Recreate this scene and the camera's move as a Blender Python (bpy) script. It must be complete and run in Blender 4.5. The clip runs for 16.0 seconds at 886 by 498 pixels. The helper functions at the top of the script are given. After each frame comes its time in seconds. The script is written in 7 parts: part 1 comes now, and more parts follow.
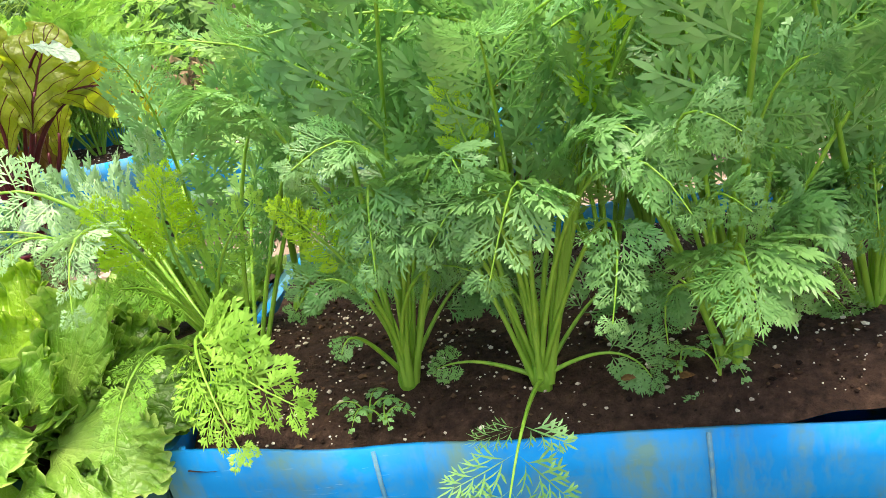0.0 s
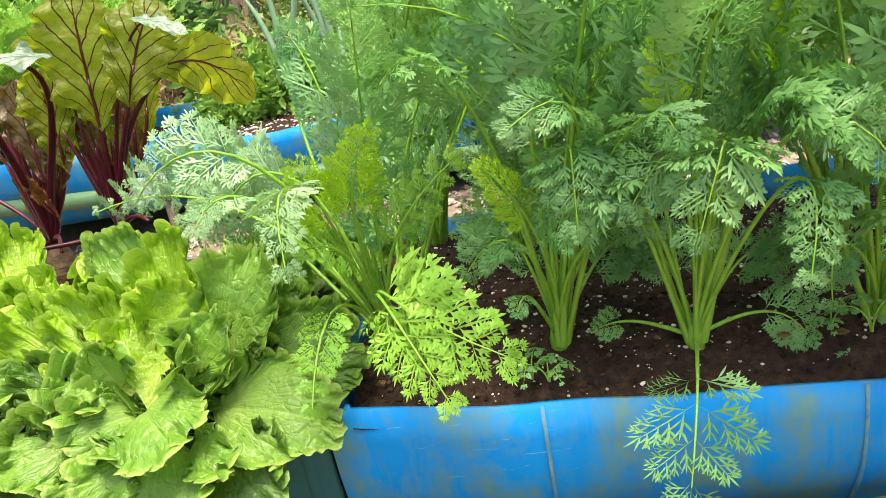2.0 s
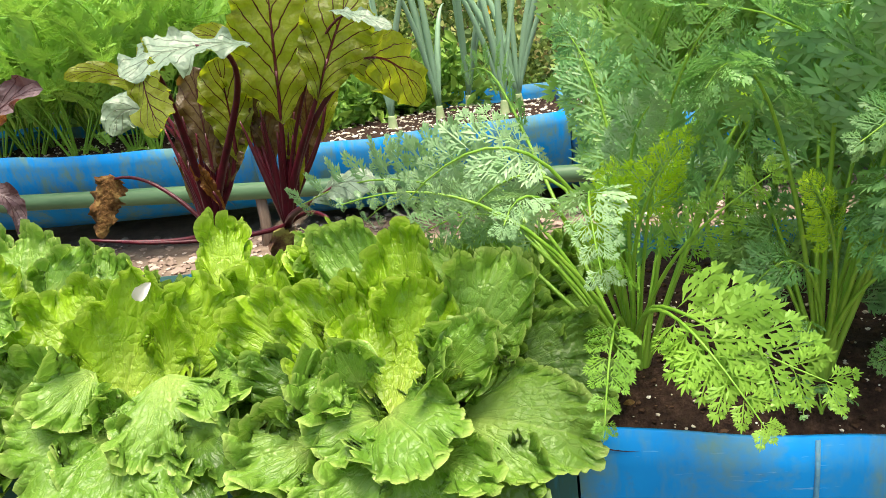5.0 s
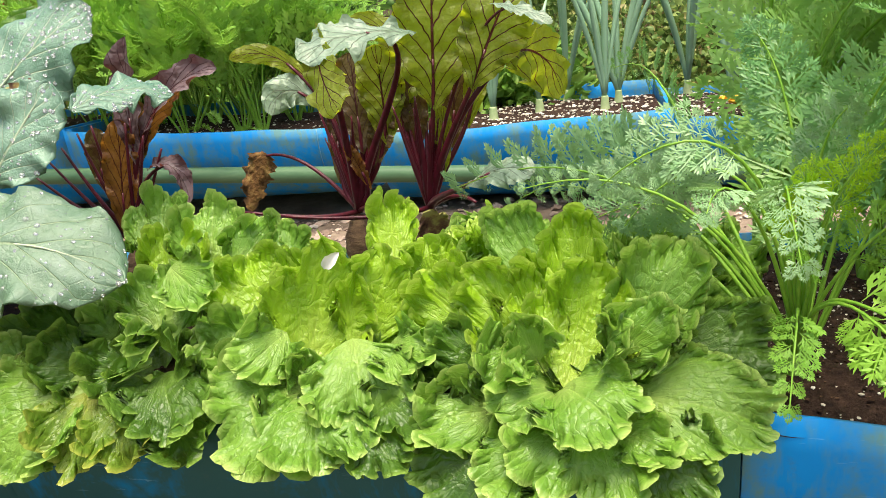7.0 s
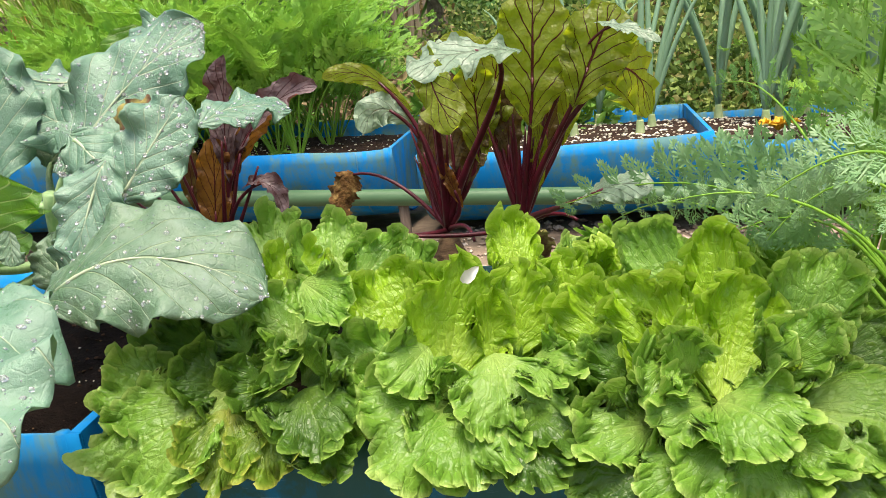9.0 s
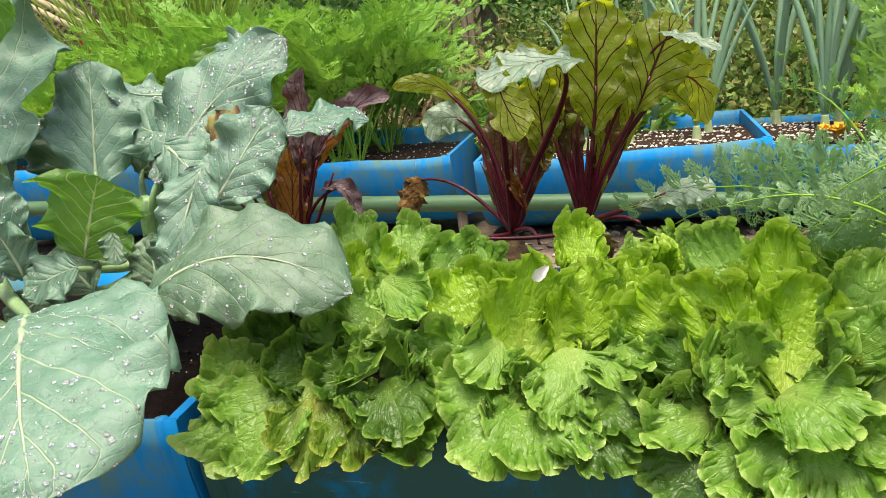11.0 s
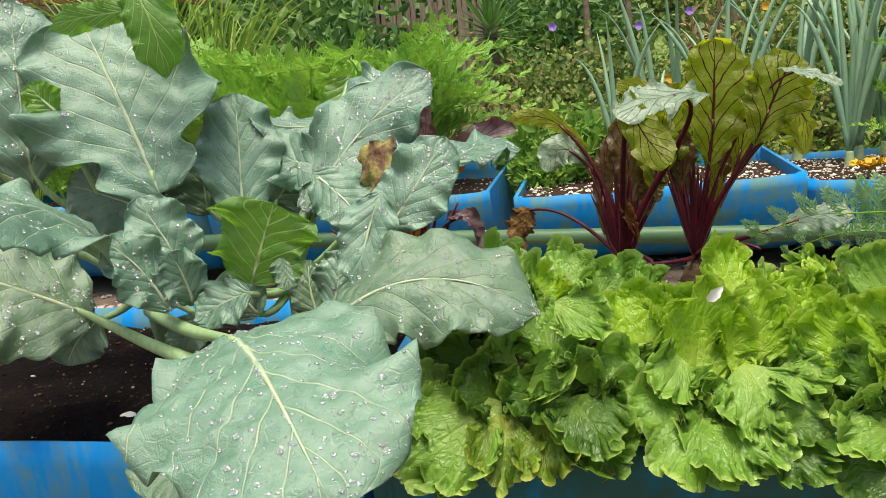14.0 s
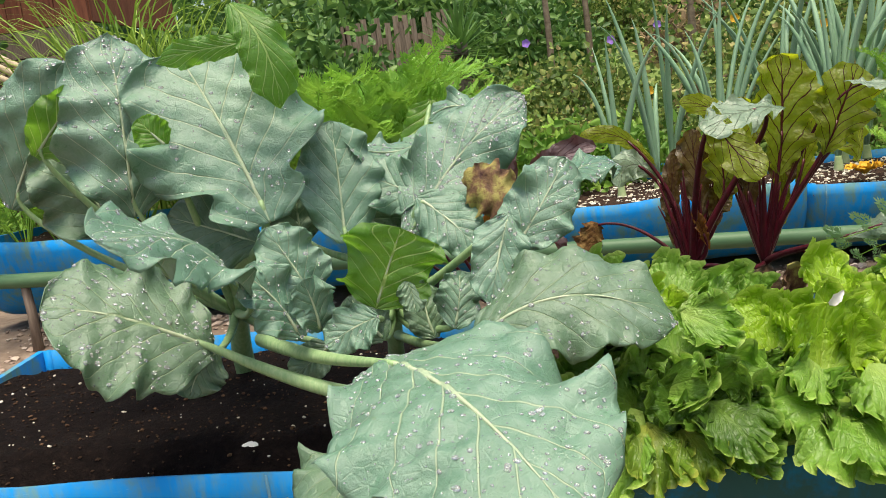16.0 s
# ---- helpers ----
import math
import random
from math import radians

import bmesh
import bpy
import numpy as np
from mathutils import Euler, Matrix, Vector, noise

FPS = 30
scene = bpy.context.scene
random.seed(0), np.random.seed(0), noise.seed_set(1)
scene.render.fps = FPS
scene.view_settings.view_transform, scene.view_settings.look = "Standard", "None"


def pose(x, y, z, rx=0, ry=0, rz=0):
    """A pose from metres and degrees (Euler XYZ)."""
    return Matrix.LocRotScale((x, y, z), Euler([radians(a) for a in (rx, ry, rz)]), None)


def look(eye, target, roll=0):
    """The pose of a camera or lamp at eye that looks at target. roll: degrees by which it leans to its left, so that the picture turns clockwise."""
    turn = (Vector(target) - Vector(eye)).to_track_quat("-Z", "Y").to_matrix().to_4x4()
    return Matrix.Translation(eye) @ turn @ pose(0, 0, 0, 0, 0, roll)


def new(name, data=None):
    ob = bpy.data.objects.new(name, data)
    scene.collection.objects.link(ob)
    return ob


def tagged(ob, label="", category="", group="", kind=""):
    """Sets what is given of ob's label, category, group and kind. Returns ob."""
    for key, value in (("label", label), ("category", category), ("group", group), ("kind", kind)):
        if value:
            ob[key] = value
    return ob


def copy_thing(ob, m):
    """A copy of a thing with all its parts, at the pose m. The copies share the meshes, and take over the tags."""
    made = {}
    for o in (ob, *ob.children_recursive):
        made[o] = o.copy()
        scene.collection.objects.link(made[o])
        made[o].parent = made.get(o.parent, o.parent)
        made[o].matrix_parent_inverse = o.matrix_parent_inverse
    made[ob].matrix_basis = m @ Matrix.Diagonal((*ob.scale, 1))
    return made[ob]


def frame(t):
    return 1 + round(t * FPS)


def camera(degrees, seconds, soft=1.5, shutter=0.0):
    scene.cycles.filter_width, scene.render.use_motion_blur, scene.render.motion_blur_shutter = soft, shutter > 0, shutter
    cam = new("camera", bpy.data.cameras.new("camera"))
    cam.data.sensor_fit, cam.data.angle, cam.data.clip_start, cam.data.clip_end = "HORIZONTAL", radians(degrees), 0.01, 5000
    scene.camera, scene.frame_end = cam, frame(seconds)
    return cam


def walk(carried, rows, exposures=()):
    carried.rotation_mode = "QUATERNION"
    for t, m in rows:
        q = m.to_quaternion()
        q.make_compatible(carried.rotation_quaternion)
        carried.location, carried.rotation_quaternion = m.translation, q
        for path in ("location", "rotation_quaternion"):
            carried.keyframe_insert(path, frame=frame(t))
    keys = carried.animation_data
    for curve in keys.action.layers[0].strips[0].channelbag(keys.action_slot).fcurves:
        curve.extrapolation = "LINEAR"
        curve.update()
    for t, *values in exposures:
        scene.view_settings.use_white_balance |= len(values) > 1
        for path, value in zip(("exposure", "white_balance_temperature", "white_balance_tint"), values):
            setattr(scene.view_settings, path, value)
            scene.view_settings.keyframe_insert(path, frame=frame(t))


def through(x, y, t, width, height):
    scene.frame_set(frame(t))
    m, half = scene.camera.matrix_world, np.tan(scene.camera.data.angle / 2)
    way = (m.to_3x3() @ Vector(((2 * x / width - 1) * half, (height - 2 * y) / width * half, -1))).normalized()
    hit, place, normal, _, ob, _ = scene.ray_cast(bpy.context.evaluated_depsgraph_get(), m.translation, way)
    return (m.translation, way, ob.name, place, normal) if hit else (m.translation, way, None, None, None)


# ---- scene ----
cam = camera(55.0, 16.0, 0.9)
PATH = [
    (0, (0.089, 0.215, 0.646), (-0.194, 2.111, 0.075), -11.3),
    (0.5, (0.048, 0.193, 0.651), (-0.201, 2.092, 0.073), -11.4),
    (1, (-0.001, 0.175, 0.649), (-0.182, 2.083, 0.08), -11.4),
    (1.5, (-0.043, 0.16, 0.647), (-0.192, 2.071, 0.074), -11.3),
    (2, (-0.092, 0.169, 0.658), (-0.286, 2.069, 0.062), -10.4),
    (2.5, (-0.132, 0.198, 0.662), (-0.361, 2.088, 0.048), -9.8),
    (3, (-0.175, 0.221, 0.667), (-0.424, 2.103, 0.039), -8.8),
    (3.5, (-0.199, 0.244, 0.672), (-0.488, 2.119, 0.038), -8.6),
    (3.7, (-0.206, 0.247, 0.667), (-0.539, 2.126, 0.067), -8.7),
    (5.8, (-0.375, 0.119, 0.673), (-0.569, 2.037, 0.139), -6.3),
    (6, (-0.384, 0.107, 0.673), (-0.598, 2.025, 0.147), -6.4),
    (6.5, (-0.404, 0.104, 0.677), (-0.656, 2.015, 0.142), -5.6),
    (7, (-0.417, 0.122, 0.686), (-0.798, 2.007, 0.134), -5.2),
    (7.5, (-0.427, 0.15, 0.688), (-0.856, 2.027, 0.144), -4.8),
    (8, (-0.464, 0.153, 0.687), (-0.889, 2.033, 0.153), -4.2),
    (8.5, (-0.534, 0.135, 0.678), (-0.898, 2.039, 0.185), -4.4),
    (8.7, (-0.551, 0.118, 0.681), (-0.907, 2.024, 0.188), -4.9),
    (10.8, (-0.594, 0.041, 0.692), (-1.001, 1.941, 0.22), -5.8),
    (11, (-0.581, 0.036, 0.693), (-1.057, 1.922, 0.229), -5.8),
    (11.5, (-0.591, 0.03, 0.698), (-1.096, 1.91, 0.24), -4.8),
    (12, (-0.659, 0.005, 0.7), (-1.086, 1.911, 0.271), -4.9),
    (12.5, (-0.718, -0.036, 0.697), (-1.087, 1.887, 0.289), -5.3),
    (13, (-0.752, -0.046, 0.697), (-1.093, 1.882, 0.288), -5.6),
    (13.5, (-0.78, -0.038, 0.702), (-1.154, 1.885, 0.302), -5.6),
    (14, (-0.803, -0.053, 0.706), (-1.21, 1.868, 0.326), -5.6),
    (14.5, (-0.847, -0.046, 0.718), (-1.268, 1.873, 0.344), -6.1),
    (15, (-0.889, -0.067, 0.727), (-1.262, 1.865, 0.369), -6.3),
    (15.5, (-0.942, -0.098, 0.726), (-1.284, 1.841, 0.379), -6.5),
    (16, (-1.014, -0.11, 0.739), (-1.298, 1.837, 0.383), -7.3),
]
walk(cam, [(t, look(eye, target, roll)) for t, eye, target, roll in PATH], [(0, 1.4, 7000, 10), (3.7, 1.05, 7000, 10), (7, 0.87, 7000, 10), (11, 0.63, 7000, 10), (16, 0.43, 7000, 10)])

# ---- light: a bright overcast sky, soft sun high overhead ----
world = bpy.data.worlds.new("overcast_sky")
scene.world = world
world.use_nodes = True
_wn = world.node_tree.nodes
_sky = _wn.new("ShaderNodeTexSky")
_sky.sky_type, _sky.sun_disc = "NISHITA", False
_sky.sun_elevation, _sky.sun_rotation = radians(76), radians(165)
_sky.air_density, _sky.dust_density, _sky.ozone_density = 1.0, 4.0, 1.0
world.node_tree.links.new(_sky.outputs["Color"], _wn["Background"].inputs["Color"])
_wn["Background"].inputs["Strength"].default_value = 0.15
_sun = bpy.data.lights.new("sun", "SUN")
_sun.energy, _sun.angle, _sun.color = 3.4, radians(30), (1.0, 0.93, 0.82)
new("sun", _sun).matrix_world = look((0.6, -1.0, 9), (0, 1.2, 0))

# ---- materials ----


class Nodes:
    """A small wrapper for building one node material."""

    def __init__(self, name):
        self.mat = bpy.data.materials.new(name)
        self.mat.use_nodes = True
        self.tree = self.mat.node_tree
        self.tree.nodes.clear()
        self.out = self.tree.nodes.new("ShaderNodeOutputMaterial")

    def add(self, kind, **values):
        n = self.tree.nodes.new(kind)
        for k, v in values.items():
            if k in ("operation", "blend_type", "data_type", "feature", "attribute_name", "interpolation_type", "noise_dimensions"):
                setattr(n, k, v)
            else:
                n.inputs[k.replace("_", " ")].default_value = v
        return n

    def link(self, a, b):
        self.tree.links.new(a, b)

    def coord(self, which="Object", scale=(1, 1, 1)):
        c = self.tree.nodes.new("ShaderNodeTexCoord")
        m = self.tree.nodes.new("ShaderNodeMapping")
        m.inputs["Scale"].default_value = scale
        self.link(c.outputs[which], m.inputs["Vector"])
        return m.outputs["Vector"]

    def noise(self, vector, scale, detail=4.0, rough=0.6):
        n = self.add("ShaderNodeTexNoise", Scale=scale, Detail=detail, Roughness=rough)
        self.link(vector, n.inputs["Vector"])
        return n.outputs["Fac"]

    def ramp(self, fac, stops):
        r = self.tree.nodes.new("ShaderNodeValToRGB")
        while len(r.color_ramp.elements) < len(stops):
            r.color_ramp.elements.new(0.5)
        for e, (p, c) in zip(r.color_ramp.elements, stops):
            e.position = p
            e.color = (*c, 1) if not isinstance(c, (int, float)) else (c, c, c, 1)
        self.link(fac, r.inputs["Fac"])
        return r.outputs["Color"]

    def math(self, op, a, b=None, c=None):
        n = self.tree.nodes.new("ShaderNodeMath")
        n.operation = op
        for i, v in enumerate((a, b, c)):
            if v is None:
                continue
            if isinstance(v, (int, float)):
                n.inputs[i].default_value = v
            else:
                self.link(v, n.inputs[i])
        return n.outputs[0]

    def mix(self, fac, a, b, blend="MIX"):
        n = self.tree.nodes.new("ShaderNodeMix")
        n.data_type, n.blend_type = "RGBA", blend
        for s, v in ((n.inputs[0], fac), (n.inputs[6], a), (n.inputs[7], b)):
            if isinstance(v, (int, float)):
                s.default_value = v
            elif isinstance(v, tuple):
                s.default_value = (*v, 1)
            else:
                self.link(v, s)
        return n.outputs[2]

    def bump(self, height, strength, distance):
        b = self.add("ShaderNodeBump", Strength=strength, Distance=distance)
        self.link(height, b.inputs["Height"])
        return b.outputs["Normal"]

    def surface(self, color, rough=0.5, normal=None, through_color=None, through=0.0, spec=0.5, metal=0.0, coat=0.0):
        p = self.add("ShaderNodeBsdfPrincipled", Metallic=metal)
        p.inputs["Specular IOR Level"].default_value = spec
        p.inputs["Coat Weight"].default_value = coat
        for s, v in ((p.inputs["Base Color"], color), (p.inputs["Roughness"], rough), (p.inputs["Normal"], normal)):
            if v is None:
                continue
            if isinstance(v, tuple):
                s.default_value = (*v, 1)
            elif isinstance(v, (int, float)):
                s.default_value = v
            else:
                self.link(v, s)
        last = p.outputs["BSDF"]
        if through > 0:
            t = self.tree.nodes.new("ShaderNodeBsdfTranslucent")
            if isinstance(through_color, tuple):
                t.inputs["Color"].default_value = (*through_color, 1)
            else:
                self.link(through_color, t.inputs["Color"])
            if normal is not None:
                self.link(normal, t.inputs["Normal"])
            m = self.add("ShaderNodeMixShader", Fac=through)
            self.link(last, m.inputs[1])
            self.link(t.outputs["BSDF"], m.inputs[2])
            last = m.outputs["Shader"]
        self.link(last, self.out.inputs["Surface"])
        return self.mat


def leaf_uv(n):
    """u along the leaf, s across it from -1 to 1, and |s|."""
    uv = n.tree.nodes.new("ShaderNodeTexCoord").outputs["UV"]
    sep = n.tree.nodes.new("ShaderNodeSeparateXYZ")
    n.link(uv, sep.inputs[0])
    u = sep.outputs["X"]
    s = n.math("MULTIPLY_ADD", sep.outputs["Y"], 2.0, -1.0)
    return u, s, n.math("ABSOLUTE", s)


def veins(n, count, slant, main_w, side_w, wobble=0.05, scale=30):
    """A mask of 1 on the midrib and on the side veins, and the same, wider, for relief."""
    u, s, a = leaf_uv(n)
    w = n.noise(n.coord("Object"), scale, 2.0)
    uw = n.math("ADD", u, n.math("MULTIPLY_ADD", w, wobble, -wobble * 0.5))
    side_shift = n.math("MULTIPLY", n.math("SIGN", s), 0.18 / count)
    ph = n.math("FRACT", n.math("MULTIPLY", n.math("ADD", n.math("SUBTRACT", uw, n.math("MULTIPLY", n.math("POWER", a, 0.8), slant)), side_shift), count))
    d = n.math("ABSOLUTE", n.math("SUBTRACT", ph, 0.5))
    taper = n.math("MULTIPLY_ADD", a, -0.75, 1.0)
    width = n.math("MULTIPLY", taper, side_w)
    sv = n.math("SMOOTH_MIN", n.math("MAXIMUM", n.math("SUBTRACT", 1.0, n.math("DIVIDE", d, width)), 0.0), 1.0, 0.1)
    mw = n.math("MULTIPLY", n.math("SUBTRACT", 1.12, u), main_w)
    mv = n.math("MAXIMUM", n.math("SUBTRACT", 1.0, n.math("DIVIDE", a, mw)), 0.0)
    rel = n.math("MAXIMUM", n.math("SUBTRACT", 1.0, n.math("DIVIDE", d, 0.35)), 0.0)
    return n.math("MINIMUM", n.math("MAXIMUM", n.math("MULTIPLY", sv, 1.6), n.math("MULTIPLY", mv, 2.2)), 1.0), rel, u, a


def rand(n):
    return n.tree.nodes.new("ShaderNodeObjectInfo").outputs["Random"]


def mat_carrot(name, dark, light, yellow, thru, rough=0.42):
    n = Nodes(name)
    f = n.noise(n.coord("Object"), 9.0, 3.0)
    c = n.mix(n.ramp(f, [(0.35, 0.0), (0.7, 1.0)]), dark, light)
    c = n.mix(n.ramp(rand(n), [(0.82, 0.0), (1.0, 0.3)]), c, yellow)
    t = n.mix(0.5, c, thru)
    return n.surface(c, rough, None, t, 0.38, 0.35)


def mat_stalk(name, a, b, rough=0.4, thru=0.12):
    n = Nodes(name)
    f = n.noise(n.coord("Object", (60, 60, 4)), 3.0, 3.0)
    c = n.mix(n.ramp(f, [(0.3, 0.0), (0.7, 1.0)]), a, b)
    nb = n.bump(f, 0.25, 0.001)
    return n.surface(c, rough, nb, c, thru, 0.4)


def mat_lettuce(name, deep, bright, heart, pale=0.95):
    n = Nodes(name)
    u, s, a = leaf_uv(n)
    co = n.coord("Object")
    f = n.noise(co, 16.0, 4.0)
    w = n.noise(co, 30.0, 2.0)
    ray = n.math("FRACT", n.math("ADD", n.math("MULTIPLY", s, 4.5), n.math("MULTIPLY_ADD", w, 1.6, n.math("MULTIPLY", n.noise(co, 11.0, 2.0), 3.0))))
    d = n.math("ABSOLUTE", n.math("SUBTRACT", ray, 0.5))
    vm = n.math("MAXIMUM", n.math("SUBTRACT", 1.0, n.math("DIVIDE", d, n.math("MULTIPLY_ADD", u, -0.17, 0.21))), 0.0)
    fork = n.math("FRACT", n.math("ADD", n.math("MULTIPLY", s, 9.0), n.math("MULTIPLY_ADD", w, 3.0, n.math("MULTIPLY", n.noise(co, 13.0, 2.0), 6.0))))
    fd = n.math("ABSOLUTE", n.math("SUBTRACT", fork, 0.5))
    fv = n.math("MULTIPLY", n.math("MAXIMUM", n.math("SUBTRACT", 1.0, n.math("DIVIDE", fd, 0.13)), 0.0), n.ramp(u, [(0.2, 0.0), (0.5, 0.7)]))
    vm = n.math("MAXIMUM", vm, fv)
    mid = n.math("MAXIMUM", n.math("SUBTRACT", 1.0, n.math("DIVIDE", a, n.math("MULTIPLY_ADD", u, -0.08, 0.10))), 0.0)
    vm = n.math("MAXIMUM", n.math("MULTIPLY", vm, 0.8), mid)
    c = n.mix(n.ramp(f, [(0.3, 0.0), (0.72, 1.0)]), deep, bright)
    c = n.mix(n.math("MULTIPLY", rand(n), 0.5), c, deep)
    c = n.mix(n.ramp(u, [(0.05, pale), (0.5, 0.0)]), c, heart)
    c = n.mix(n.math("MULTIPLY", n.math("MULTIPLY", vm, n.ramp(u, [(0.2, 1.0), (0.9, 0.3)])), 0.42), c, heart)
    # light caught by the frilled margin, painted in with the heart tone
    c = n.mix(n.ramp(u, [(0.95, 0.0), (1.0, 0.9)]), c, heart)
    big = n.noise(co, 40.0, 2.0, 0.5)
    mid_n = n.noise(co, 100.0, 3.0, 0.55)
    fine = n.noise(co, 300.0, 2.0)
    cell = n.add("ShaderNodeTexVoronoi", feature="DISTANCE_TO_EDGE", Scale=85.0)
    n.link(n.mix(0.02, co, n.noise(co, 40.0)), cell.inputs["Vector"])
    net = n.ramp(cell.outputs["Distance"], [(0.0, 0.0), (0.30, 1.0)])
    h = n.math("ADD", n.math("MULTIPLY_ADD", big, 0.30, n.math("MULTIPLY_ADD", vm, -0.16, n.math("MULTIPLY", mid_n, 0.36))), n.math("MULTIPLY_ADD", net, 0.26, n.math("MULTIPLY", fine, 0.08)))
    nb = n.bump(h, 0.55, 0.007)
    crease = n.add("ShaderNodeTexVoronoi", feature="DISTANCE_TO_EDGE", Scale=42.0)
    n.link(n.mix(0.04, co, n.noise(co, 30.0)), crease.inputs["Vector"])
    c = n.mix(n.ramp(crease.outputs["Distance"], [(0.0, 0.25), (0.06, 0.0)]), c, deep)
    t = n.mix(0.40, c, (0.34, 0.60, 0.06))
    return n.surface(c, n.ramp(f, [(0.3, 0.32), (0.7, 0.44)]), nb, t, 0.36, 0.5)


def mat_brassica(name, deep, light, vein_c, thru, through=0.22, waxy=0.42, vein_w=1.0):
    n = Nodes(name)
    vm, rel, u, a = veins(n, 6, 0.42, 0.04 * vein_w, 0.052 * vein_w, 0.05, 14)
    co = n.coord("Object")
    f = n.noise(co, 7.0, 4.0)
    bloom = n.noise(co, 36.0, 8.0, 0.75)
    grain = n.noise(co, 210.0, 3.0, 0.7)
    c = n.mix(n.ramp(f, [(0.3, 0.0), (0.72, 1.0)]), deep, light)
    c = n.mix(n.ramp(bloom, [(0.46, 0.0), (0.70, waxy)]), c, (0.33, 0.44, 0.38))
    patch = n.noise(co, 4.5, 6.0, 0.7)
    c = n.mix(n.ramp(patch, [(0.40, 0.28), (0.55, 0.0)]), c, deep)
    spot = n.noise(co, 55.0, 1.0)
    c = n.mix(n.ramp(spot, [(0.76, 0.0), (0.79, 0.35)]), c, (0.10, 0.16, 0.05))
    c = n.mix(n.math("MULTIPLY", vm, 0.8), c, vein_c)
    cell = n.add("ShaderNodeTexVoronoi", feature="DISTANCE_TO_EDGE", Scale=62.0)
    n.link(co, cell.inputs["Vector"])
    net = n.ramp(cell.outputs["Distance"], [(0.0, 1.0), (0.07, 0.0)])
    c = n.mix(n.math("MULTIPLY", net, 0.05), c, vein_c)
    h = n.math("ADD", n.math("MULTIPLY", vm, -0.22), n.math("MULTIPLY_ADD", rel, -0.16, n.math("ADD", n.math("MULTIPLY_ADD", grain, 0.12, n.math("MULTIPLY", bloom, 0.45)), n.math("MULTIPLY", net, -0.05))))
    nb = n.bump(h, 0.75, 0.008)
    return n.surface(c, n.ramp(bloom, [(0.35, 0.24), (0.65, 0.46)]), nb, n.mix(n.math("MULTIPLY_ADD", vm, -0.55, 0.65), c, thru), through, 0.85)


def mat_beet(name, green, olive, red, thru, through=0.42, blotch=0.55):
    n = Nodes(name)
    vm, rel, u, a = veins(n, 6, 0.40, 0.075, 0.085, 0.12, 30)
    co = n.coord("Object")
    f = n.noise(co, 10.0, 4.0)
    fine = n.noise(co, 60.0, 3.0)
    r = rand(n)
    c = n.mix(n.ramp(f, [(0.3, 0.0), (0.7, 1.0)]), green, olive)
    c = n.mix(n.ramp(fine, [(0.48, 0.0), (0.68, blotch)]), c, red)
    c = n.mix(vm, c, red)
    nb = n.bump(n.math("ADD", n.math("MULTIPLY", vm, -0.8), n.math("MULTIPLY_ADD", n.noise(co, 28.0, 3.0), 2.2, n.math("MULTIPLY", fine, 0.7))), 0.85, 0.005)
    return n.surface(c, 0.42, nb, n.mix(n.math("MAXIMUM", vm, n.ramp(fine, [(0.50, 0.0), (0.70, blotch)])), thru, (0.12, 0.02, 0.01)), through, 0.5)


def mat_noise(name, stops, scale, detail=5.0, rough=0.8, bump=0.5, bump_d=0.004, spec=0.3, stretch=(1, 1, 1), var=0.0, thru=0.0):
    n = Nodes(name)
    co = n.coord("Object", stretch)
    f = n.noise(co, scale, detail, 0.65)
    c = n.ramp(f, stops)
    if var:
        k = n.math("MULTIPLY_ADD", rand(n), 2 * var, 1 - var)
        c = n.mix(1.0, c, n.ramp(k, [(0.0, 0.0), (1.0, 1.0)]), "MULTIPLY")
    g = n.noise(co, scale * 4.3, 3.0)
    nb = n.bump(n.math("ADD", f, n.math("MULTIPLY", g, 0.4)), bump, bump_d)
    return n.surface(c, rough, nb, c, thru, spec)


def mat_island(name, stops, rough=0.7, thru=0.0, spec=0.3, scale=25.0):
    """Colour by loose piece: stones, crumbs, leaves of a far shrub."""
    n = Nodes(name)
    g = n.tree.nodes.new("ShaderNodeNewGeometry").outputs["Random Per Island"]
    f = n.noise(n.coord("Object"), scale, 3.0)
    k = n.math("ADD", n.math("MULTIPLY", g, 0.8), n.math("MULTIPLY", f, 0.2))
    c = n.ramp(k, stops)
    return n.surface(c, rough, n.bump(f, 0.4, 0.002), c, thru, spec)


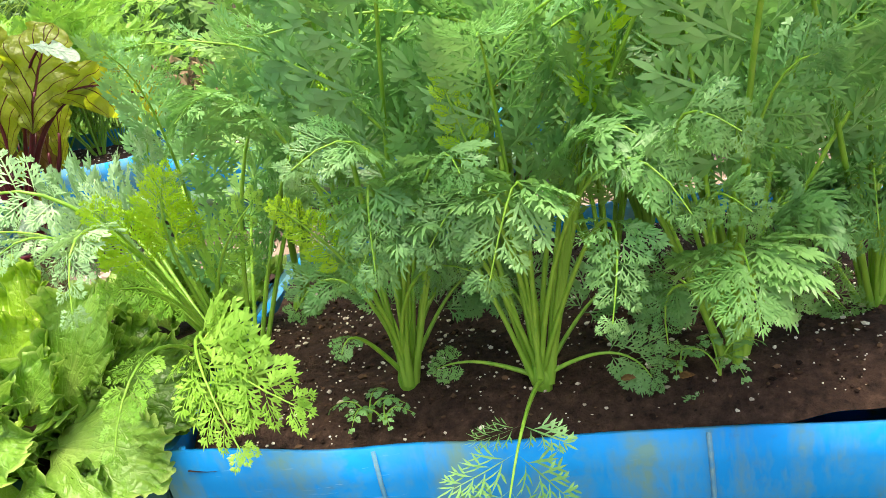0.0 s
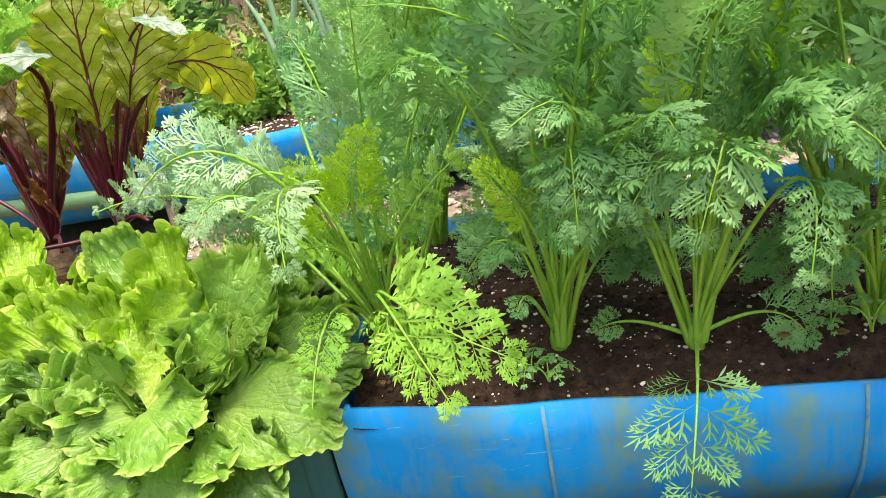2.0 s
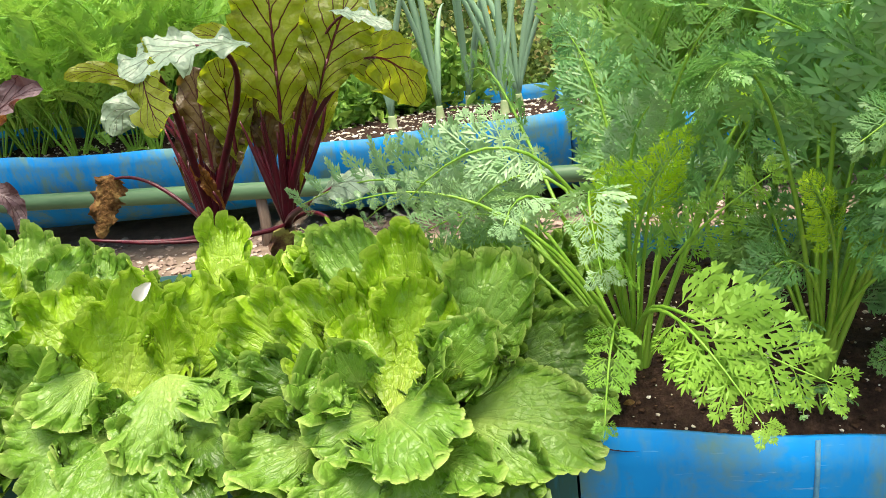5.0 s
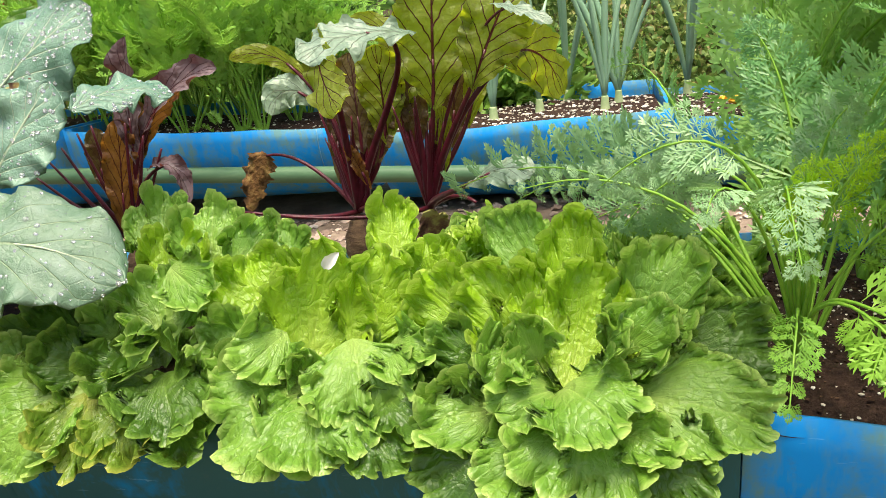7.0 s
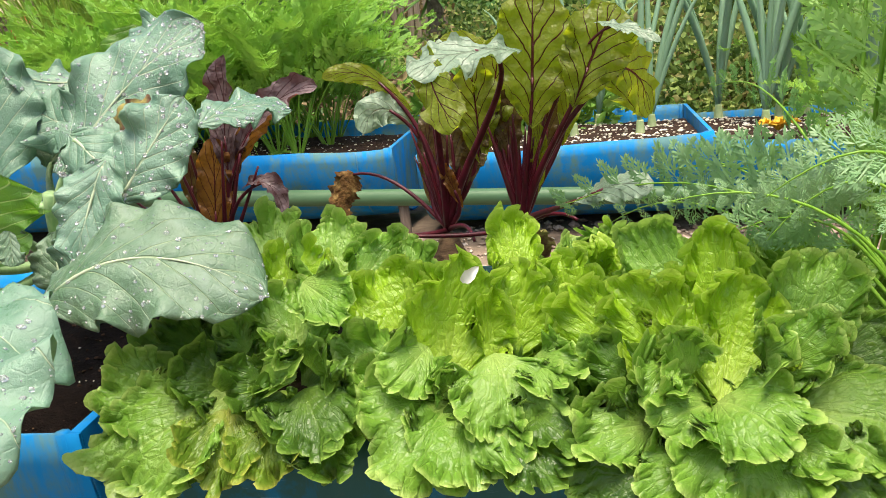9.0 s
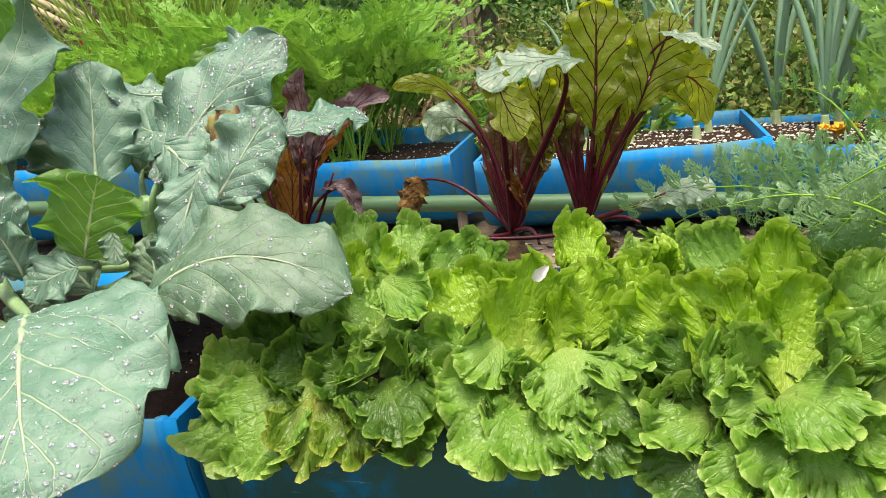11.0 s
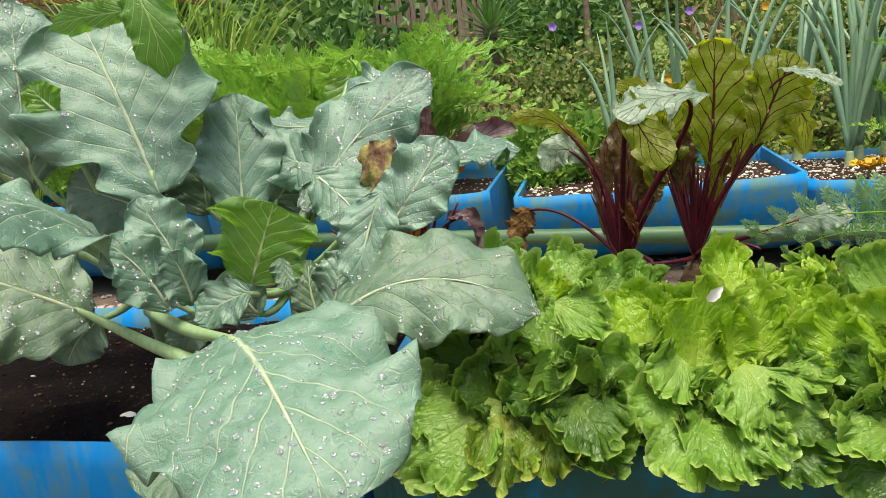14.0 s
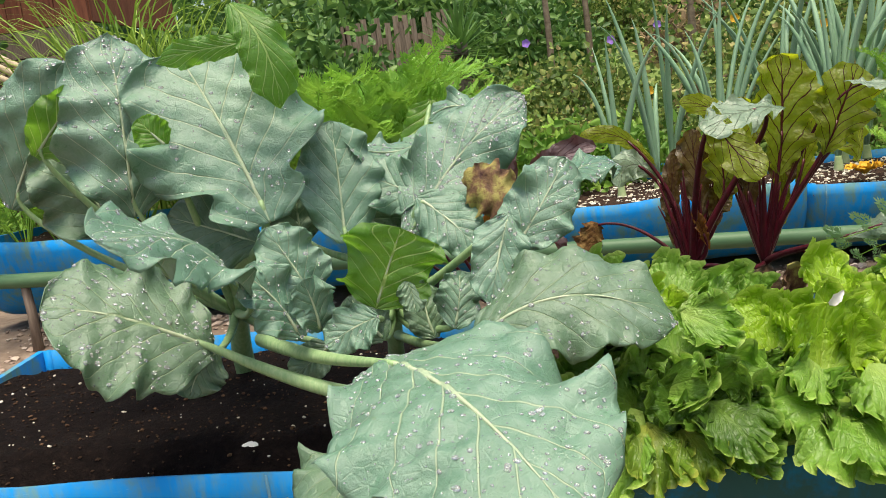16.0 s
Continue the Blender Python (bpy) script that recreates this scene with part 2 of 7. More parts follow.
def mat_plastic(name, blue, deep, algae, cover=0.7, spread=0.0):
    n = Nodes(name)
    co = n.coord("Object")
    f = n.noise(co, 3.5, 4.0)
    c = n.mix(n.ramp(f, [(0.3, 0.0), (0.75, 1.0)]), deep, blue)
    # algae: soft vertical runs and blotches
    run = n.noise(n.coord("Object", (7, 7, 1.6)), 2.2, 5.0, 0.7)
    blot = n.noise(co, 9.0, 5.0, 0.7)
    m = n.math("MULTIPLY", n.ramp(run, [(0.41 - spread, 0.0), (0.57 - spread, 1.0)]), n.ramp(blot, [(0.38 - spread, 0.0), (0.56 - spread, 1.0)]))
    c = n.mix(n.math("MULTIPLY", m, cover), c, algae)
    # pale scratches
    sc = n.noise(n.coord("Object", (1, 1, 9)), 22.0, 3.0, 0.8)
    sc2 = n.noise(co, 6.0, 2.0)
    sm = n.math("MULTIPLY", n.ramp(sc, [(0.66, 0.0), (0.70, 1.0)]), n.ramp(sc2, [(0.55, 0.0), (0.7, 0.30)]))
    c = n.mix(sm, c, (0.30, 0.50, 0.62))
    dirt = n.noise(co, 55.0, 4.0, 0.7)
    c = n.mix(n.ramp(dirt, [(0.6, 0.0), (0.85, 0.35)]), c, (0.10, 0.12, 0.10))
    nb = n.bump(n.math("ADD", n.math("MULTIPLY", f, 0.8), n.math("MULTIPLY", dirt, 0.1)), 0.25, 0.006)
    return n.surface(c, n.ramp(blot, [(0.3, 0.42), (0.7, 0.65)]), nb, c, 0.0, 0.10)


def mat_drop():
    n = Nodes("water")
    g = n.add("ShaderNodeBsdfPrincipled", Roughness=0.04, IOR=1.33)
    g.inputs["Transmission Weight"].default_value = 0.8
    g.inputs["Base Color"].default_value = (0.88, 0.92, 0.91, 1)
    n.link(g.outputs["BSDF"], n.out.inputs["Surface"])
    return n.mat


M_CARROT = mat_carrot("carrot_leaf", (0.115, 0.30, 0.095), (0.25, 0.46, 0.175), (0.34, 0.54, 0.07), (0.25, 0.56, 0.09), 0.36)
# copy of the carrot leaf with light on the rear tops in its colour
M_CARROT_LIT = mat_carrot("carrot_leaf_lit", (0.25, 0.48, 0.12), (0.44, 0.66, 0.22), (0.50, 0.68, 0.10), (0.42, 0.72, 0.10), 0.38)
# paler leaf copy: white sky light on these fronds is in the colour
M_CARROT_PALE_LIT = mat_carrot("carrot_leaf_pale_lit", (0.24, 0.43, 0.20), (0.36, 0.54, 0.29), (0.26, 0.48, 0.12), (0.3, 0.55, 0.1), 0.36)
# brighter leaf copy: the sky's light is put into its green
M_CARROT_BRIGHT_LIT = mat_carrot("carrot_leaf_bright_lit", (0.18, 0.40, 0.05), (0.28, 0.50, 0.07), (0.36, 0.54, 0.06), (0.38, 0.66, 0.06))
M_CARROT_YELLOW = mat_carrot("carrot_leaf_yellow", (0.26, 0.50, 0.02), (0.36, 0.60, 0.03), (0.45, 0.62, 0.03), (0.5, 0.75, 0.03))
M_CARROT_FAR = mat_carrot("carrot_leaf_feathery", (0.17, 0.38, 0.06), (0.31, 0.53, 0.09), (0.40, 0.56, 0.06), (0.36, 0.66, 0.06), 0.5)
M_CSTALK = mat_stalk("carrot_stalk", (0.15, 0.36, 0.03), (0.27, 0.49, 0.06), 0.38, 0.2)
M_LETTUCE_HEART = mat_lettuce("lettuce_leaf_heart", (0.22, 0.41, 0.014), (0.33, 0.53, 0.030), (0.50, 0.66, 0.12), 0.6)
M_LETTUCE = mat_lettuce("lettuce_leaf", (0.128, 0.29, 0.030), (0.255, 0.45, 0.070), (0.46, 0.62, 0.17), 0.7)
# deep green of older leaves, with shade under and between leaves in the colour
M_LETTUCE_DEEP_SHADED = mat_lettuce("lettuce_leaf_deep_shaded", (0.045, 0.12, 0.012), (0.10, 0.215, 0.025), (0.24, 0.39, 0.07), 0.5)
M_LETTUCE_YELLOW = mat_lettuce("lettuce_leaf_yellowed", (0.10, 0.22, 0.02), (0.24, 0.31, 0.035), (0.44, 0.48, 0.09))
M_LETTUCE_STEM = mat_stalk("lettuce_stem", (0.14, 0.25, 0.03), (0.25, 0.36, 0.06))
M_BRASS = mat_brassica("brassica_leaf", (0.105, 0.235, 0.152), (0.205, 0.365, 0.255), (0.48, 0.60, 0.38), (0.20, 0.50, 0.04))
M_BRASS_UNDER = mat_brassica("brassica_leaf_young", (0.075, 0.21, 0.02), (0.13, 0.31, 0.03), (0.48, 0.66, 0.20), (0.27, 0.56, 0.04), 0.5, 0.06, 1.9)
M_BRASS_DARK = mat_brassica("brassica_leaf_old", (0.085, 0.18, 0.095), (0.145, 0.255, 0.145), (0.30, 0.42, 0.22), (0.16, 0.36, 0.05))
M_BSTEM = mat_stalk("brassica_stem", (0.20, 0.36, 0.15), (0.34, 0.48, 0.24), 0.42, 0.08)
M_BEET = mat_beet("beet_leaf", (0.13, 0.20, 0.02), (0.23, 0.28, 0.03), (0.075, 0.012, 0.012), (0.46, 0.54, 0.02), 0.60, 0.22)
# green upper side, greyed by a whitish sky sheen put into the colour
M_BEET_TOP_SHEEN = mat_beet("beet_leaf_green_sheen", (0.16, 0.25, 0.165), (0.29, 0.37, 0.29), (0.19, 0.27, 0.17), (0.3, 0.5, 0.06), 0.2)
M_BEET_RED = mat_beet("beet_leaf_bronze", (0.055, 0.035, 0.022), (0.11, 0.085, 0.025), (0.04, 0.008, 0.012), (0.22, 0.13, 0.015), 0.35)
M_BEET_DARK = mat_beet("beet_leaf_withered", (0.08, 0.05, 0.06), (0.22, 0.17, 0.18), (0.05, 0.01, 0.015), (0.22, 0.03, 0.01), 0.2)
M_BEET_RUST = mat_beet("beet_leaf_rusty", (0.16, 0.07, 0.02), (0.24, 0.11, 0.02), (0.07, 0.010, 0.012), (0.50, 0.20, 0.02), 0.45)
M_BSTALK = mat_stalk("beet_stalk", (0.045, 0.006, 0.010), (0.11, 0.010, 0.022), 0.36, 0.05)
M_BROOT = mat_noise("beet_root", [(0.3, (0.05, 0.028, 0.016)), (0.55, (0.14, 0.09, 0.05)), (0.75, (0.24, 0.17, 0.09))], 40, rough=0.9, bump=0.8, bump_d=0.004, stretch=(1, 1, 3))
M_DEAD = mat_noise("dead_leaf", [(0.3, (0.05, 0.025, 0.010)), (0.5, (0.15, 0.075, 0.022)), (0.7, (0.27, 0.18, 0.06))], 60, rough=0.85, bump=1.0, bump_d=0.006, thru=0.15)
M_DRYLEAF = mat_noise("dry_brassica_leaf", [(0.38, (0.05, 0.02, 0.02)), (0.5, (0.17, 0.10, 0.05)), (0.58, (0.30, 0.27, 0.08)), (0.8, (0.36, 0.35, 0.13))], 26, rough=0.7, bump=0.8, bump_d=0.005, thru=0.15)
M_ONION = mat_noise("onion_leaf", [(0.3, (0.18, 0.34, 0.20)), (0.7, (0.34, 0.52, 0.34))], 6, rough=0.4, bump=0.1, stretch=(1, 1, 0.2), thru=0.12, var=0.15)
M_ONION_BULB = mat_noise("onion_bulb", [(0.3, (0.26, 0.38, 0.16)), (0.7, (0.45, 0.52, 0.28))], 20, rough=0.5, bump=0.2)
M_SOIL = mat_noise("potting_soil", [(0.3, (0.016, 0.010, 0.008)), (0.55, (0.05, 0.029, 0.020)), (0.8, (0.11, 0.065, 0.042))], 85, 7.0, 0.95, 1.0, 0.008, 0.15)
# much darker variant of the potting soil colours
M_SOIL_DARK = mat_noise("dark_potting_soil", [(0.3, (0.004, 0.003, 0.0025)), (0.55, (0.009, 0.006, 0.005)), (0.8, (0.024, 0.016, 0.012))], 85, 7.0, 0.95, 1.0, 0.008, 0.08)
M_CRUMB = mat_island("soil_crumb", [(0.1, (0.012, 0.008, 0.006)), (0.6, (0.045, 0.026, 0.017)), (0.9, (0.12, 0.07, 0.04))], 0.95, 0, 0.1)
M_PERLITE = mat_island("perlite", [(0.1, (0.38, 0.33, 0.25)), (0.5, (0.62, 0.57, 0.46)), (0.9, (0.80, 0.76, 0.66))], 0.85)
M_STONE = mat_island("gravel_stone", [(0.05, (0.17, 0.12, 0.09)), (0.4, (0.33, 0.25, 0.20)), (0.7, (0.45, 0.36, 0.29)), (0.95, (0.56, 0.51, 0.45))], 0.85)
M_BLUE = mat_plastic("blue_barrel_plastic", (0.0, 0.27, 0.70), (0.0, 0.21, 0.58), (0.15, 0.24, 0.075))
# heavier algae, over a blue darkened for the shade of overhanging lettuce
M_BLUE_MOSSY_SHADED = mat_plastic("algae_covered_shaded_blue_plastic", (0.0, 0.20, 0.42), (0.0, 0.13, 0.28), (0.035, 0.085, 0.05), 0.85, 0.12)
M_PIPE = mat_noise("green_pipe", [(0.3, (0.04, 0.105, 0.05)), (0.6, (0.08, 0.16, 0.078)), (0.85, (0.14, 0.21, 0.11))], 7, rough=0.5, bump=0.15, stretch=(0.5, 3, 3))
M_WOOD = mat_noise("weathered_wood", [(0.3, (0.13, 0.095, 0.07)), (0.7, (0.30, 0.235, 0.18))], 14, rough=0.85, stretch=(6, 6, 0.6), var=0.25)
M_REDWOOD = mat_noise("red_brown_boards", [(0.3, (0.14, 0.045, 0.025)), (0.7, (0.26, 0.095, 0.05))], 9, rough=0.8, stretch=(5, 5, 0.5), var=0.2)
M_BARK = mat_noise("bark", [(0.3, (0.09, 0.065, 0.045)), (0.7, (0.24, 0.19, 0.14))], 25, rough=0.9, bump=0.9)
M_GROUND = mat_noise("stony_earth", [(0.25, (0.10, 0.07, 0.05)), (0.5, (0.20, 0.15, 0.11)), (0.75, (0.29, 0.24, 0.18))], 11, 8.0, 0.95, 0.8, 0.01)
M_YELLOW = mat_noise("yellow_petal", [(0.3, (0.62, 0.30, 0.02)), (0.7, (0.80, 0.52, 0.05))], 40, rough=0.6, thru=0.2)
M_PURPLE = mat_noise("purple_petal", [(0.3, (0.30, 0.16, 0.62)), (0.7, (0.45, 0.28, 0.75))], 40, rough=0.6, thru=0.2)
M_RED = mat_noise("red_petal", [(0.3, (0.60, 0.03, 0.06)), (0.7, (0.75, 0.08, 0.10))], 40, rough=0.6, thru=0.2)
M_WATER = mat_drop()
M_WHITE = mat_noise("white_petal", [(0.3, (0.70, 0.70, 0.66)), (0.7, (0.85, 0.85, 0.80))], 30, rough=0.6)
M_BUSH_A = mat_island("bush_leaf_dark", [(0.0, (0.04, 0.10, 0.025)), (0.5, (0.085, 0.19, 0.045)), (1.0, (0.18, 0.31, 0.07))], 0.45, 0.3)
M_BUSH_B = mat_island("bush_leaf_mid", [(0.0, (0.04, 0.08, 0.02)), (0.4, (0.12, 0.21, 0.045)), (0.75, (0.28, 0.36, 0.09)), (0.9, (0.36, 0.30, 0.12)), (1.0, (0.48, 0.38, 0.10))], 0.5, 0.35)
M_BUSH_C = mat_island("bush_leaf_light", [(0.0, (0.09, 0.22, 0.03)), (0.5, (0.16, 0.33, 0.05)), (1.0, (0.28, 0.44, 0.07))], 0.5, 0.35)
M_BUSH_DRY = mat_island("bush_leaf_dry", [(0.0, (0.12, 0.085, 0.05)), (0.5, (0.25, 0.18, 0.10)), (1.0, (0.38, 0.32, 0.14))], 0.8, 0.2)
M_GRASS = mat_island("grass_blade", [(0.0, (0.10, 0.21, 0.03)), (0.5, (0.22, 0.36, 0.05)), (1.0, (0.36, 0.48, 0.09))], 0.5, 0.35)
M_LAWN = mat_noise("grass_slope", [(0.3, (0.06, 0.12, 0.025)), (0.6, (0.14, 0.20, 0.045)), (0.8, (0.24, 0.22, 0.09))], 2.5, 7.0, 0.95, 0.8, 0.02)

# ---- mesh helpers ----


class Geo:
    """Vertices, faces, leaf coordinates and material numbers of one mesh to be."""

    def __init__(self):
        self.v, self.f, self.uv, self.m, self.n = [], [], [], [], 0

    def add(self, verts, faces, uv=None, mat=0):
        verts = np.asarray(verts, float).reshape(-1, 3)
        self.v.append(verts)
        self.f.extend(tuple(int(i) + self.n for i in f) for f in faces)
        self.uv.append(np.zeros((len(verts), 2)) if uv is None else np.asarray(uv, float))
        self.m.extend([mat] * len(faces))
        self.n += len(verts)
        return self


def mesh_of(name, geo, mats, origin=(0, 0, 0), smooth=True):
    v = np.concatenate(geo.v) - np.asarray(origin, float)
    me = bpy.data.meshes.new(name)
    me.from_pydata(v.tolist(), [], geo.f)
    for m in mats:
        me.materials.append(m)
    me.polygons.foreach_set("material_index", geo.m)
    me.polygons.foreach_set("use_smooth", [smooth] * len(geo.f))
    uv = np.concatenate(geo.uv)
    loops = np.empty(len(me.loops), dtype=np.int32)
    me.loops.foreach_get("vertex_index", loops)
    me.uv_layers.new(name="leaf").data.foreach_set("uv", uv[loops].ravel())
    me.update()
    return me


def part(name, geo, mats, parent=None, label="", smooth=True, origin=None):
    """Links geo as one mesh object; under parent its vertices count from the thing's own base."""
    top = parent
    while top is not None and top.parent is not None:
        top = top.parent
    o = origin if origin is not None else (top.location if top is not None else (0, 0, 0))
    ob = new(name, mesh_of(name, geo, mats if isinstance(mats, (list, tuple)) else [mats], o, smooth))
    if parent is not None:
        ob.parent = parent
    elif origin is not None:
        ob.location = origin
    return tagged(ob, label)


def thing(name, place, label, category, group=""):
    ob = new(name)
    ob.location = place
    ob.empty_display_size = 0.02
    return tagged(ob, label, category, group)


def bez(points, u):
    """A Bezier curve of any degree at the values u."""
    p = [np.asarray(q, float)[None, :] + 0 * u[:, None] for q in points]
    while len(p) > 1:
        p = [a * (1 - u[:, None]) + b * u[:, None] for a, b in zip(p, p[1:])]
    return p[0]


def unit(v):
    return v / np.maximum(np.linalg.norm(v, axis=-1, keepdims=True), 1e-9)


def grid_faces(nu, nv, wrap=False):
    w = nv if wrap else nv + 1
    return [(i * w + j, i * w + (j + 1) % w, (i + 1) * w + (j + 1) % w, (i + 1) * w + j) for i in range(nu) for j in range(nv)]


def tube(geo, pts, radii, seg=8, mat=0, cap=True):
    p = np.asarray(pts, float)
    n = len(p)
    r = np.broadcast_to(np.asarray(radii, float), (n,))
    t = unit(np.gradient(p, axis=0))
    ref = np.array([0.3, 0.9, 0.2]) if abs(t[0] @ np.array([0.3, 0.9, 0.2])) < 0.9 else np.array([1.0, 0, 0])
    a = unit(np.cross(t, ref))
    b = np.cross(t, a)
    ang = np.linspace(0, 2 * math.pi, seg, endpoint=False)
    ring = p[:, None] + r[:, None, None] * (np.cos(ang)[None, :, None] * a[:, None] + np.sin(ang)[None, :, None] * b[:, None])
    uv = np.stack(np.broadcast_arrays(np.linspace(0, 1, n)[:, None], (ang / 6.3)[None, :]), -1).reshape(-1, 2)
    f = grid_faces(n - 1, seg, True)
    if cap:
        f = f + [tuple(range(seg))[::-1], tuple((n - 1) * seg + k for k in range(seg))]
    return geo.add(ring.reshape(-1, 3), f, uv, mat)


def wob(x, seed, octaves=3):
    """Smooth one-dimensional wobble between about -1 and 1."""
    r = np.random.RandomState(seed)
    return sum(np.sin(x * (1.7 ** k) * 6.283 + r.rand() * 6.283) / (1.5 ** k) for k in range(octaves)) / 1.8


def wob2(x, y, seed, n=9):
    """Uneven two-dimensional swell between about -1 and 1."""
    r = np.random.RandomState(seed)
    out = 0
    for k in range(n):
        a, f = r.rand() * 6.283, 6.283 * r.uniform(0.6, 1.7)
        out = out + np.sin(f * (x * math.cos(a) + y * math.sin(a)) + r.rand() * 6.283)
    return out / n ** 0.5 / 1.2


def box(geo, lo, hi, mat=0, m=None):
    v = np.array([(x, y, z) for x in (lo[0], hi[0]) for y in (lo[1], hi[1]) for z in (lo[2], hi[2])], float)
    if m is not None:
        v = np.array([m @ Vector(q) for q in v])
    return geo.add(v, [(0, 1, 3, 2), (4, 6, 7, 5), (0, 4, 5, 1), (2, 3, 7, 6), (0, 2, 6, 4), (1, 5, 7, 3)], None, mat)


def ovate(u, a=0.55, b=0.75):
    w = np.power(np.clip(u, 0, 1), a) * np.power(np.clip(1 - u, 0, 1), b)
    return w / w.max()


def blade(points, side, width, seed=0, nu=22, nv=18, prof=None, cup=0.0, wave=0.0, freq=3.0, lobes=0.0, lobe_f=3.5, serr=0.0, twist=0.0, base_w=0.0, quilt=0.0, scallop=0.0, lobe_n=3.0, edge=0.0, crisp=0.45):
    """A leaf blade: a bent, cupped and wavy sheet along a curve."""
    u = np.linspace(0, 1, nu + 1)
    s = np.linspace(-1, 1, nv + 1)
    p = bez(points, u)
    t = unit(np.gradient(p, axis=0))
    sd = np.asarray(side, float)[None, :]
    sd = unit(sd - (sd * t).sum(1, keepdims=True) * t)
    nn = np.cross(sd, t)
    if twist:
        c, d = np.cos(twist * u)[:, None], np.sin(twist * u)[:, None]
        sd, nn = sd * c + nn * d, nn * c - sd * d
    w = (ovate(u) if prof is None else prof(u)) * (1 - base_w) + base_w * (1 - u)
    half = 0.5 * width * w
    sgn = np.sign(s)[None, :]
    ed = 1 + lobes * np.where(sgn > 0, wob(u * lobe_f, seed)[:, None], wob(u * lobe_f, seed + 9)[:, None])
    if scallop:
        for sg, ph0 in ((1, 0.13), (-1, 0.0)):
            sc = 1 - scallop * (1 - np.abs(np.sin(math.pi * (lobe_n * u ** 0.9 + ph0 + 0.15 * wob(u * 1.3, seed + 11)))) ** 0.55)
            ed = np.where(sgn == sg, ed * sc[:, None], ed)
    ed = ed + serr * np.where(sgn > 0, wob(u * 13, seed + 3)[:, None], wob(u * 13, seed + 4)[:, None])
    a = np.abs(s)[None, :]
    x = half[:, None] * s[None, :] * (1 + (ed - 1) * a ** 2)
    z = cup * half[:, None] * a ** 2
    ph = np.where(sgn > 0, wob(u * freq, seed + 5)[:, None], wob(u * freq, seed + 6)[:, None])
    z = z + wave * a ** 2.2 * ph * np.sin(np.pi * np.clip(u * 1.1, 0, 1))[:, None] ** 0.5
    roll = np.where(sgn > 0, wob(u * 2.3, seed + 18)[:, None], wob(u * 2.3, seed + 19)[:, None])
    z = z + edge * half[:, None] * a ** 3.5 * roll
    ph2 = (u[:, None] - 0.42 * a ** 0.8 + 0.03 * sgn) * 6
    z = z + quilt * (np.abs(np.sin(math.pi * ph2)) - 0.5) * a ** 0.6 * (1 - a ** 4) * np.sin(np.pi * np.clip(u * 1.05, 0, 1))[:, None]
    z = z + crisp * wave * a ** 5 * np.where(sgn > 0, wob(u * 7, seed + 15)[:, None], wob(u * 7, seed + 16)[:, None]) + 0.13 * wave * wob2(x * 22, u[:, None] * width * 26, seed + 17)
    v = p[:, None] + sd[:, None] * x[..., None] + nn[:, None] * z[..., None]
    uv = np.stack(np.broadcast_arrays(u[:, None], (s * 0.5 + 0.5)[None, :]), -1).reshape(-1, 2)
    return v.reshape(-1, 3), grid_faces(nu, nv), uv, np.repeat(nn[:, None], nv + 1, 1).reshape(-1, 3)


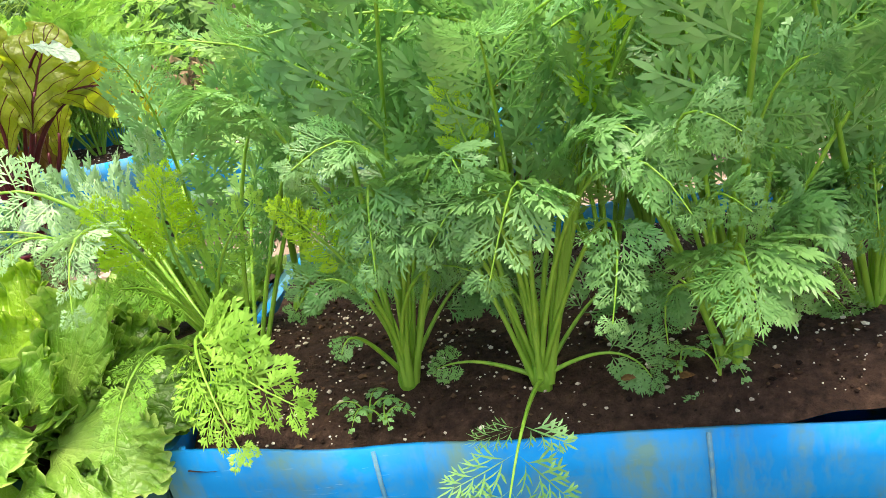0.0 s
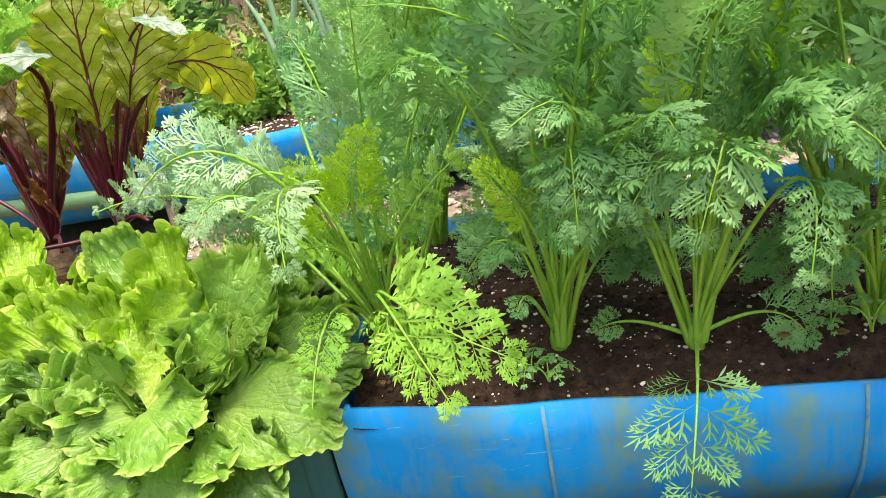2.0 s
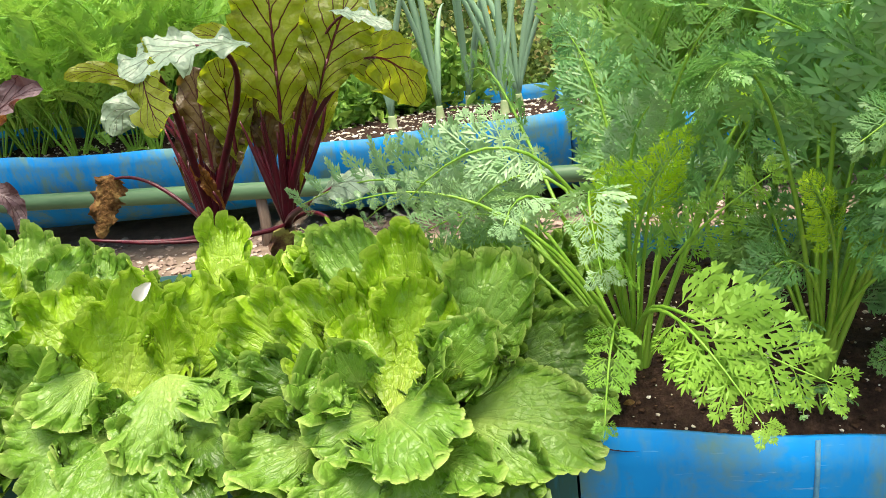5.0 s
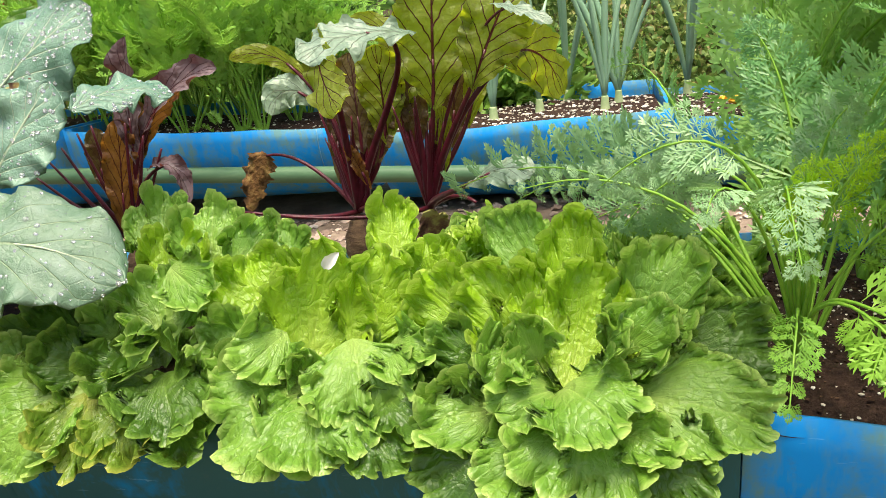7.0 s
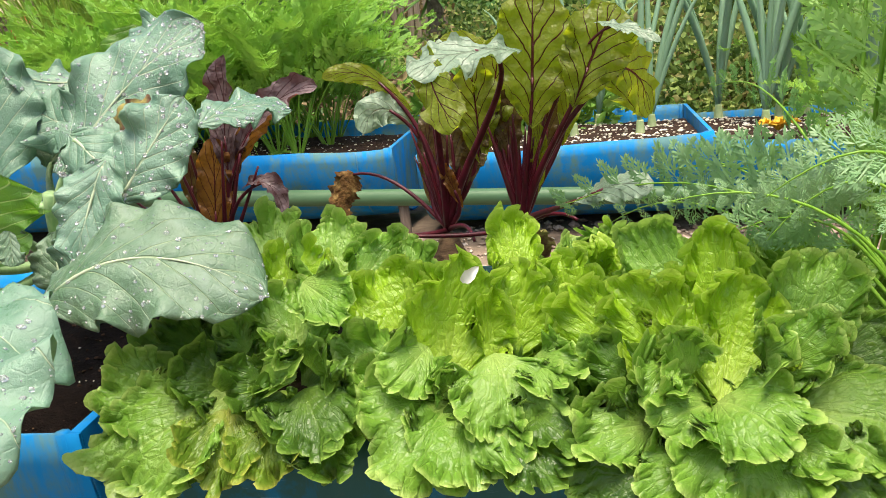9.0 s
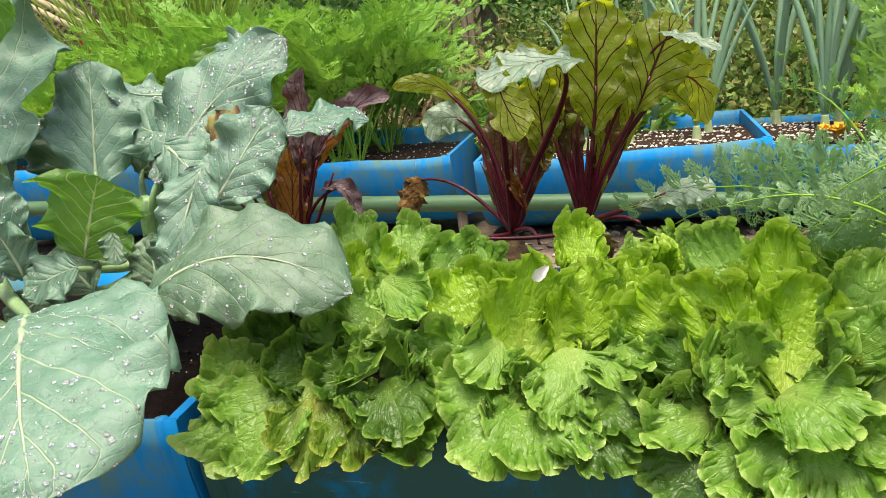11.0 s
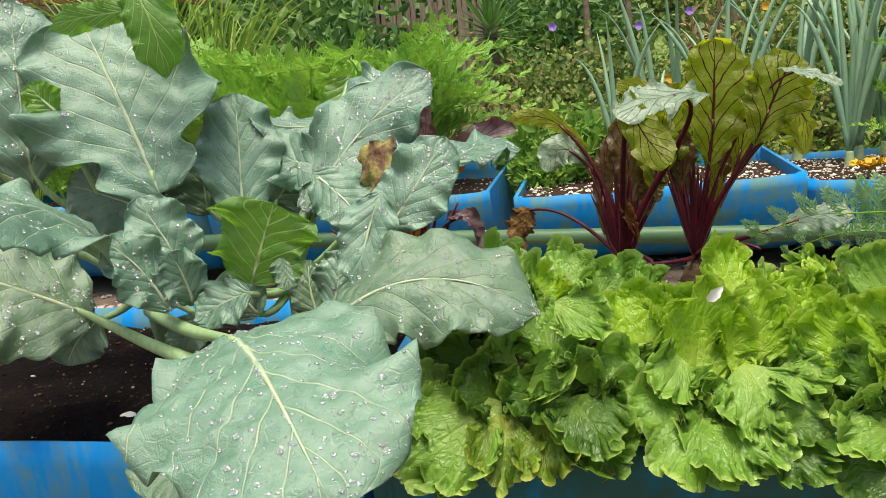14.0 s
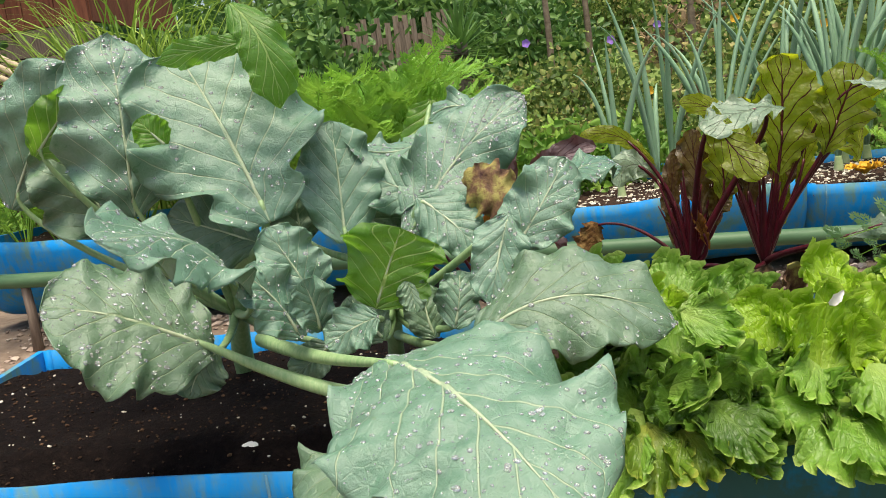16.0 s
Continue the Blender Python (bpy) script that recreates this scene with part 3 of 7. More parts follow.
def fan(points, side, width, seed=0, nr=30, spread=1.42, cup=0.25, frill=0.0045, wavelength=0.015, sway=0.008):
    """A lettuce leaf: a blistered fan from its base, smooth inside, whose margin is gathered into small tight ruffles."""
    rs = np.random.RandomState(seed)
    half = width * 0.5
    L = np.linalg.norm(np.asarray(points[-1], float) - np.asarray(points[0], float))
    na = int(np.clip(2.6 * max(half, 0.8 * L) / wavelength * 10, 90, 300))
    q = np.linspace(-1, 1, na + 1)
    th = np.sign(q) * (1 - (1 - np.abs(q)) ** 1.2)
    r = 1 - (1 - np.linspace(0, 1, nr + 1)) ** 1.5
    shape = np.cos(th * 1.05) ** 0.35 * (1 + 0.07 * wob(th * 1.1, seed + 1) + 0.03 * wob(th * 2.9, seed + 2))
    ex, ey = half * shape * np.sin(th * spread) / math.sin(spread), L * shape * np.cos(th * spread * 0.8)
    s = np.concatenate([[0], np.cumsum(np.hypot(np.diff(ex), np.diff(ey)))])
    ph = 6.283 * s / wavelength + 2.2 * wob(th * 1.6, seed + 4) + rs.rand() * 6
    reach = np.hypot(ex, ey)
    shape = shape * (1 + 0.0022 / max(L, half) * (0.8 * wob(th * 7, seed + 7)))
    along = r[:, None] * (shape * np.cos(th * spread * 0.8))[None, :]
    across = r[:, None] ** 1.12 * (shape * np.sin(th * spread) / math.sin(spread))[None, :]
    u = np.clip(along, -0.15, 1.1)
    p = bez(points, u.ravel()).reshape(*u.shape, 3)
    uu = np.linspace(-0.15, 1.1, 60)
    tt = unit(np.gradient(bez(points, uu), axis=0))
    t = unit(np.stack([np.interp(u, uu, tt[:, k]) for k in range(3)], -1))
    sd = np.asarray(side, float)
    sd = unit(sd - (t * sd).sum(-1, keepdims=True) * t)
    nn = np.cross(sd, t)
    # distance from the margin in metres, along the tip and along both sides
    tip_d = (1 - r)[:, None] * reach[None, :]
    side_d = r[:, None] * ((1 - np.abs(th)) * spread * reach)[None, :]
    grown = np.clip(r * 2.4 - 0.9, 0, 1)[:, None]
    m = np.clip(1 - np.minimum(tip_d, side_d) / (0.012 + 0.006 * rs.rand()), 0, 1) ** 1.15 * grown
    m2 = np.clip(1 - np.minimum(tip_d, side_d * 1.3) / (0.30 * max(L, half)), 0, 1) ** 1.6 * grown
    amp = np.clip(0.95 + 0.8 * wob(th * 2.0, seed + 8), 0.35, 1.7)[None, :]
    on_side = np.clip((tip_d - side_d) / 0.01, 0, 1)
    ph = (ph[None, :] + on_side * 6.283 * r[:, None] * reach[None, :] / (wavelength * 1.5)) + 0.8 * np.sin(r[:, None] * 7 + th[None, :] * 6 + seed)
    # the margin winds round like a loose coil: up and down, and in and out
    ruf = frill * (1.45 * m * np.cos(ph - 0.7) * amp + 0.22 * m ** 2.5 * np.sin(2.3 * ph + 3 * wob(th * 3, seed + 5)[None, :]))
    tang = 1.15 * frill * m * np.sin(ph) * amp
    back = frill * m ** 1.2 * (0.50 * np.cos(ph) * amp + 0.22 * np.sin(0.6 * ph + 4 * wob(th * 2, seed + 6)[None, :]) - 0.3) + 0.0006 * m ** 3 * np.sin(3.7 * ph + 2 * wob(th * 5, seed + 9)[None, :])
    roll = sway * m2 * (wob(th * 0.9, seed + 3) + 0.6 * wob(th * 2.1, seed + 12))[None, :]
    ax, ay = across * half, along * L
    blis = np.abs(wob2(ax * 32, ay * 32, seed + 20)) + 0.5 * np.abs(wob2(ax * 70, ay * 70, seed + 21))
    rib = np.exp(-(ax / (0.0035 + 0.002 * (1 - r[:, None]))) ** 2) * (1 - r[:, None]) * 0.002
    z = cup * across ** 2 * half + ruf + roll + 0.0010 * blis * grown * (1 - m) - rib + 0.0060 * m ** 1.5
    ct, st = np.cos(th * spread)[None, :], np.sin(th * spread)[None, :]
    v = p + sd * (ax + tang * ct + back * st)[..., None] + t * (back * ct - tang * st)[..., None] + nn * z[..., None]
    uv = np.stack([np.broadcast_to(r[:, None], u.shape), 0.5 + 0.5 * np.broadcast_to(th[None, :], u.shape)], -1).reshape(-1, 2)
    return v.reshape(-1, 3), grid_faces(nr, na), uv


def pinna_shape(rs, pairs=4, finger_w=0.16, fine=1.0):
    """A carrot pinna in its plane, unit length along x: webbed straps with pointed ends, as (n, 6, 2)."""
    out = []

    def finger(x, y, ang, ln, w):
        c, s = math.cos(ang), math.sin(ang)
        out.append([(x + ln * q * c - w * h * s, y + ln * q * s + w * h * c) for q, h in ((0, 0.7), (0.42, 1.0), (0.74, 0.72), (1.0, 0.0), (0.70, -0.78), (0.40, -1.0))])

    w = finger_w * 0.23
    for i in range(pairs):
        k = (i + 0.5) / pairs
        ln = 0.47 * (1 - 0.55 * k) * fine
        for sg in (1, -1):
            x = 0.10 + 0.70 * k + rs.uniform(-0.03, 0.03)
            ang = sg * rs.uniform(0.70, 0.95)
            c, s = math.cos(ang), math.sin(ang)
            finger(x, 0, ang, ln, w * 0.95)
            for q, da, m in ((0.26, -0.60, 0.56), (0.30, 0.66, 0.52), (0.56, -0.48, 0.44), (0.58, 0.52, 0.40)):
                finger(x + c * ln * q, s * ln * q, ang + sg * da * rs.uniform(0.8, 1.2), ln * m * rs.uniform(0.85, 1.2), w * 0.78)
    for da, ln in ((0, 0.26), (0.55, 0.2), (-0.55, 0.2)):
        finger(0.78, 0, da, ln, w * 0.8)
    finger(0.0, 0, 0, 0.92, w * 0.62)
    return np.array(out)


def frond(points, side, width, seed=0, bare=0.5, pairs=7, droop=0.35, stalk_r=0.0024, finger_w=0.36, lobes=4, fine=1.0, taper=0.6):
    """A carrot leaf: stalk (material 1) and a thrice-divided blade (material 0)."""
    rs = np.random.RandomState(seed)
    g = Geo()
    u = np.linspace(0, 1, 14)
    tube(g, bez(points, u), stalk_r * (1.25 - 1.0 * u) * np.where(u < 0.06, 1.5, 1), 6, 1, False)
    shapes = [pinna_shape(rs, lobes, finger_w, fine) for _ in range(4)]
    quads = []
    at = np.linspace(bare, 0.985, pairs)
    pp, tt = bez(points, at), unit(bez(points, at + 0.012) - bez(points, at - 0.012))
    sd0 = np.asarray(side, float)
    for i in range(pairs):
        k = i / max(pairs - 1, 1)
        ln = 0.5 * width * (1 - taper * k ** 1.5) * (0.72 + 0.28 * min(1, k * 4 + 0.3))
        t = tt[i]
        sd = sd0 - (sd0 @ t) * t
        sd = sd / np.linalg.norm(sd)
        nn = np.cross(sd, t)
        for sg in (1, -1, 0) if i == pairs - 1 else (1, -1):
            sh = shapes[rs.randint(4)]
            a = rs.uniform(0.95, 1.2) * (1 - 0.35 * k) * sg
            d = t * math.cos(a) + sd * math.sin(a) + nn * rs.uniform(-0.20, 0.10)
            d = d / np.linalg.norm(d)
            e = np.cross(nn + sd * rs.uniform(-0.22, 0.22) + t * rs.uniform(-0.2, 0.2), d)
            e = e / np.linalg.norm(e)
            f = np.cross(d, e)
            x, y = sh[..., 0] * ln * rs.uniform(0.85, 1.15), sh[..., 1] * ln
            z = -droop * (x ** 2 / ln) * rs.uniform(0.3, 1.5) - 0.35 * y ** 2 / ln + rs.normal(0, 0.020, x.shape[0])[:, None] * ln * np.array([0, 0.5, 1.1, 1.6, 1.1, 0.5])[None, :]
            z[:, 1:3] += 0.02 * ln
            v = pp[i] + x[..., None] * d + y[..., None] * e + z[..., None] * f
            quads.append(v.reshape(-1, 3))
    v = np.concatenate(quads)
    g.add(v, [tuple(range(q, q + 6)) for q in range(0, len(v), 6)], None, 0)
    return g

# ---- ground ----


def ground_z(x, y):
    """Level round the beds, rising to a bank behind them."""
    k = np.clip((y - 4.2) / 3.0, 0, 1)
    z = 0.62 * k * k * (3 - 2 * k) + np.clip(y - 7.0, 0, 20) * 0.13 - np.clip(-y - 6, 0, 60) * 0.01
    return z + 0.012 * np.sin(x * 5.1 + 2 * np.sin(y * 3.3)) + 0.010 * np.sin(y * 7.7 + x * 2.9)


def build_ground():
    xs = np.concatenate([np.linspace(-400, -8, 12), np.linspace(-7, 5, 90), np.linspace(6, 400, 12)])
    ys = np.concatenate([np.linspace(-400, -4, 12), np.linspace(-3, 9, 90), np.linspace(10, 40, 20), np.linspace(60, 600, 8)])
    gx, gy = np.meshgrid(xs, ys, indexing="ij")
    gz = ground_z(gx, gy)
    g = Geo().add(np.stack([gx, gy, gz], -1), grid_faces(len(xs) - 1, len(ys) - 1))
    cx = np.array([0.25 * (gy[i, j] + gy[i + 1, j] + gy[i, j + 1] + gy[i + 1, j + 1]) for i in range(len(xs) - 1) for j in range(len(ys) - 1)])
    g.m = [1 if c > 5.4 else 0 for c in cx]
    tagged(part("ground", g, [M_GROUND, M_LAWN]), "stony earth path and rough grass slope behind the beds", "ground", kind="structure")


def stones(geo, rs, n, where, lo, hi, flat=0.7):
    """Many small angular stones; where(k) gives the places."""
    base = np.array([(1, 0, 0), (-1, 0, 0), (0, 1, 0), (0, -1, 0), (0, 0, 1), (0, 0, -1), (0.65, 0.65, 0.5), (-0.65, 0.6, 0.5), (0.6, -0.65, 0.5), (-0.65, -0.6, 0.5)])
    fc = [(0, 6, 8), (0, 2, 6), (2, 7, 6), (2, 1, 7), (1, 9, 7), (1, 3, 9), (3, 8, 9), (3, 0, 8), (4, 6, 7), (4, 7, 9), (4, 9, 8), (4, 8, 6), (5, 2, 0), (5, 1, 2), (5, 3, 1), (5, 0, 3)]
    p = where(n)
    for k in range(n):
        s = lo * (hi / lo) ** (rs.rand() ** 2.2)
        a = rs.rand() * 6.28
        v = base * (0.75 + 0.5 * rs.rand(10, 1)) * np.array([s * rs.uniform(0.8, 1.5), s, s * flat])
        c, d = math.cos(a), math.sin(a)
        geo.add(np.stack([v[:, 0] * c - v[:, 1] * d, v[:, 0] * d + v[:, 1] * c, v[:, 2]], -1) + p[k], fc)
    return geo


build_ground()


def path_places(n):
    rs = np.random.RandomState(5)
    x, y = rs.uniform(-3.6, 1.4, n), rs.uniform(1.5, 3.0, n)
    return np.stack([x, y, ground_z(x, y) + 0.002], -1)


tagged(part("gravel", stones(Geo(), np.random.RandomState(4), 5200, path_places, 0.004, 0.022), M_STONE, None, "", False), "loose pinkish gravel on the path between the beds", "gravel", kind="stuff")


# ---- barrel planters ----


def planter(x0, x1, yf, yb, zl, zr, zb, depth, seed, label, bow=0.012, seams=(), boxy=0.80, plastic=M_BLUE, lip_r=0.009):
    root = thing("barrel_planter", ((x0 + x1) / 2, (yf + yb) / 2, zl - depth), label, "planter", "planters cut from blue barrels")
    nx, npf = 40, 26
    phi = np.linspace(0, math.pi, npf + 1)
    cy, sy = np.sign(np.cos(phi)) * np.abs(np.cos(phi)) ** boxy, np.abs(np.sin(phi)) ** 0.95
    xs = np.linspace(x0, x1, nx + 1)
    k = (xs - x0) / (x1 - x0)
    rim_f = zl + (zr - zl) * k + 0.004 * wob(k * 1.5, seed)
    yfr = yf - bow * np.sin(math.pi * k) + 0.004 * wob(k * 2.0, seed + 1) + (0.05 if boxy < 0.75 else 0.0) * np.abs(2 * k - 1) ** 14
    rows = []
    for th in (0.0, 0.006):
        yc, hw = (yfr + yb) / 2, (yb - yfr) / 2 - th
        y = yc[:, None] - hw[:, None] * cy[None, :]
        w = (1 - cy[None, :]) / 2
        top = rim_f[:, None] * (1 - w) + zb * w
        z = top - (depth + (top - zl) - th) * sy[None, :]
        rows.append(np.stack([np.broadcast_to(xs[:, None], y.shape), y, z], -1))
    loop = np.concatenate([rows[0], rows[1][:, ::-1]], 1)
    g = Geo().add(loop, grid_faces(nx, 2 * npf + 2, True))
    part("shell", g, plastic, root)
    for i, x in ((0, x0), (nx, x1)):
        inw = 0.014 if i == 0 else -0.014
        o = rows[0][i].copy()
        o[:, 1] = (o[:, 1] - o[:, 1].mean()) * 0.985 + o[:, 1].mean()
        o[:, 2] = o[:, 2].max() + (o[:, 2] - o[:, 2].max()) * 0.985
        a, b = o + (inw * 0.05, 0, 0), o + (inw, 0, 0)
        n = len(o)
        f = [tuple(range(n)), tuple(range(n, 2 * n))[::-1]] + [(j, j + 1, n + j + 1, n + j) for j in range(n - 1)] + [(n - 1, 0, n, 2 * n - 1)]
        part("end_wall", Geo().add(np.concatenate([a, b]), f), plastic, root, smooth=False)
        # the rolled lip at the barrel's end
        lip = o + (inw * 1.6, 0, 0)
        part("end_lip", tube(Geo(), lip, lip_r, 8), plastic, root, "rolled lip of the barrel end")
    for sx in seams:
        i = int(round((sx - x0) / (x1 - x0) * nx))
        pts = rows[0][i][:9] + (0, -0.0005, -0.002)
        part("mould_seam", tube(Geo(), pts, 0.0022, 6), M_SEAM, root, "worn pale mould seam")
    return root


M_SEAM = mat_noise("worn_seam", [(0.3, (0.03, 0.22, 0.45)), (0.55, (0.10, 0.27, 0.38)), (0.8, (0.26, 0.33, 0.30))], 60, rough=0.6)


def soil(x0, x1, yf, yb, z, mound, seed, label, perlite, crumbs, bits=(0.0012, 0.0055), mat=M_SOIL, slope=0.0):
    nx, ny = 90, 60
    gx, gy = np.meshgrid(np.linspace(x0, x1, nx + 1), np.linspace(yf, yb, ny + 1), indexing="ij")

    def hz(x, y):
        q = np.clip((y - yf) / (yb - yf), 0, 1)
        e = np.minimum(q, 1 - q) * 8
        r = 0.5 * np.sin(x * 31 + 3 * np.sin(y * 23 + seed)) + 0.5 * np.sin(y * 41 + 2 * np.sin(x * 17 + seed)) + 0.4 * np.sin(x * 87 + y * 61)
        return z + slope * (x - x0) / (x1 - x0) + mound * np.clip(e, 0, 1) + 0.004 * r - 0.01 * (1 - np.clip(e * 2, 0, 1))

    root = part("soil_bed", Geo().add(np.stack([gx, gy, hz(gx, gy)], -1), grid_faces(nx, ny)), mat, None, "", True, ((x0 + x1) / 2, (yf + yb) / 2, z))
    tagged(root, label, "soil")
    rs = np.random.RandomState(seed)

    def place(n):
        x, y = rs.uniform(x0 + 0.01, x1 - 0.01, n), rs.uniform(yf + 0.008, yb - 0.01, n)
        return np.stack([x, y, hz(x, y) + 0.0012], -1)

    tagged(part("perlite", stones(Geo(), rs, perlite, place, *bits, 0.8), M_PERLITE, root, "white perlite grains", False), kind="stuff")
    tagged(part("soil_grit", stones(Geo(), rs, crumbs, place, 0.0010, 0.0038, 0.8), M_CRUMB, root, "", False), kind="stuff")
    return hz


planter(-0.300, 0.50, 0.862, 1.42, 0.303, 0.240, 0.315, 0.275, 1, "half blue plastic barrel planter with scratched algae-stained side, holding carrots", 0.014, (-0.103, 0.181), 0.80, M_BLUE, 0.003)
planter(-1.112, -0.3025, 0.858, 1.42, 0.292, 0.296, 0.312, 0.275, 2, "algae-covered half blue barrel planter, leaf shade in its colour, full of lettuce and beets", 0.012, (), 0.80, M_BLUE_MOSSY_SHADED)
planter(-2.08, -1.128, 0.856, 1.42, 0.310, 0.298, 0.335, 0.285, 3, "half blue plastic barrel planter with dark soil holding a brassica", 0.010, (-1.42,))
planter(-2.30, -1.235, 2.80, 3.62, 0.375, 0.325, 0.36, 0.32, 4, "blue plastic barrel planter with algae stains holding carrots", 0.05, (-1.33,), 0.72)
planter(-1.150, -0.205, 2.775, 3.62, 0.300, 0.322, 0.33, 0.28, 5, "blue plastic barrel planter with raised rim holding onions", 0.015, (), 0.72)
planter(-0.200, 0.82, 2.80, 3.62, 0.292, 0.255, 0.29, 0.28, 6, "blue plastic barrel planter with perlite soil holding onions", 0.02, (-0.15,), 0.72)
planter(-3.35, -2.33, 2.86, 3.70, 0.40, 0.375, 0.37, 0.36, 7, "blue plastic barrel planter behind the brassicas, holding carrots", 0.04, (), 0.72)

soil(-0.275, 0.49, 0.860, 1.405, 0.292, 0.022, 11, "dark brown potting soil speckled with white perlite", 1700, 2600, (0.0007, 0.0030), M_SOIL, -0.028)
soil(-1.10, -0.312, 0.870, 1.405, 0.285, 0.03, 12, "dark potting soil under lettuce and beets", 200, 500)
soil(-2.07, -1.14, 0.868, 1.405, 0.272, 0.045, 13, "near-black potting soil with few pale chips", 110, 1700, (0.0012, 0.004), M_SOIL_DARK)
soil(-2.28, -1.255, 2.84, 3.58, 0.315, 0.015, 14, "dark soil in the carrot barrel", 350, 250, (0.002, 0.006), M_SOIL, -0.035)
soil(-1.135, -0.225, 2.81, 3.58, 0.265, 0.02, 15, "dark soil with much white perlite under onions", 900, 200, (0.003, 0.009))
soil(-0.185, 0.80, 2.83, 3.58, 0.265, 0.015, 16, "dark soil with much white perlite under onions", 1100, 200, (0.003, 0.009), M_SOIL, -0.02)
soil(-3.33, -2.35, 2.90, 3.66, 0.34, 0.01, 17, "dark soil in the far carrot barrel", 80, 80)


def rail(x0, x1, y, z, r, seed, label, stakes, slope=0.0):
    root = thing("pipe_rail", ((x0 + x1) / 2, y, 0), label, "pipe")
    n = 50
    xs = np.linspace(x0, x1, n)
    k = np.linspace(0, 1, n)
    g = Geo()
    tube(g, np.stack([xs, y + 0.006 * wob(k * 1.2, seed), z + slope * (xs - x0) + 0.006 * wob(k, seed + 1)], -1), r * (1 + 0.03 * wob(k * 6, seed + 2)), 16)
    part("pipe", g, M_PIPE, root)
    for sx in stakes:
        g = Geo()
        zs = z + slope * (sx - x0)
        tube(g, [(sx, y + 0.01, -0.02), (sx + 0.004, y + 0.012, zs * 0.5), (sx, y + 0.01, zs)], [0.02, 0.018, 0.017], 8)
        part("stake", g, M_WOOD, root, "weathered wooden stake")


rail(-3.6, 1.2, 2.735, 0.285, 0.027, 21, "pale green pipe along the foot of the blue barrels", (-3.0, -1.19, 0.3), -0.042)
rail(-2.2, 0.75, 0.828, 0.115, 0.033, 22, "pale green pipe running below the barrel rims", (-1.12, -0.29, 0.55))

# ---- carrots ----
UP = np.array([0, 0, 1.0])


def frond_library(seed0, count, leaf_mat, fw, pairs, lobes, bare=(0.48, 0.62), height=0.46, width=0.16, droop=0.4, fine=1.0, stalk=0.0026, arch=1.0):
    out = []
    for k in range(count):
        rs = np.random.RandomState(seed0 + k)
        h, o = height * rs.uniform(0.85, 1.1), rs.uniform(0.5, 1.25)
        pts = [(0.004, 0, 0), (0.03 * o, 0.01 * rs.randn(), h * 0.45), (0.05 * o, 0.02 * rs.randn(), h * 0.95), (0.20 * o * arch, 0.02 * rs.randn(), h * (1.02 + 0.12 * rs.randn() - 0.12 * (arch - 1)))]
        g = frond(pts, (0.1 * rs.randn(), 1, 0.15 * rs.randn()), width * rs.uniform(0.85, 1.15), seed0 + k, rs.uniform(*bare), pairs, droop, stalk, fw, lobes, fine)
        out.append(mesh_of("leaf", g, [leaf_mat, M_CSTALK]))
    return out


LIB_NEAR = frond_library(100, 14, M_CARROT, 0.14, 9, 4, (0.27, 0.42), 0.46, 0.18, 0.3, 1.0, 0.0026, 1.3)
# back fronds, in the leaf colour brightened for the light on their tops
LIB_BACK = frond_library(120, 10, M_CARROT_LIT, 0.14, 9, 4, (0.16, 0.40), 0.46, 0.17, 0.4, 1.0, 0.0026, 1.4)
LIB_BRIGHT = frond_library(140, 4, M_CARROT_YELLOW, 0.14, 9, 4, (0.45, 0.6), 0.36, 0.11)
LIB_FAR = frond_library(160, 8, M_CARROT_FAR, 0.20, 11, 3, (0.26, 0.42), 0.44, 0.19, 0.5, 1.0, 0.0026, 1.9)


def carrot(place, seed, n, lib, scale, label, group, spread=(4, 24), lib2=None, n2=0, turn=None, eastward=False):
    rs = np.random.RandomState(seed)
    root = thing("carrot_plant", place, label, "carrot plant", group)
    for k in range(n + n2):
        L = lib if k < n else lib2
        ob = new("leaf", L[rs.randint(len(L))])
        ob.parent = root
        az = (k / max(n, 1)) * 6.283 + rs.uniform(-0.4, 0.4) if turn is None else rs.uniform(*turn)
        az = math.pi - az if eastward and math.cos(az) < -0.2 else az
        lean = radians(rs.uniform(*spread))
        s = scale * rs.uniform(0.78, 1.1)
        ob.matrix_basis = Matrix.Rotation(az, 4, "Z") @ Matrix.Translation((0.003, 0, -0.004)) @ Matrix.Rotation(lean, 4, "Y") @ Matrix.Rotation(rs.uniform(-0.5, 0.5), 4, "Z") @ Matrix.Diagonal((s, s, s, 1))
    g = Geo()
    tube(g, [(0, 0, -0.02), (0, 0, 0.0), (0, 0, 0.012), (0, 0, 0.02)], [0.008, 0.010, 0.007, 0.003], 10)
    ob = new("crown", mesh_of("crown", g, [M_CSTALK]))
    ob.parent = root
    return root


def extra_frond(root, pts, side, width, seed, mat, bare=0.45, pairs=8, droop=0.35, label="", fw=0.15, taper=0.6):
    part("leaf", frond(pts, side, width * 1.2, seed, bare, pairs, droop, 0.0022, fw * 0.82, 4, 1.0, taper), [mat, M_CSTALK], root, label)


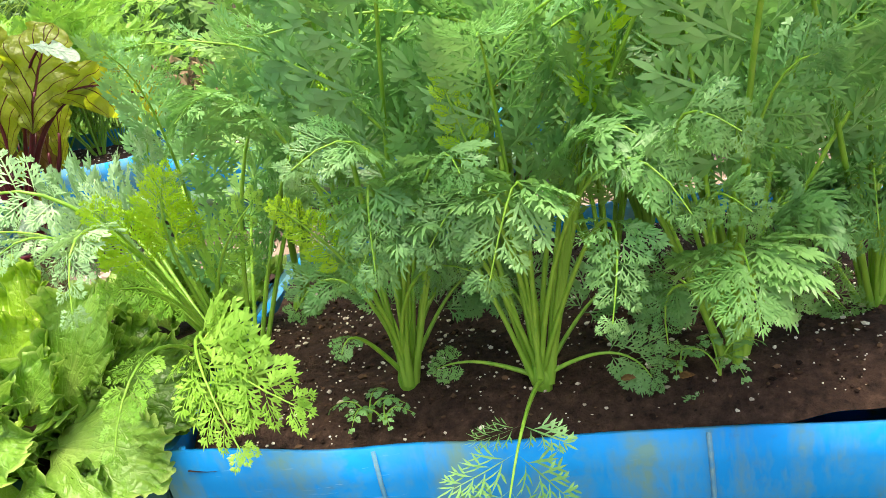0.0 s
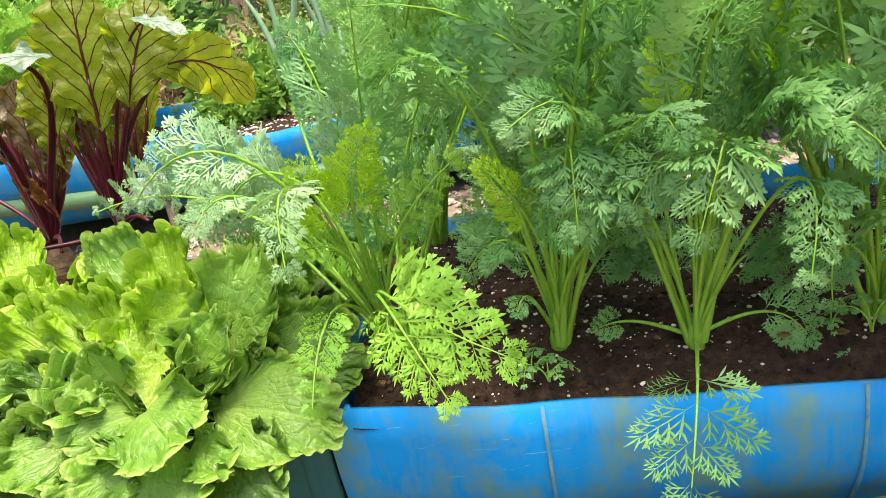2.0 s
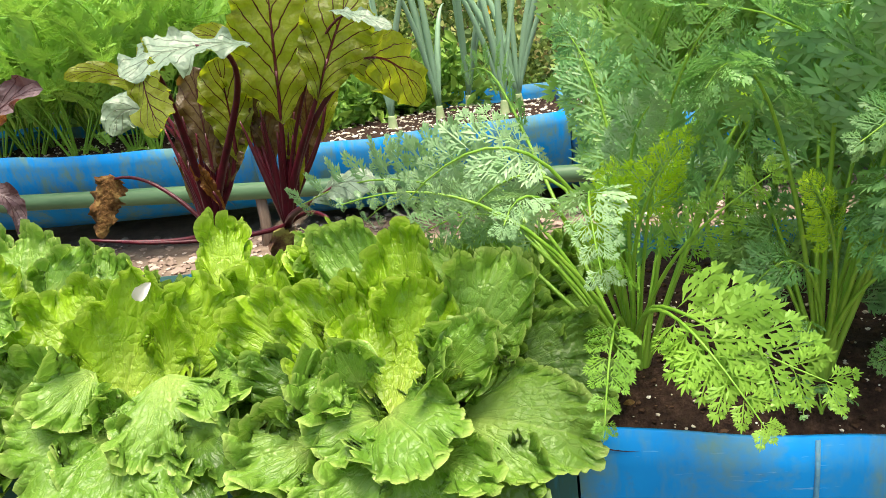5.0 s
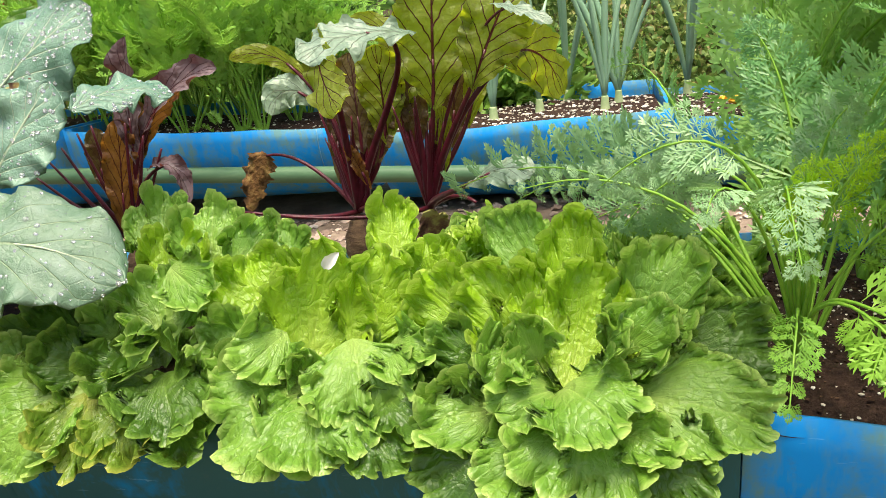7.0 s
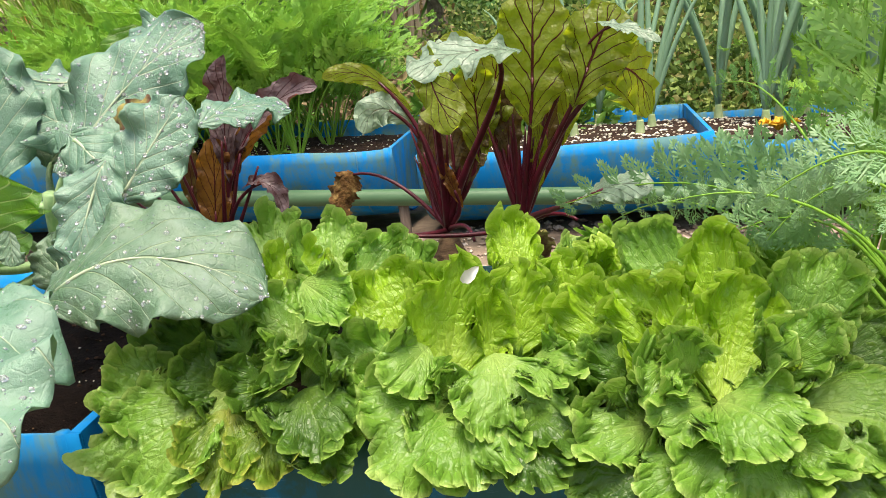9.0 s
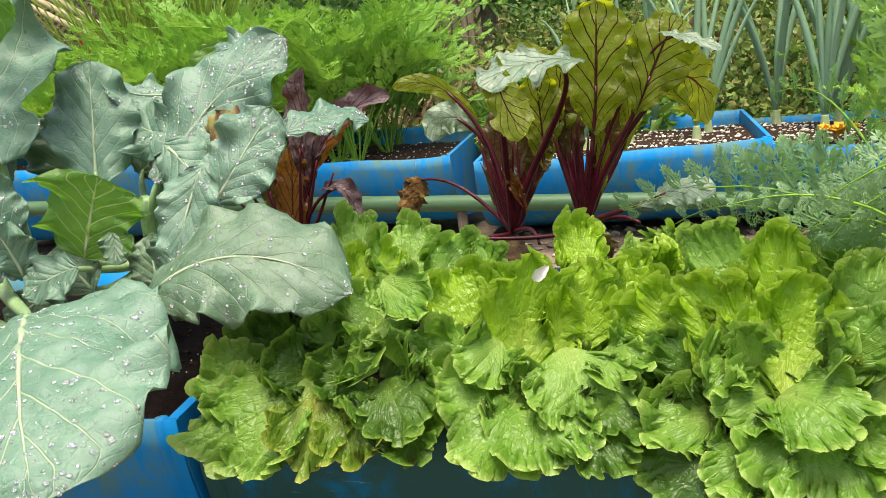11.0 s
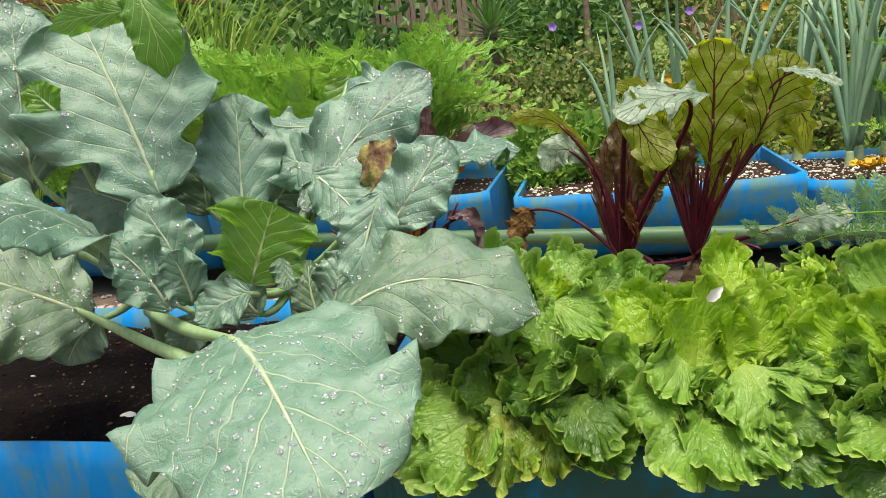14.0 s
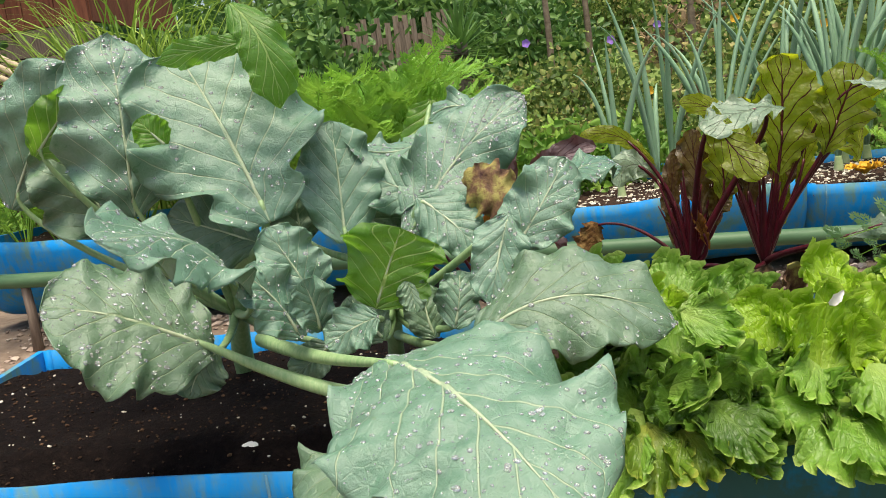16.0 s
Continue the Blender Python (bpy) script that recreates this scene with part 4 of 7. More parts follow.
FRONT = "carrots in the front barrel"
LAB = "tall carrot plant with feathery green leaves and pale stalks"
c1 = carrot((-0.074, 0.93, 0.312), 1, 8, LIB_NEAR, 0.92, LAB, FRONT, (1, 12), LIB_BRIGHT, 1, None, True)
c2 = carrot((0.050, 0.910, 0.304), 2, 8, LIB_NEAR, 0.95, LAB, FRONT, (1, 12), LIB_BRIGHT, 1)
c3 = carrot((0.220, 0.922, 0.290), 3, 8, LIB_NEAR, 1.0, LAB, FRONT, (1, 13))
c4 = carrot((0.365, 1.0, 0.285), 4, 10, LIB_NEAR, 1.0, LAB, FRONT, (3, 24))
c5 = carrot((-0.235, 0.955, 0.310), 5, 5, LIB_NEAR, 0.82, LAB, FRONT, (2, 18), LIB_BRIGHT, 1, None, True)
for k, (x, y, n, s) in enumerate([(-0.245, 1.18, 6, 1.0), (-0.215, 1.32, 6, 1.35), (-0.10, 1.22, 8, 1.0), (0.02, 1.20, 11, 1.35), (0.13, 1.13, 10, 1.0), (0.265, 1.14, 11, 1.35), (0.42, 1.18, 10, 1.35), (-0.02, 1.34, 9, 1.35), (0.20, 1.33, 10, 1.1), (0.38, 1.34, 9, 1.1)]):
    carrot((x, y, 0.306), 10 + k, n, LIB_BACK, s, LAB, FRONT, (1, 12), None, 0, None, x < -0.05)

# leaves that stand out one by one
extra_frond(c2, [(0.05, 0.91, 0.304), (0.099, 0.86, 0.445), (0.148, 0.8, 0.538), (0.113, 0.775, 0.404)], (-0.95, 0.24, 0.18), 0.070, 501, M_CARROT, 0.62, 7, 0.15, "drooping blue-green leaf", 0.17, 0.55)
extra_frond(c2, [(0.05, 0.91, 0.304), (0.056, 0.86, 0.443), (0.088, 0.78, 0.599), (0.034, 0.77, 0.451)], (-0.94, 0.14, 0.31), 0.103, 502, M_CARROT, 0.55, 7, 0.2, "", 0.17, 0.55)
extra_frond(c2, [(0.05, 0.91, 0.304), (0.067, 0.88, 0.435), (0.056, 0.82, 0.566), (-0.008, 0.8, 0.472)], (-0.85, 0.11, 0.51), 0.088, 503, M_CARROT, 0.58, 7, 0.2, "", 0.17, 0.55)
extra_frond(c2, [(0.05, 0.91, 0.304), (0.068, 0.86, 0.426), (0.126, 0.8, 0.591), (0.173, 0.765, 0.478)], (-0.89, 0.16, -0.44), 0.077, 504, M_CARROT, 0.62, 7, 0.15, "", 0.17, 0.55)
extra_frond(c3, [(0.22, 0.922, 0.29), (0.19, 0.86, 0.443), (0.142, 0.8, 0.588), (0.208, 0.76, 0.528)], (-0.61, 0.11, -0.78), 0.077, 505, M_CARROT, 0.6, 7, 0.15, "", 0.17, 0.55)
extra_frond(c3, [(0.22, 0.922, 0.29), (0.208, 0.88, 0.41), (0.177, 0.84, 0.505), (0.219, 0.8, 0.462)], (-0.68, 0.07, -0.73), 0.068, 506, M_CARROT, 0.6, 7, 0.2, "", 0.17, 0.55)
extra_frond(c3, [(0.22, 0.922, 0.29), (0.221, 0.88, 0.397), (0.218, 0.8, 0.566), (0.263, 0.78, 0.565)], (-0.01, -0.06, -1), 0.091, 507, M_CARROT, 0.55, 7, 0.2, "", 0.17, 0.55)
extra_frond(c3, [(0.22, 0.922, 0.29), (0.22, 0.88, 0.382), (0.251, 0.84, 0.46), (0.247, 0.82, 0.382)], (-0.94, 0.34, -0.05), 0.068, 508, M_CARROT, 0.6, 7, 0.2, "", 0.17, 0.55)
extra_frond(c3, [(0.22, 0.922, 0.29), (0.21, 0.88, 0.373), (0.153, 0.86, 0.436), (0.158, 0.86, 0.343)], (-0.98, 0.2, -0.07), 0.059, 509, M_CARROT, 0.6, 7, 0.2, "", 0.17, 0.55)
extra_frond(c1, [(-0.074, 0.93, 0.312), (-0.05, 0.88, 0.441), (-0.043, 0.82, 0.61), (-0.051, 0.8, 0.461)], (-1, -0.07, 0.03), 0.079, 510, M_CARROT, 0.62, 7, 0.15, "", 0.17, 0.55)
extra_frond(c1, [(-0.074, 0.93, 0.312), (-0.045, 0.88, 0.44), (-0.001, 0.82, 0.606), (-0.092, 0.79, 0.547)], (-0.58, 0, 0.81), 0.068, 511, M_CARROT, 0.6, 8, 0.3, "", 0.17, 0.55)
extra_frond(c1, [(-0.074, 0.93, 0.312), (-0.069, 0.9, 0.39), (-0.036, 0.86, 0.46), (0.015, 0.83, 0.44)], (-0.45, -0.21, -0.87), 0.049, 512, M_CARROT, 0.55, 7, 0.1, "pale leaf arching over its neighbours", 0.17, 0.55)
extra_frond(c1, [(-0.074, 0.93, 0.312), (-0.073, 0.9, 0.402), (-0.103, 0.88, 0.471), (-0.146, 0.88, 0.411)], (-0.83, -0.01, 0.56), 0.064, 513, M_CARROT, 0.58, 7, 0.2, "", 0.17, 0.55)
extra_frond(c1, [(-0.074, 0.93, 0.312), (-0.065, 0.89, 0.414), (-0.089, 0.84, 0.475), (-0.117, 0.815, 0.517)], (0.71, 0.23, 0.67), 0.045, 514, M_CARROT_YELLOW, 0.6, 8, 0.2, "young yellow-green leaf", 0.15, 0.55)
extra_frond(c1, [(-0.074, 0.93, 0.312), (-0.055, 0.9, 0.431), (0.012, 0.82, 0.582), (0.026, 0.78, 0.527)], (-0.96, 0, -0.27), 0.075, 515, M_CARROT, 0.6, 7, 0.2, "", 0.17, 0.55)
extra_frond(c2, [(0.05, 0.91, 0.304), (0.059, 0.88, 0.416), (0.029, 0.82, 0.527), (0.022, 0.8, 0.599)], (0.99, -0.03, 0.11), 0.036, 516, M_CARROT_YELLOW, 0.7, 7, 0.2, "young yellow-green leaf", 0.15, 0.55)
extra_frond(c1, [(-0.074, 0.93, 0.312), (-0.093, 0.89, 0.375), (-0.099, 0.86, 0.4), (-0.108, 0.855, 0.376)], (-0.94, -0.02, 0.35), 0.031, 517, M_CARROT, 0.6, 5, 0.2, "", 0.17, 0.55)
extra_frond(c2, [(0.05, 0.91, 0.304), (0.075, 0.9, 0.319), (0.124, 0.9, 0.344), (0.144, 0.885, 0.303)], (-0.89, -0, -0.45), 0.067, 518, M_CARROT, 0.62, 6, 0.15, "", 0.17, 0.55)
extra_frond(c2, [(0.05, 0.91, 0.304), (0.014, 0.91, 0.323), (-0.01, 0.9, 0.34), (-0.038, 0.89, 0.335)], (-0.33, 0.32, 0.89), 0.038, 519, M_CARROT, 0.75, 4, 0.15, "", 0.17, 0.55)
extra_frond(c3, [(0.22, 0.922, 0.29), (0.227, 0.905, 0.29), (0.218, 0.885, 0.267), (0.169, 0.872, 0.264)], (-0.2, 0.45, 0.87), 0.051, 520, M_CARROT, 0.68, 5, 0.15, "", 0.17, 0.55)
extra_frond(c5, [(-0.24, 0.96, 0.31), (-0.229, 0.88, 0.45), (-0.234, 0.8, 0.428), (-0.121, 0.755, 0.384)], (-0.44, -0.32, -0.84), 0.109, 521, M_CARROT_BRIGHT_LIT, 0.55, 8, 0.08, "bright green arching leaf, sky light in its colour", 0.2, 0.6)
extra_frond(c5, [(-0.24, 0.96, 0.31), (-0.237, 0.88, 0.437), (-0.22, 0.8, 0.444), (-0.168, 0.75, 0.355)], (-0.88, -0.14, -0.45), 0.084, 522, M_CARROT_BRIGHT_LIT, 0.6, 7, 0.08, "bright green arching leaf, sky light in its colour", 0.2, 0.6)
extra_frond(c5, [(-0.24, 0.96, 0.31), (-0.25, 0.88, 0.413), (-0.264, 0.82, 0.449), (-0.28, 0.77, 0.353)], (-0.99, -0.02, 0.13), 0.052, 523, M_CARROT_BRIGHT_LIT, 0.6, 7, 0.08, "", 0.18, 0.5)
extra_frond(c5, [(-0.24, 0.96, 0.31), (-0.225, 0.89, 0.432), (-0.203, 0.86, 0.472), (-0.141, 0.83, 0.521)], (0.54, -0.23, -0.81), 0.056, 524, M_CARROT_BRIGHT_LIT, 0.5, 7, 0.08, "", 0.18, 0.5)
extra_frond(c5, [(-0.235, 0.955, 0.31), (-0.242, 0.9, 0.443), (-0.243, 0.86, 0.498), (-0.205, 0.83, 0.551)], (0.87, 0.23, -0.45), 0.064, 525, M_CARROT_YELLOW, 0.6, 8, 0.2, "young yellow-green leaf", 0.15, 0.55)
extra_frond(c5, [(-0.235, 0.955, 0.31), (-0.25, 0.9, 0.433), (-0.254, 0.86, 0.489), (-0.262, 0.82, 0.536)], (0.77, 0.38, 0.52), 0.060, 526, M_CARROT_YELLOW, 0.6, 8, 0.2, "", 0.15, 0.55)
extra_frond(c5, [(-0.24, 0.96, 0.31), (-0.236, 0.89, 0.418), (-0.243, 0.86, 0.468), (-0.27, 0.82, 0.471)], (-0.33, 0.23, 0.91), 0.052, 525, M_CARROT_BRIGHT_LIT, 0.5, 7, 0.08, "", 0.18, 0.5)
extra_frond(c5, [(-0.235, 0.955, 0.31), (-0.261, 0.88, 0.509), (-0.305, 0.84, 0.59), (-0.363, 0.83, 0.577), (-0.421, 0.87, 0.52)], (-0.63, 0.17, 0.76), 0.071, 528, M_CARROT_PALE_LIT, 0.5, 9, 0.2, "pale leaf leaning over the lettuce, white sky light in its colour", 0.16, 0.5)
extra_frond(c5, [(-0.235, 0.955, 0.31), (-0.255, 0.88, 0.484), (-0.289, 0.83, 0.59), (-0.274, 0.77, 0.473)], (-0.97, 0.15, -0.21), 0.065, 529, M_CARROT_PALE_LIT, 0.58, 8, 0.15, "", 0.16, 0.5)
extra_frond(c5, [(-0.235, 0.955, 0.31), (-0.255, 0.93, 0.471), (-0.286, 0.93, 0.557), (-0.349, 0.95, 0.531), (-0.4, 0.97, 0.455)], (-0.87, 0.16, 0.46), 0.061, 530, M_CARROT_PALE_LIT, 0.55, 9, 0.15, "", 0.16, 0.5)
extra_frond(c5, [(-0.235, 0.955, 0.31), (-0.267, 0.89, 0.472), (-0.322, 0.84, 0.559), (-0.341, 0.79, 0.511)], (-0.96, 0.16, 0.21), 0.057, 531, M_CARROT_PALE_LIT, 0.55, 8, 0.15, "", 0.16, 0.5)
extra_frond(c5, [(-0.235, 0.955, 0.31), (-0.276, 0.92, 0.453), (-0.361, 0.93, 0.519), (-0.428, 0.94, 0.521), (-0.498, 0.95, 0.503)], (-0.22, 0.19, 0.96), 0.037, 532, M_CARROT_PALE_LIT, 0.55, 8, 0.15, "", 0.15, 0.5)
extra_frond(c5, [(-0.235, 0.955, 0.31), (-0.242, 0.9, 0.478), (-0.244, 0.88, 0.552), (-0.223, 0.86, 0.577)], (0.63, -0.27, -0.73), 0.063, 533, M_CARROT_PALE_LIT, 0.55, 8, 0.15, "", 0.16, 0.5)
extra_frond(c5, [(-0.235, 0.955, 0.31), (-0.238, 0.92, 0.489), (-0.246, 0.94, 0.589), (-0.277, 0.96, 0.635)], (0.8, -0.1, 0.59), 0.090, 534, M_CARROT, 0.5, 8, 0.2, "", 0.17, 0.55)
extra_frond(c5, [(-0.235, 0.955, 0.31), (-0.386, 1.05, 0.473), (-0.457, 1.2, 0.485), (-0.551, 1.3, 0.402)], (-0.48, 0.25, 0.84), 0.082, 601, M_CARROT_PALE_LIT, 0.4, 9, 0.2, "", 0.16, 0.5)
extra_frond(c5, [(-0.235, 0.955, 0.31), (-0.374, 1.05, 0.514), (-0.411, 1.15, 0.524), (-0.454, 1.25, 0.481)], (-0.37, 0.23, 0.9), 0.088, 602, M_CARROT_PALE_LIT, 0.4, 9, 0.2, "", 0.16, 0.5)
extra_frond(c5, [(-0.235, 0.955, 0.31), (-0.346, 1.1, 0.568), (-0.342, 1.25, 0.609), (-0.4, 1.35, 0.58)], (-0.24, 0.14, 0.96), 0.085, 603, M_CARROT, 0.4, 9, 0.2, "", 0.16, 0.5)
extra_frond(c5, [(-0.235, 0.955, 0.31), (-0.326, 0.96, 0.499), (-0.451, 1.1, 0.531), (-0.606, 1.2, 0.454)], (-0.47, -0.06, 0.88), 0.117, 604, M_CARROT_PALE_LIT, 0.4, 9, 0.2, "", 0.16, 0.5)
extra_frond(c5, [(-0.235, 0.955, 0.31), (-0.315, 0.96, 0.497), (-0.377, 1.05, 0.534), (-0.486, 1.12, 0.505)], (-0.22, 0.07, 0.97), 0.117, 605, M_CARROT_PALE_LIT, 0.4, 9, 0.2, "", 0.16, 0.5)
extra_frond(c5, [(-0.235, 0.955, 0.31), (-0.316, 0.95, 0.483), (-0.356, 0.97, 0.501), (-0.438, 1, 0.452)], (-0.51, -0, 0.86), 0.092, 606, M_CARROT_PALE_LIT, 0.4, 9, 0.2, "", 0.16, 0.5)
extra_frond(c1, [(-0.074, 0.93, 0.312), (-0.087, 0.96, 0.38), (-0.113, 0.98, 0.46), (-0.146, 0.97, 0.42)], (-0.78, 0.26, 0.58), 0.077, 621, M_CARROT, 0.42, 8, 0.2, "", 0.16, 0.5)
extra_frond(c1, [(-0.074, 0.93, 0.312), (-0.086, 0.96, 0.386), (-0.106, 0.98, 0.505), (-0.14, 0.97, 0.501)], (-0.17, 0.24, 0.96), 0.075, 622, M_CARROT, 0.42, 8, 0.2, "", 0.16, 0.5)
extra_frond(c1, [(-0.074, 0.93, 0.312), (-0.058, 0.96, 0.377), (-0.005, 0.98, 0.427), (0.035, 0.97, 0.374)], (-0.8, 0.01, -0.6), 0.076, 623, M_CARROT, 0.42, 8, 0.2, "", 0.16, 0.5)
extra_frond(c1, [(-0.074, 0.93, 0.312), (-0.051, 0.97, 0.378), (0.011, 1, 0.466), (0.056, 0.98, 0.431)], (-0.63, -0.04, -0.78), 0.081, 624, M_CARROT, 0.42, 8, 0.2, "", 0.16, 0.5)
extra_frond(c1, [(-0.074, 0.93, 0.312), (-0.053, 0.95, 0.338), (-0.001, 0.98, 0.437), (0.028, 0.96, 0.368)], (-0.93, -0.1, -0.36), 0.083, 625, M_CARROT, 0.42, 8, 0.2, "", 0.16, 0.5)
extra_frond(c2, [(0.05, 0.91, 0.304), (0.056, 0.95, 0.325), (0.035, 0.98, 0.419), (-0.008, 0.96, 0.368)], (-0.78, 0.2, 0.59), 0.083, 626, M_CARROT, 0.42, 8, 0.2, "", 0.16, 0.5)
extra_frond(c2, [(0.05, 0.91, 0.304), (0.078, 0.95, 0.321), (0.131, 0.98, 0.401), (0.155, 0.96, 0.333)], (-0.94, 0.05, -0.34), 0.086, 627, M_CARROT, 0.42, 8, 0.2, "", 0.16, 0.5)
extra_frond(c3, [(0.22, 0.922, 0.29), (0.227, 0.96, 0.29), (0.196, 0.98, 0.389), (0.146, 0.97, 0.355)], (-0.58, 0.38, 0.72), 0.086, 628, M_CARROT, 0.42, 8, 0.2, "", 0.16, 0.5)
extra_frond(c3, [(0.22, 0.922, 0.29), (0.24, 0.96, 0.288), (0.296, 0.98, 0.365), (0.331, 0.97, 0.303)], (-0.85, 0.13, -0.51), 0.092, 629, M_CARROT, 0.42, 8, 0.2, "", 0.16, 0.5)
extra_frond(c1, [(-0.074, 0.93, 0.312), (-0.073, 0.95, 0.348), (-0.096, 0.98, 0.442), (-0.131, 0.97, 0.405)], (-0.74, 0.09, 0.67), 0.073, 630, M_CARROT, 0.42, 8, 0.2, "", 0.16, 0.5)
# a leaf hanging over the rim
extra_frond(c2, [(0.05, 0.905, 0.304), (0.044, 0.875, 0.313), (0.032, 0.8, 0.325), (0.009, 0.765, 0.242)], (1, 0.0, 0.05), 0.112, 212, M_CARROT, 0.56, 4, 0.05, "leaf hanging over the blue rim", 0.10, 0.35)


# lower leaves that arch out and hang round the stalks
rs_ = np.random.RandomState(31)
for root, n in ((c1, 2), (c2, 2), (c3, 3), (c4, 6)):
    p = np.array(root.location)
    for k in range(n):
        a = -math.pi / 2 + (k - (n - 1) / 2) * 2.9 / n + rs_.uniform(-0.2, 0.2)
        d = np.array([math.cos(a), math.sin(a) * 0.9, 0])
        h, o = rs_.uniform(0.14, 0.30), rs_.uniform(0.08, 0.15)
        extra_frond(root, [p, p + d * o * 0.25 + UP * h * 0.75, p + d * o * 0.7 + UP * h * 1.15, p + d * o * 1.15 + UP * (h * rs_.uniform(0.55, 0.95))], np.cross(d, UP) + 0.15 * rs_.randn(3), rs_.uniform(0.10, 0.14), 330 + int(rs_.randint(9999)), M_CARROT, 0.48, 10)


def seedling(place, seed, s):
    rs = np.random.RandomState(seed)
    root = thing("carrot_seedling", place, "small carrot seedling sprouting from the soil", "seedling", "seedlings along the rim")
    for k in range(4):
        a = k * 1.57 + rs.uniform(-0.5, 0.5)
        d = np.array([math.cos(a), math.sin(a), 0])
        p = np.array(place)
        part("leaf", frond([p, p + UP * 0.025 * s + d * 0.005, p + UP * 0.03 * s + d * 0.02 * s, p + UP * 0.015 * s + d * 0.04 * s], np.cross(d, UP), 0.03 * s, seed + k, 0.4, 4, 0.2, 0.0008, 0.3, 3), [M_CARROT, M_CSTALK], root)


for k, (x, y, s) in enumerate([(-0.105, 0.882, 0.9), (-0.09, 0.873, 0.7), (0.20, 0.885, 1.1), (0.17, 0.90, 0.7)]):
    seedling((x, y, 0.297), 300 + 7 * k, s)

# fallen dry leaf scraps on the soil
for k, (x, y) in enumerate([(0.118, 0.885), (0.165, 0.875), (-0.255, 0.90)]):
    v, f, uv, _ = blade([(x, y, 0.304), (x + 0.006, y + 0.003, 0.309), (x + 0.014, y + 0.002, 0.304)], (0, 1, 0.2), 0.010, k, 8, 6, None, 0.3, 0.001)
    tagged(part("dry_leaf", Geo().add(v, f, uv), M_DEAD), "dry brown leaf scrap lying on the soil", "dry leaf", "scraps on the soil")

FARC = "carrots in the rear barrels"
rs_ = np.random.RandomState(77)
for k in range(15):
    carrot((-2.24 + 0.165 * (k % 5) + 0.04 * rs_.randn(), 3.05 + 0.24 * (k // 5) + 0.03 * rs_.randn(), 0.288), 400 + k, 10, LIB_FAR, rs_.uniform(1.15, 1.5), "carrot plant with dense bright feathery leaves", FARC, (3, 26))
for k in range(10):
    carrot((-3.26 + 0.2 * (k % 5) + 0.04 * rs_.randn(), 3.15 + 0.32 * (k // 5), 0.305), 430 + k, 9, LIB_FAR, rs_.uniform(0.95, 1.2), "carrot plant with dense bright feathery leaves", FARC, (3, 26))
for k, (x, y, s) in enumerate([(0.35, 3.35, 0.9), (0.6, 3.2, 1.0), (0.62, 2.9, 0.8), (0.12, 2.85, 0.55)]):
    carrot((x, y, 0.295), 450 + k, 9, LIB_FAR, s, "carrot plant with bright feathery leaves", FARC, (3, 26))
carrot((-1.72, 2.93, 0.285), 470, 5, LIB_FAR, 0.32, "small carrot plant leaning over the rim", FARC, (20, 60))

# ---- lettuce ----


def lettuce_leaf(root, base, tip, normal, width, seed, bend, cup, mat, curl=1.0, label=""):
    """One leaf from its base to its tip; bend pushes its middle along the normal."""
    rs = np.random.RandomState(seed + 900)
    b, t, n = (np.array(q, float) for q in (base, tip, normal))
    n = n / np.linalg.norm(n)
    ax = t - b
    side = np.cross(ax / np.linalg.norm(ax), n)
    b = b - ax * 0.06
    pts = [b, b + ax * 0.35 + n * bend, b + ax * 0.75 + n * bend, t]
    v, f, uv = fan(pts, side, width, seed, 30, 1.42, cup, 0.0040 * (0.6 + 0.7 * curl) * rs.uniform(0.85, 1.15), 0.0112 * rs.uniform(0.85, 1.25), 0.018)
    return part("leaf", Geo().add(v, f, uv), mat, root, label)


def lettuce_thing(place, label):
    root = thing("lettuce", place, label, "lettuce", "lettuces in the blue barrel")
    c = np.array(place)
    g = Geo()
    tube(g, [c - UP * 0.03, c - UP * 0.01, c + UP * 0.004, c + UP * 0.008], [0.014, 0.015, 0.012, 0.005], 12)
    part("stem", g, M_LETTUCE_STEM, root)
    return root


def loose_head(place, seed, label, count, R, mats, height=1.0, curl=1.3, yellow=0):
    """A head of many small curly leaves, upright in the middle and lying low outside."""
    rs = np.random.RandomState(seed)
    root = lettuce_thing(place, label)
    c = np.array(place)
    for k in range(count):
        q = (k + 0.5) / count
        az = k * 2.4 + rs.uniform(-0.3, 0.3)
        el = 80 - 82 * q ** 1.15 + rs.uniform(-10, 10)
        d = np.array([math.cos(az), math.sin(az), 0])
        e = radians(el)
        L = R * (0.62 + 0.42 * q) * rs.uniform(0.8, 1.15)
        b = c + d * 0.02 * q * 2 + UP * (0.055 * (1 - q) + 0.01)
        tip = b + L * (d * math.cos(e) + UP * math.sin(e) * height)
        tip[2] = max(tip[2] - (0.04 if tip[1] < 0.86 else 0), c[2] - 0.05 if tip[1] < 0.85 else c[2] + 0.01)
        n = -d * math.sin(e) + UP * math.cos(e)
        n = n + (0, -0.35, 0.1)
        m = mats[rs.randint(len(mats))]
        lab = ""
        if k >= count - yellow and math.sin(az) < 0.4:
            m, lab = M_LETTUCE_YELLOW, "yellowed lower leaf"
        lettuce_leaf(root, b, tip, n, L * rs.uniform(0.85, 1.15), seed * 50 + k, 0.02 * (1 - el / 70), rs.uniform(-0.05, 0.3), m, curl * rs.uniform(0.8, 1.3), lab)
    return root


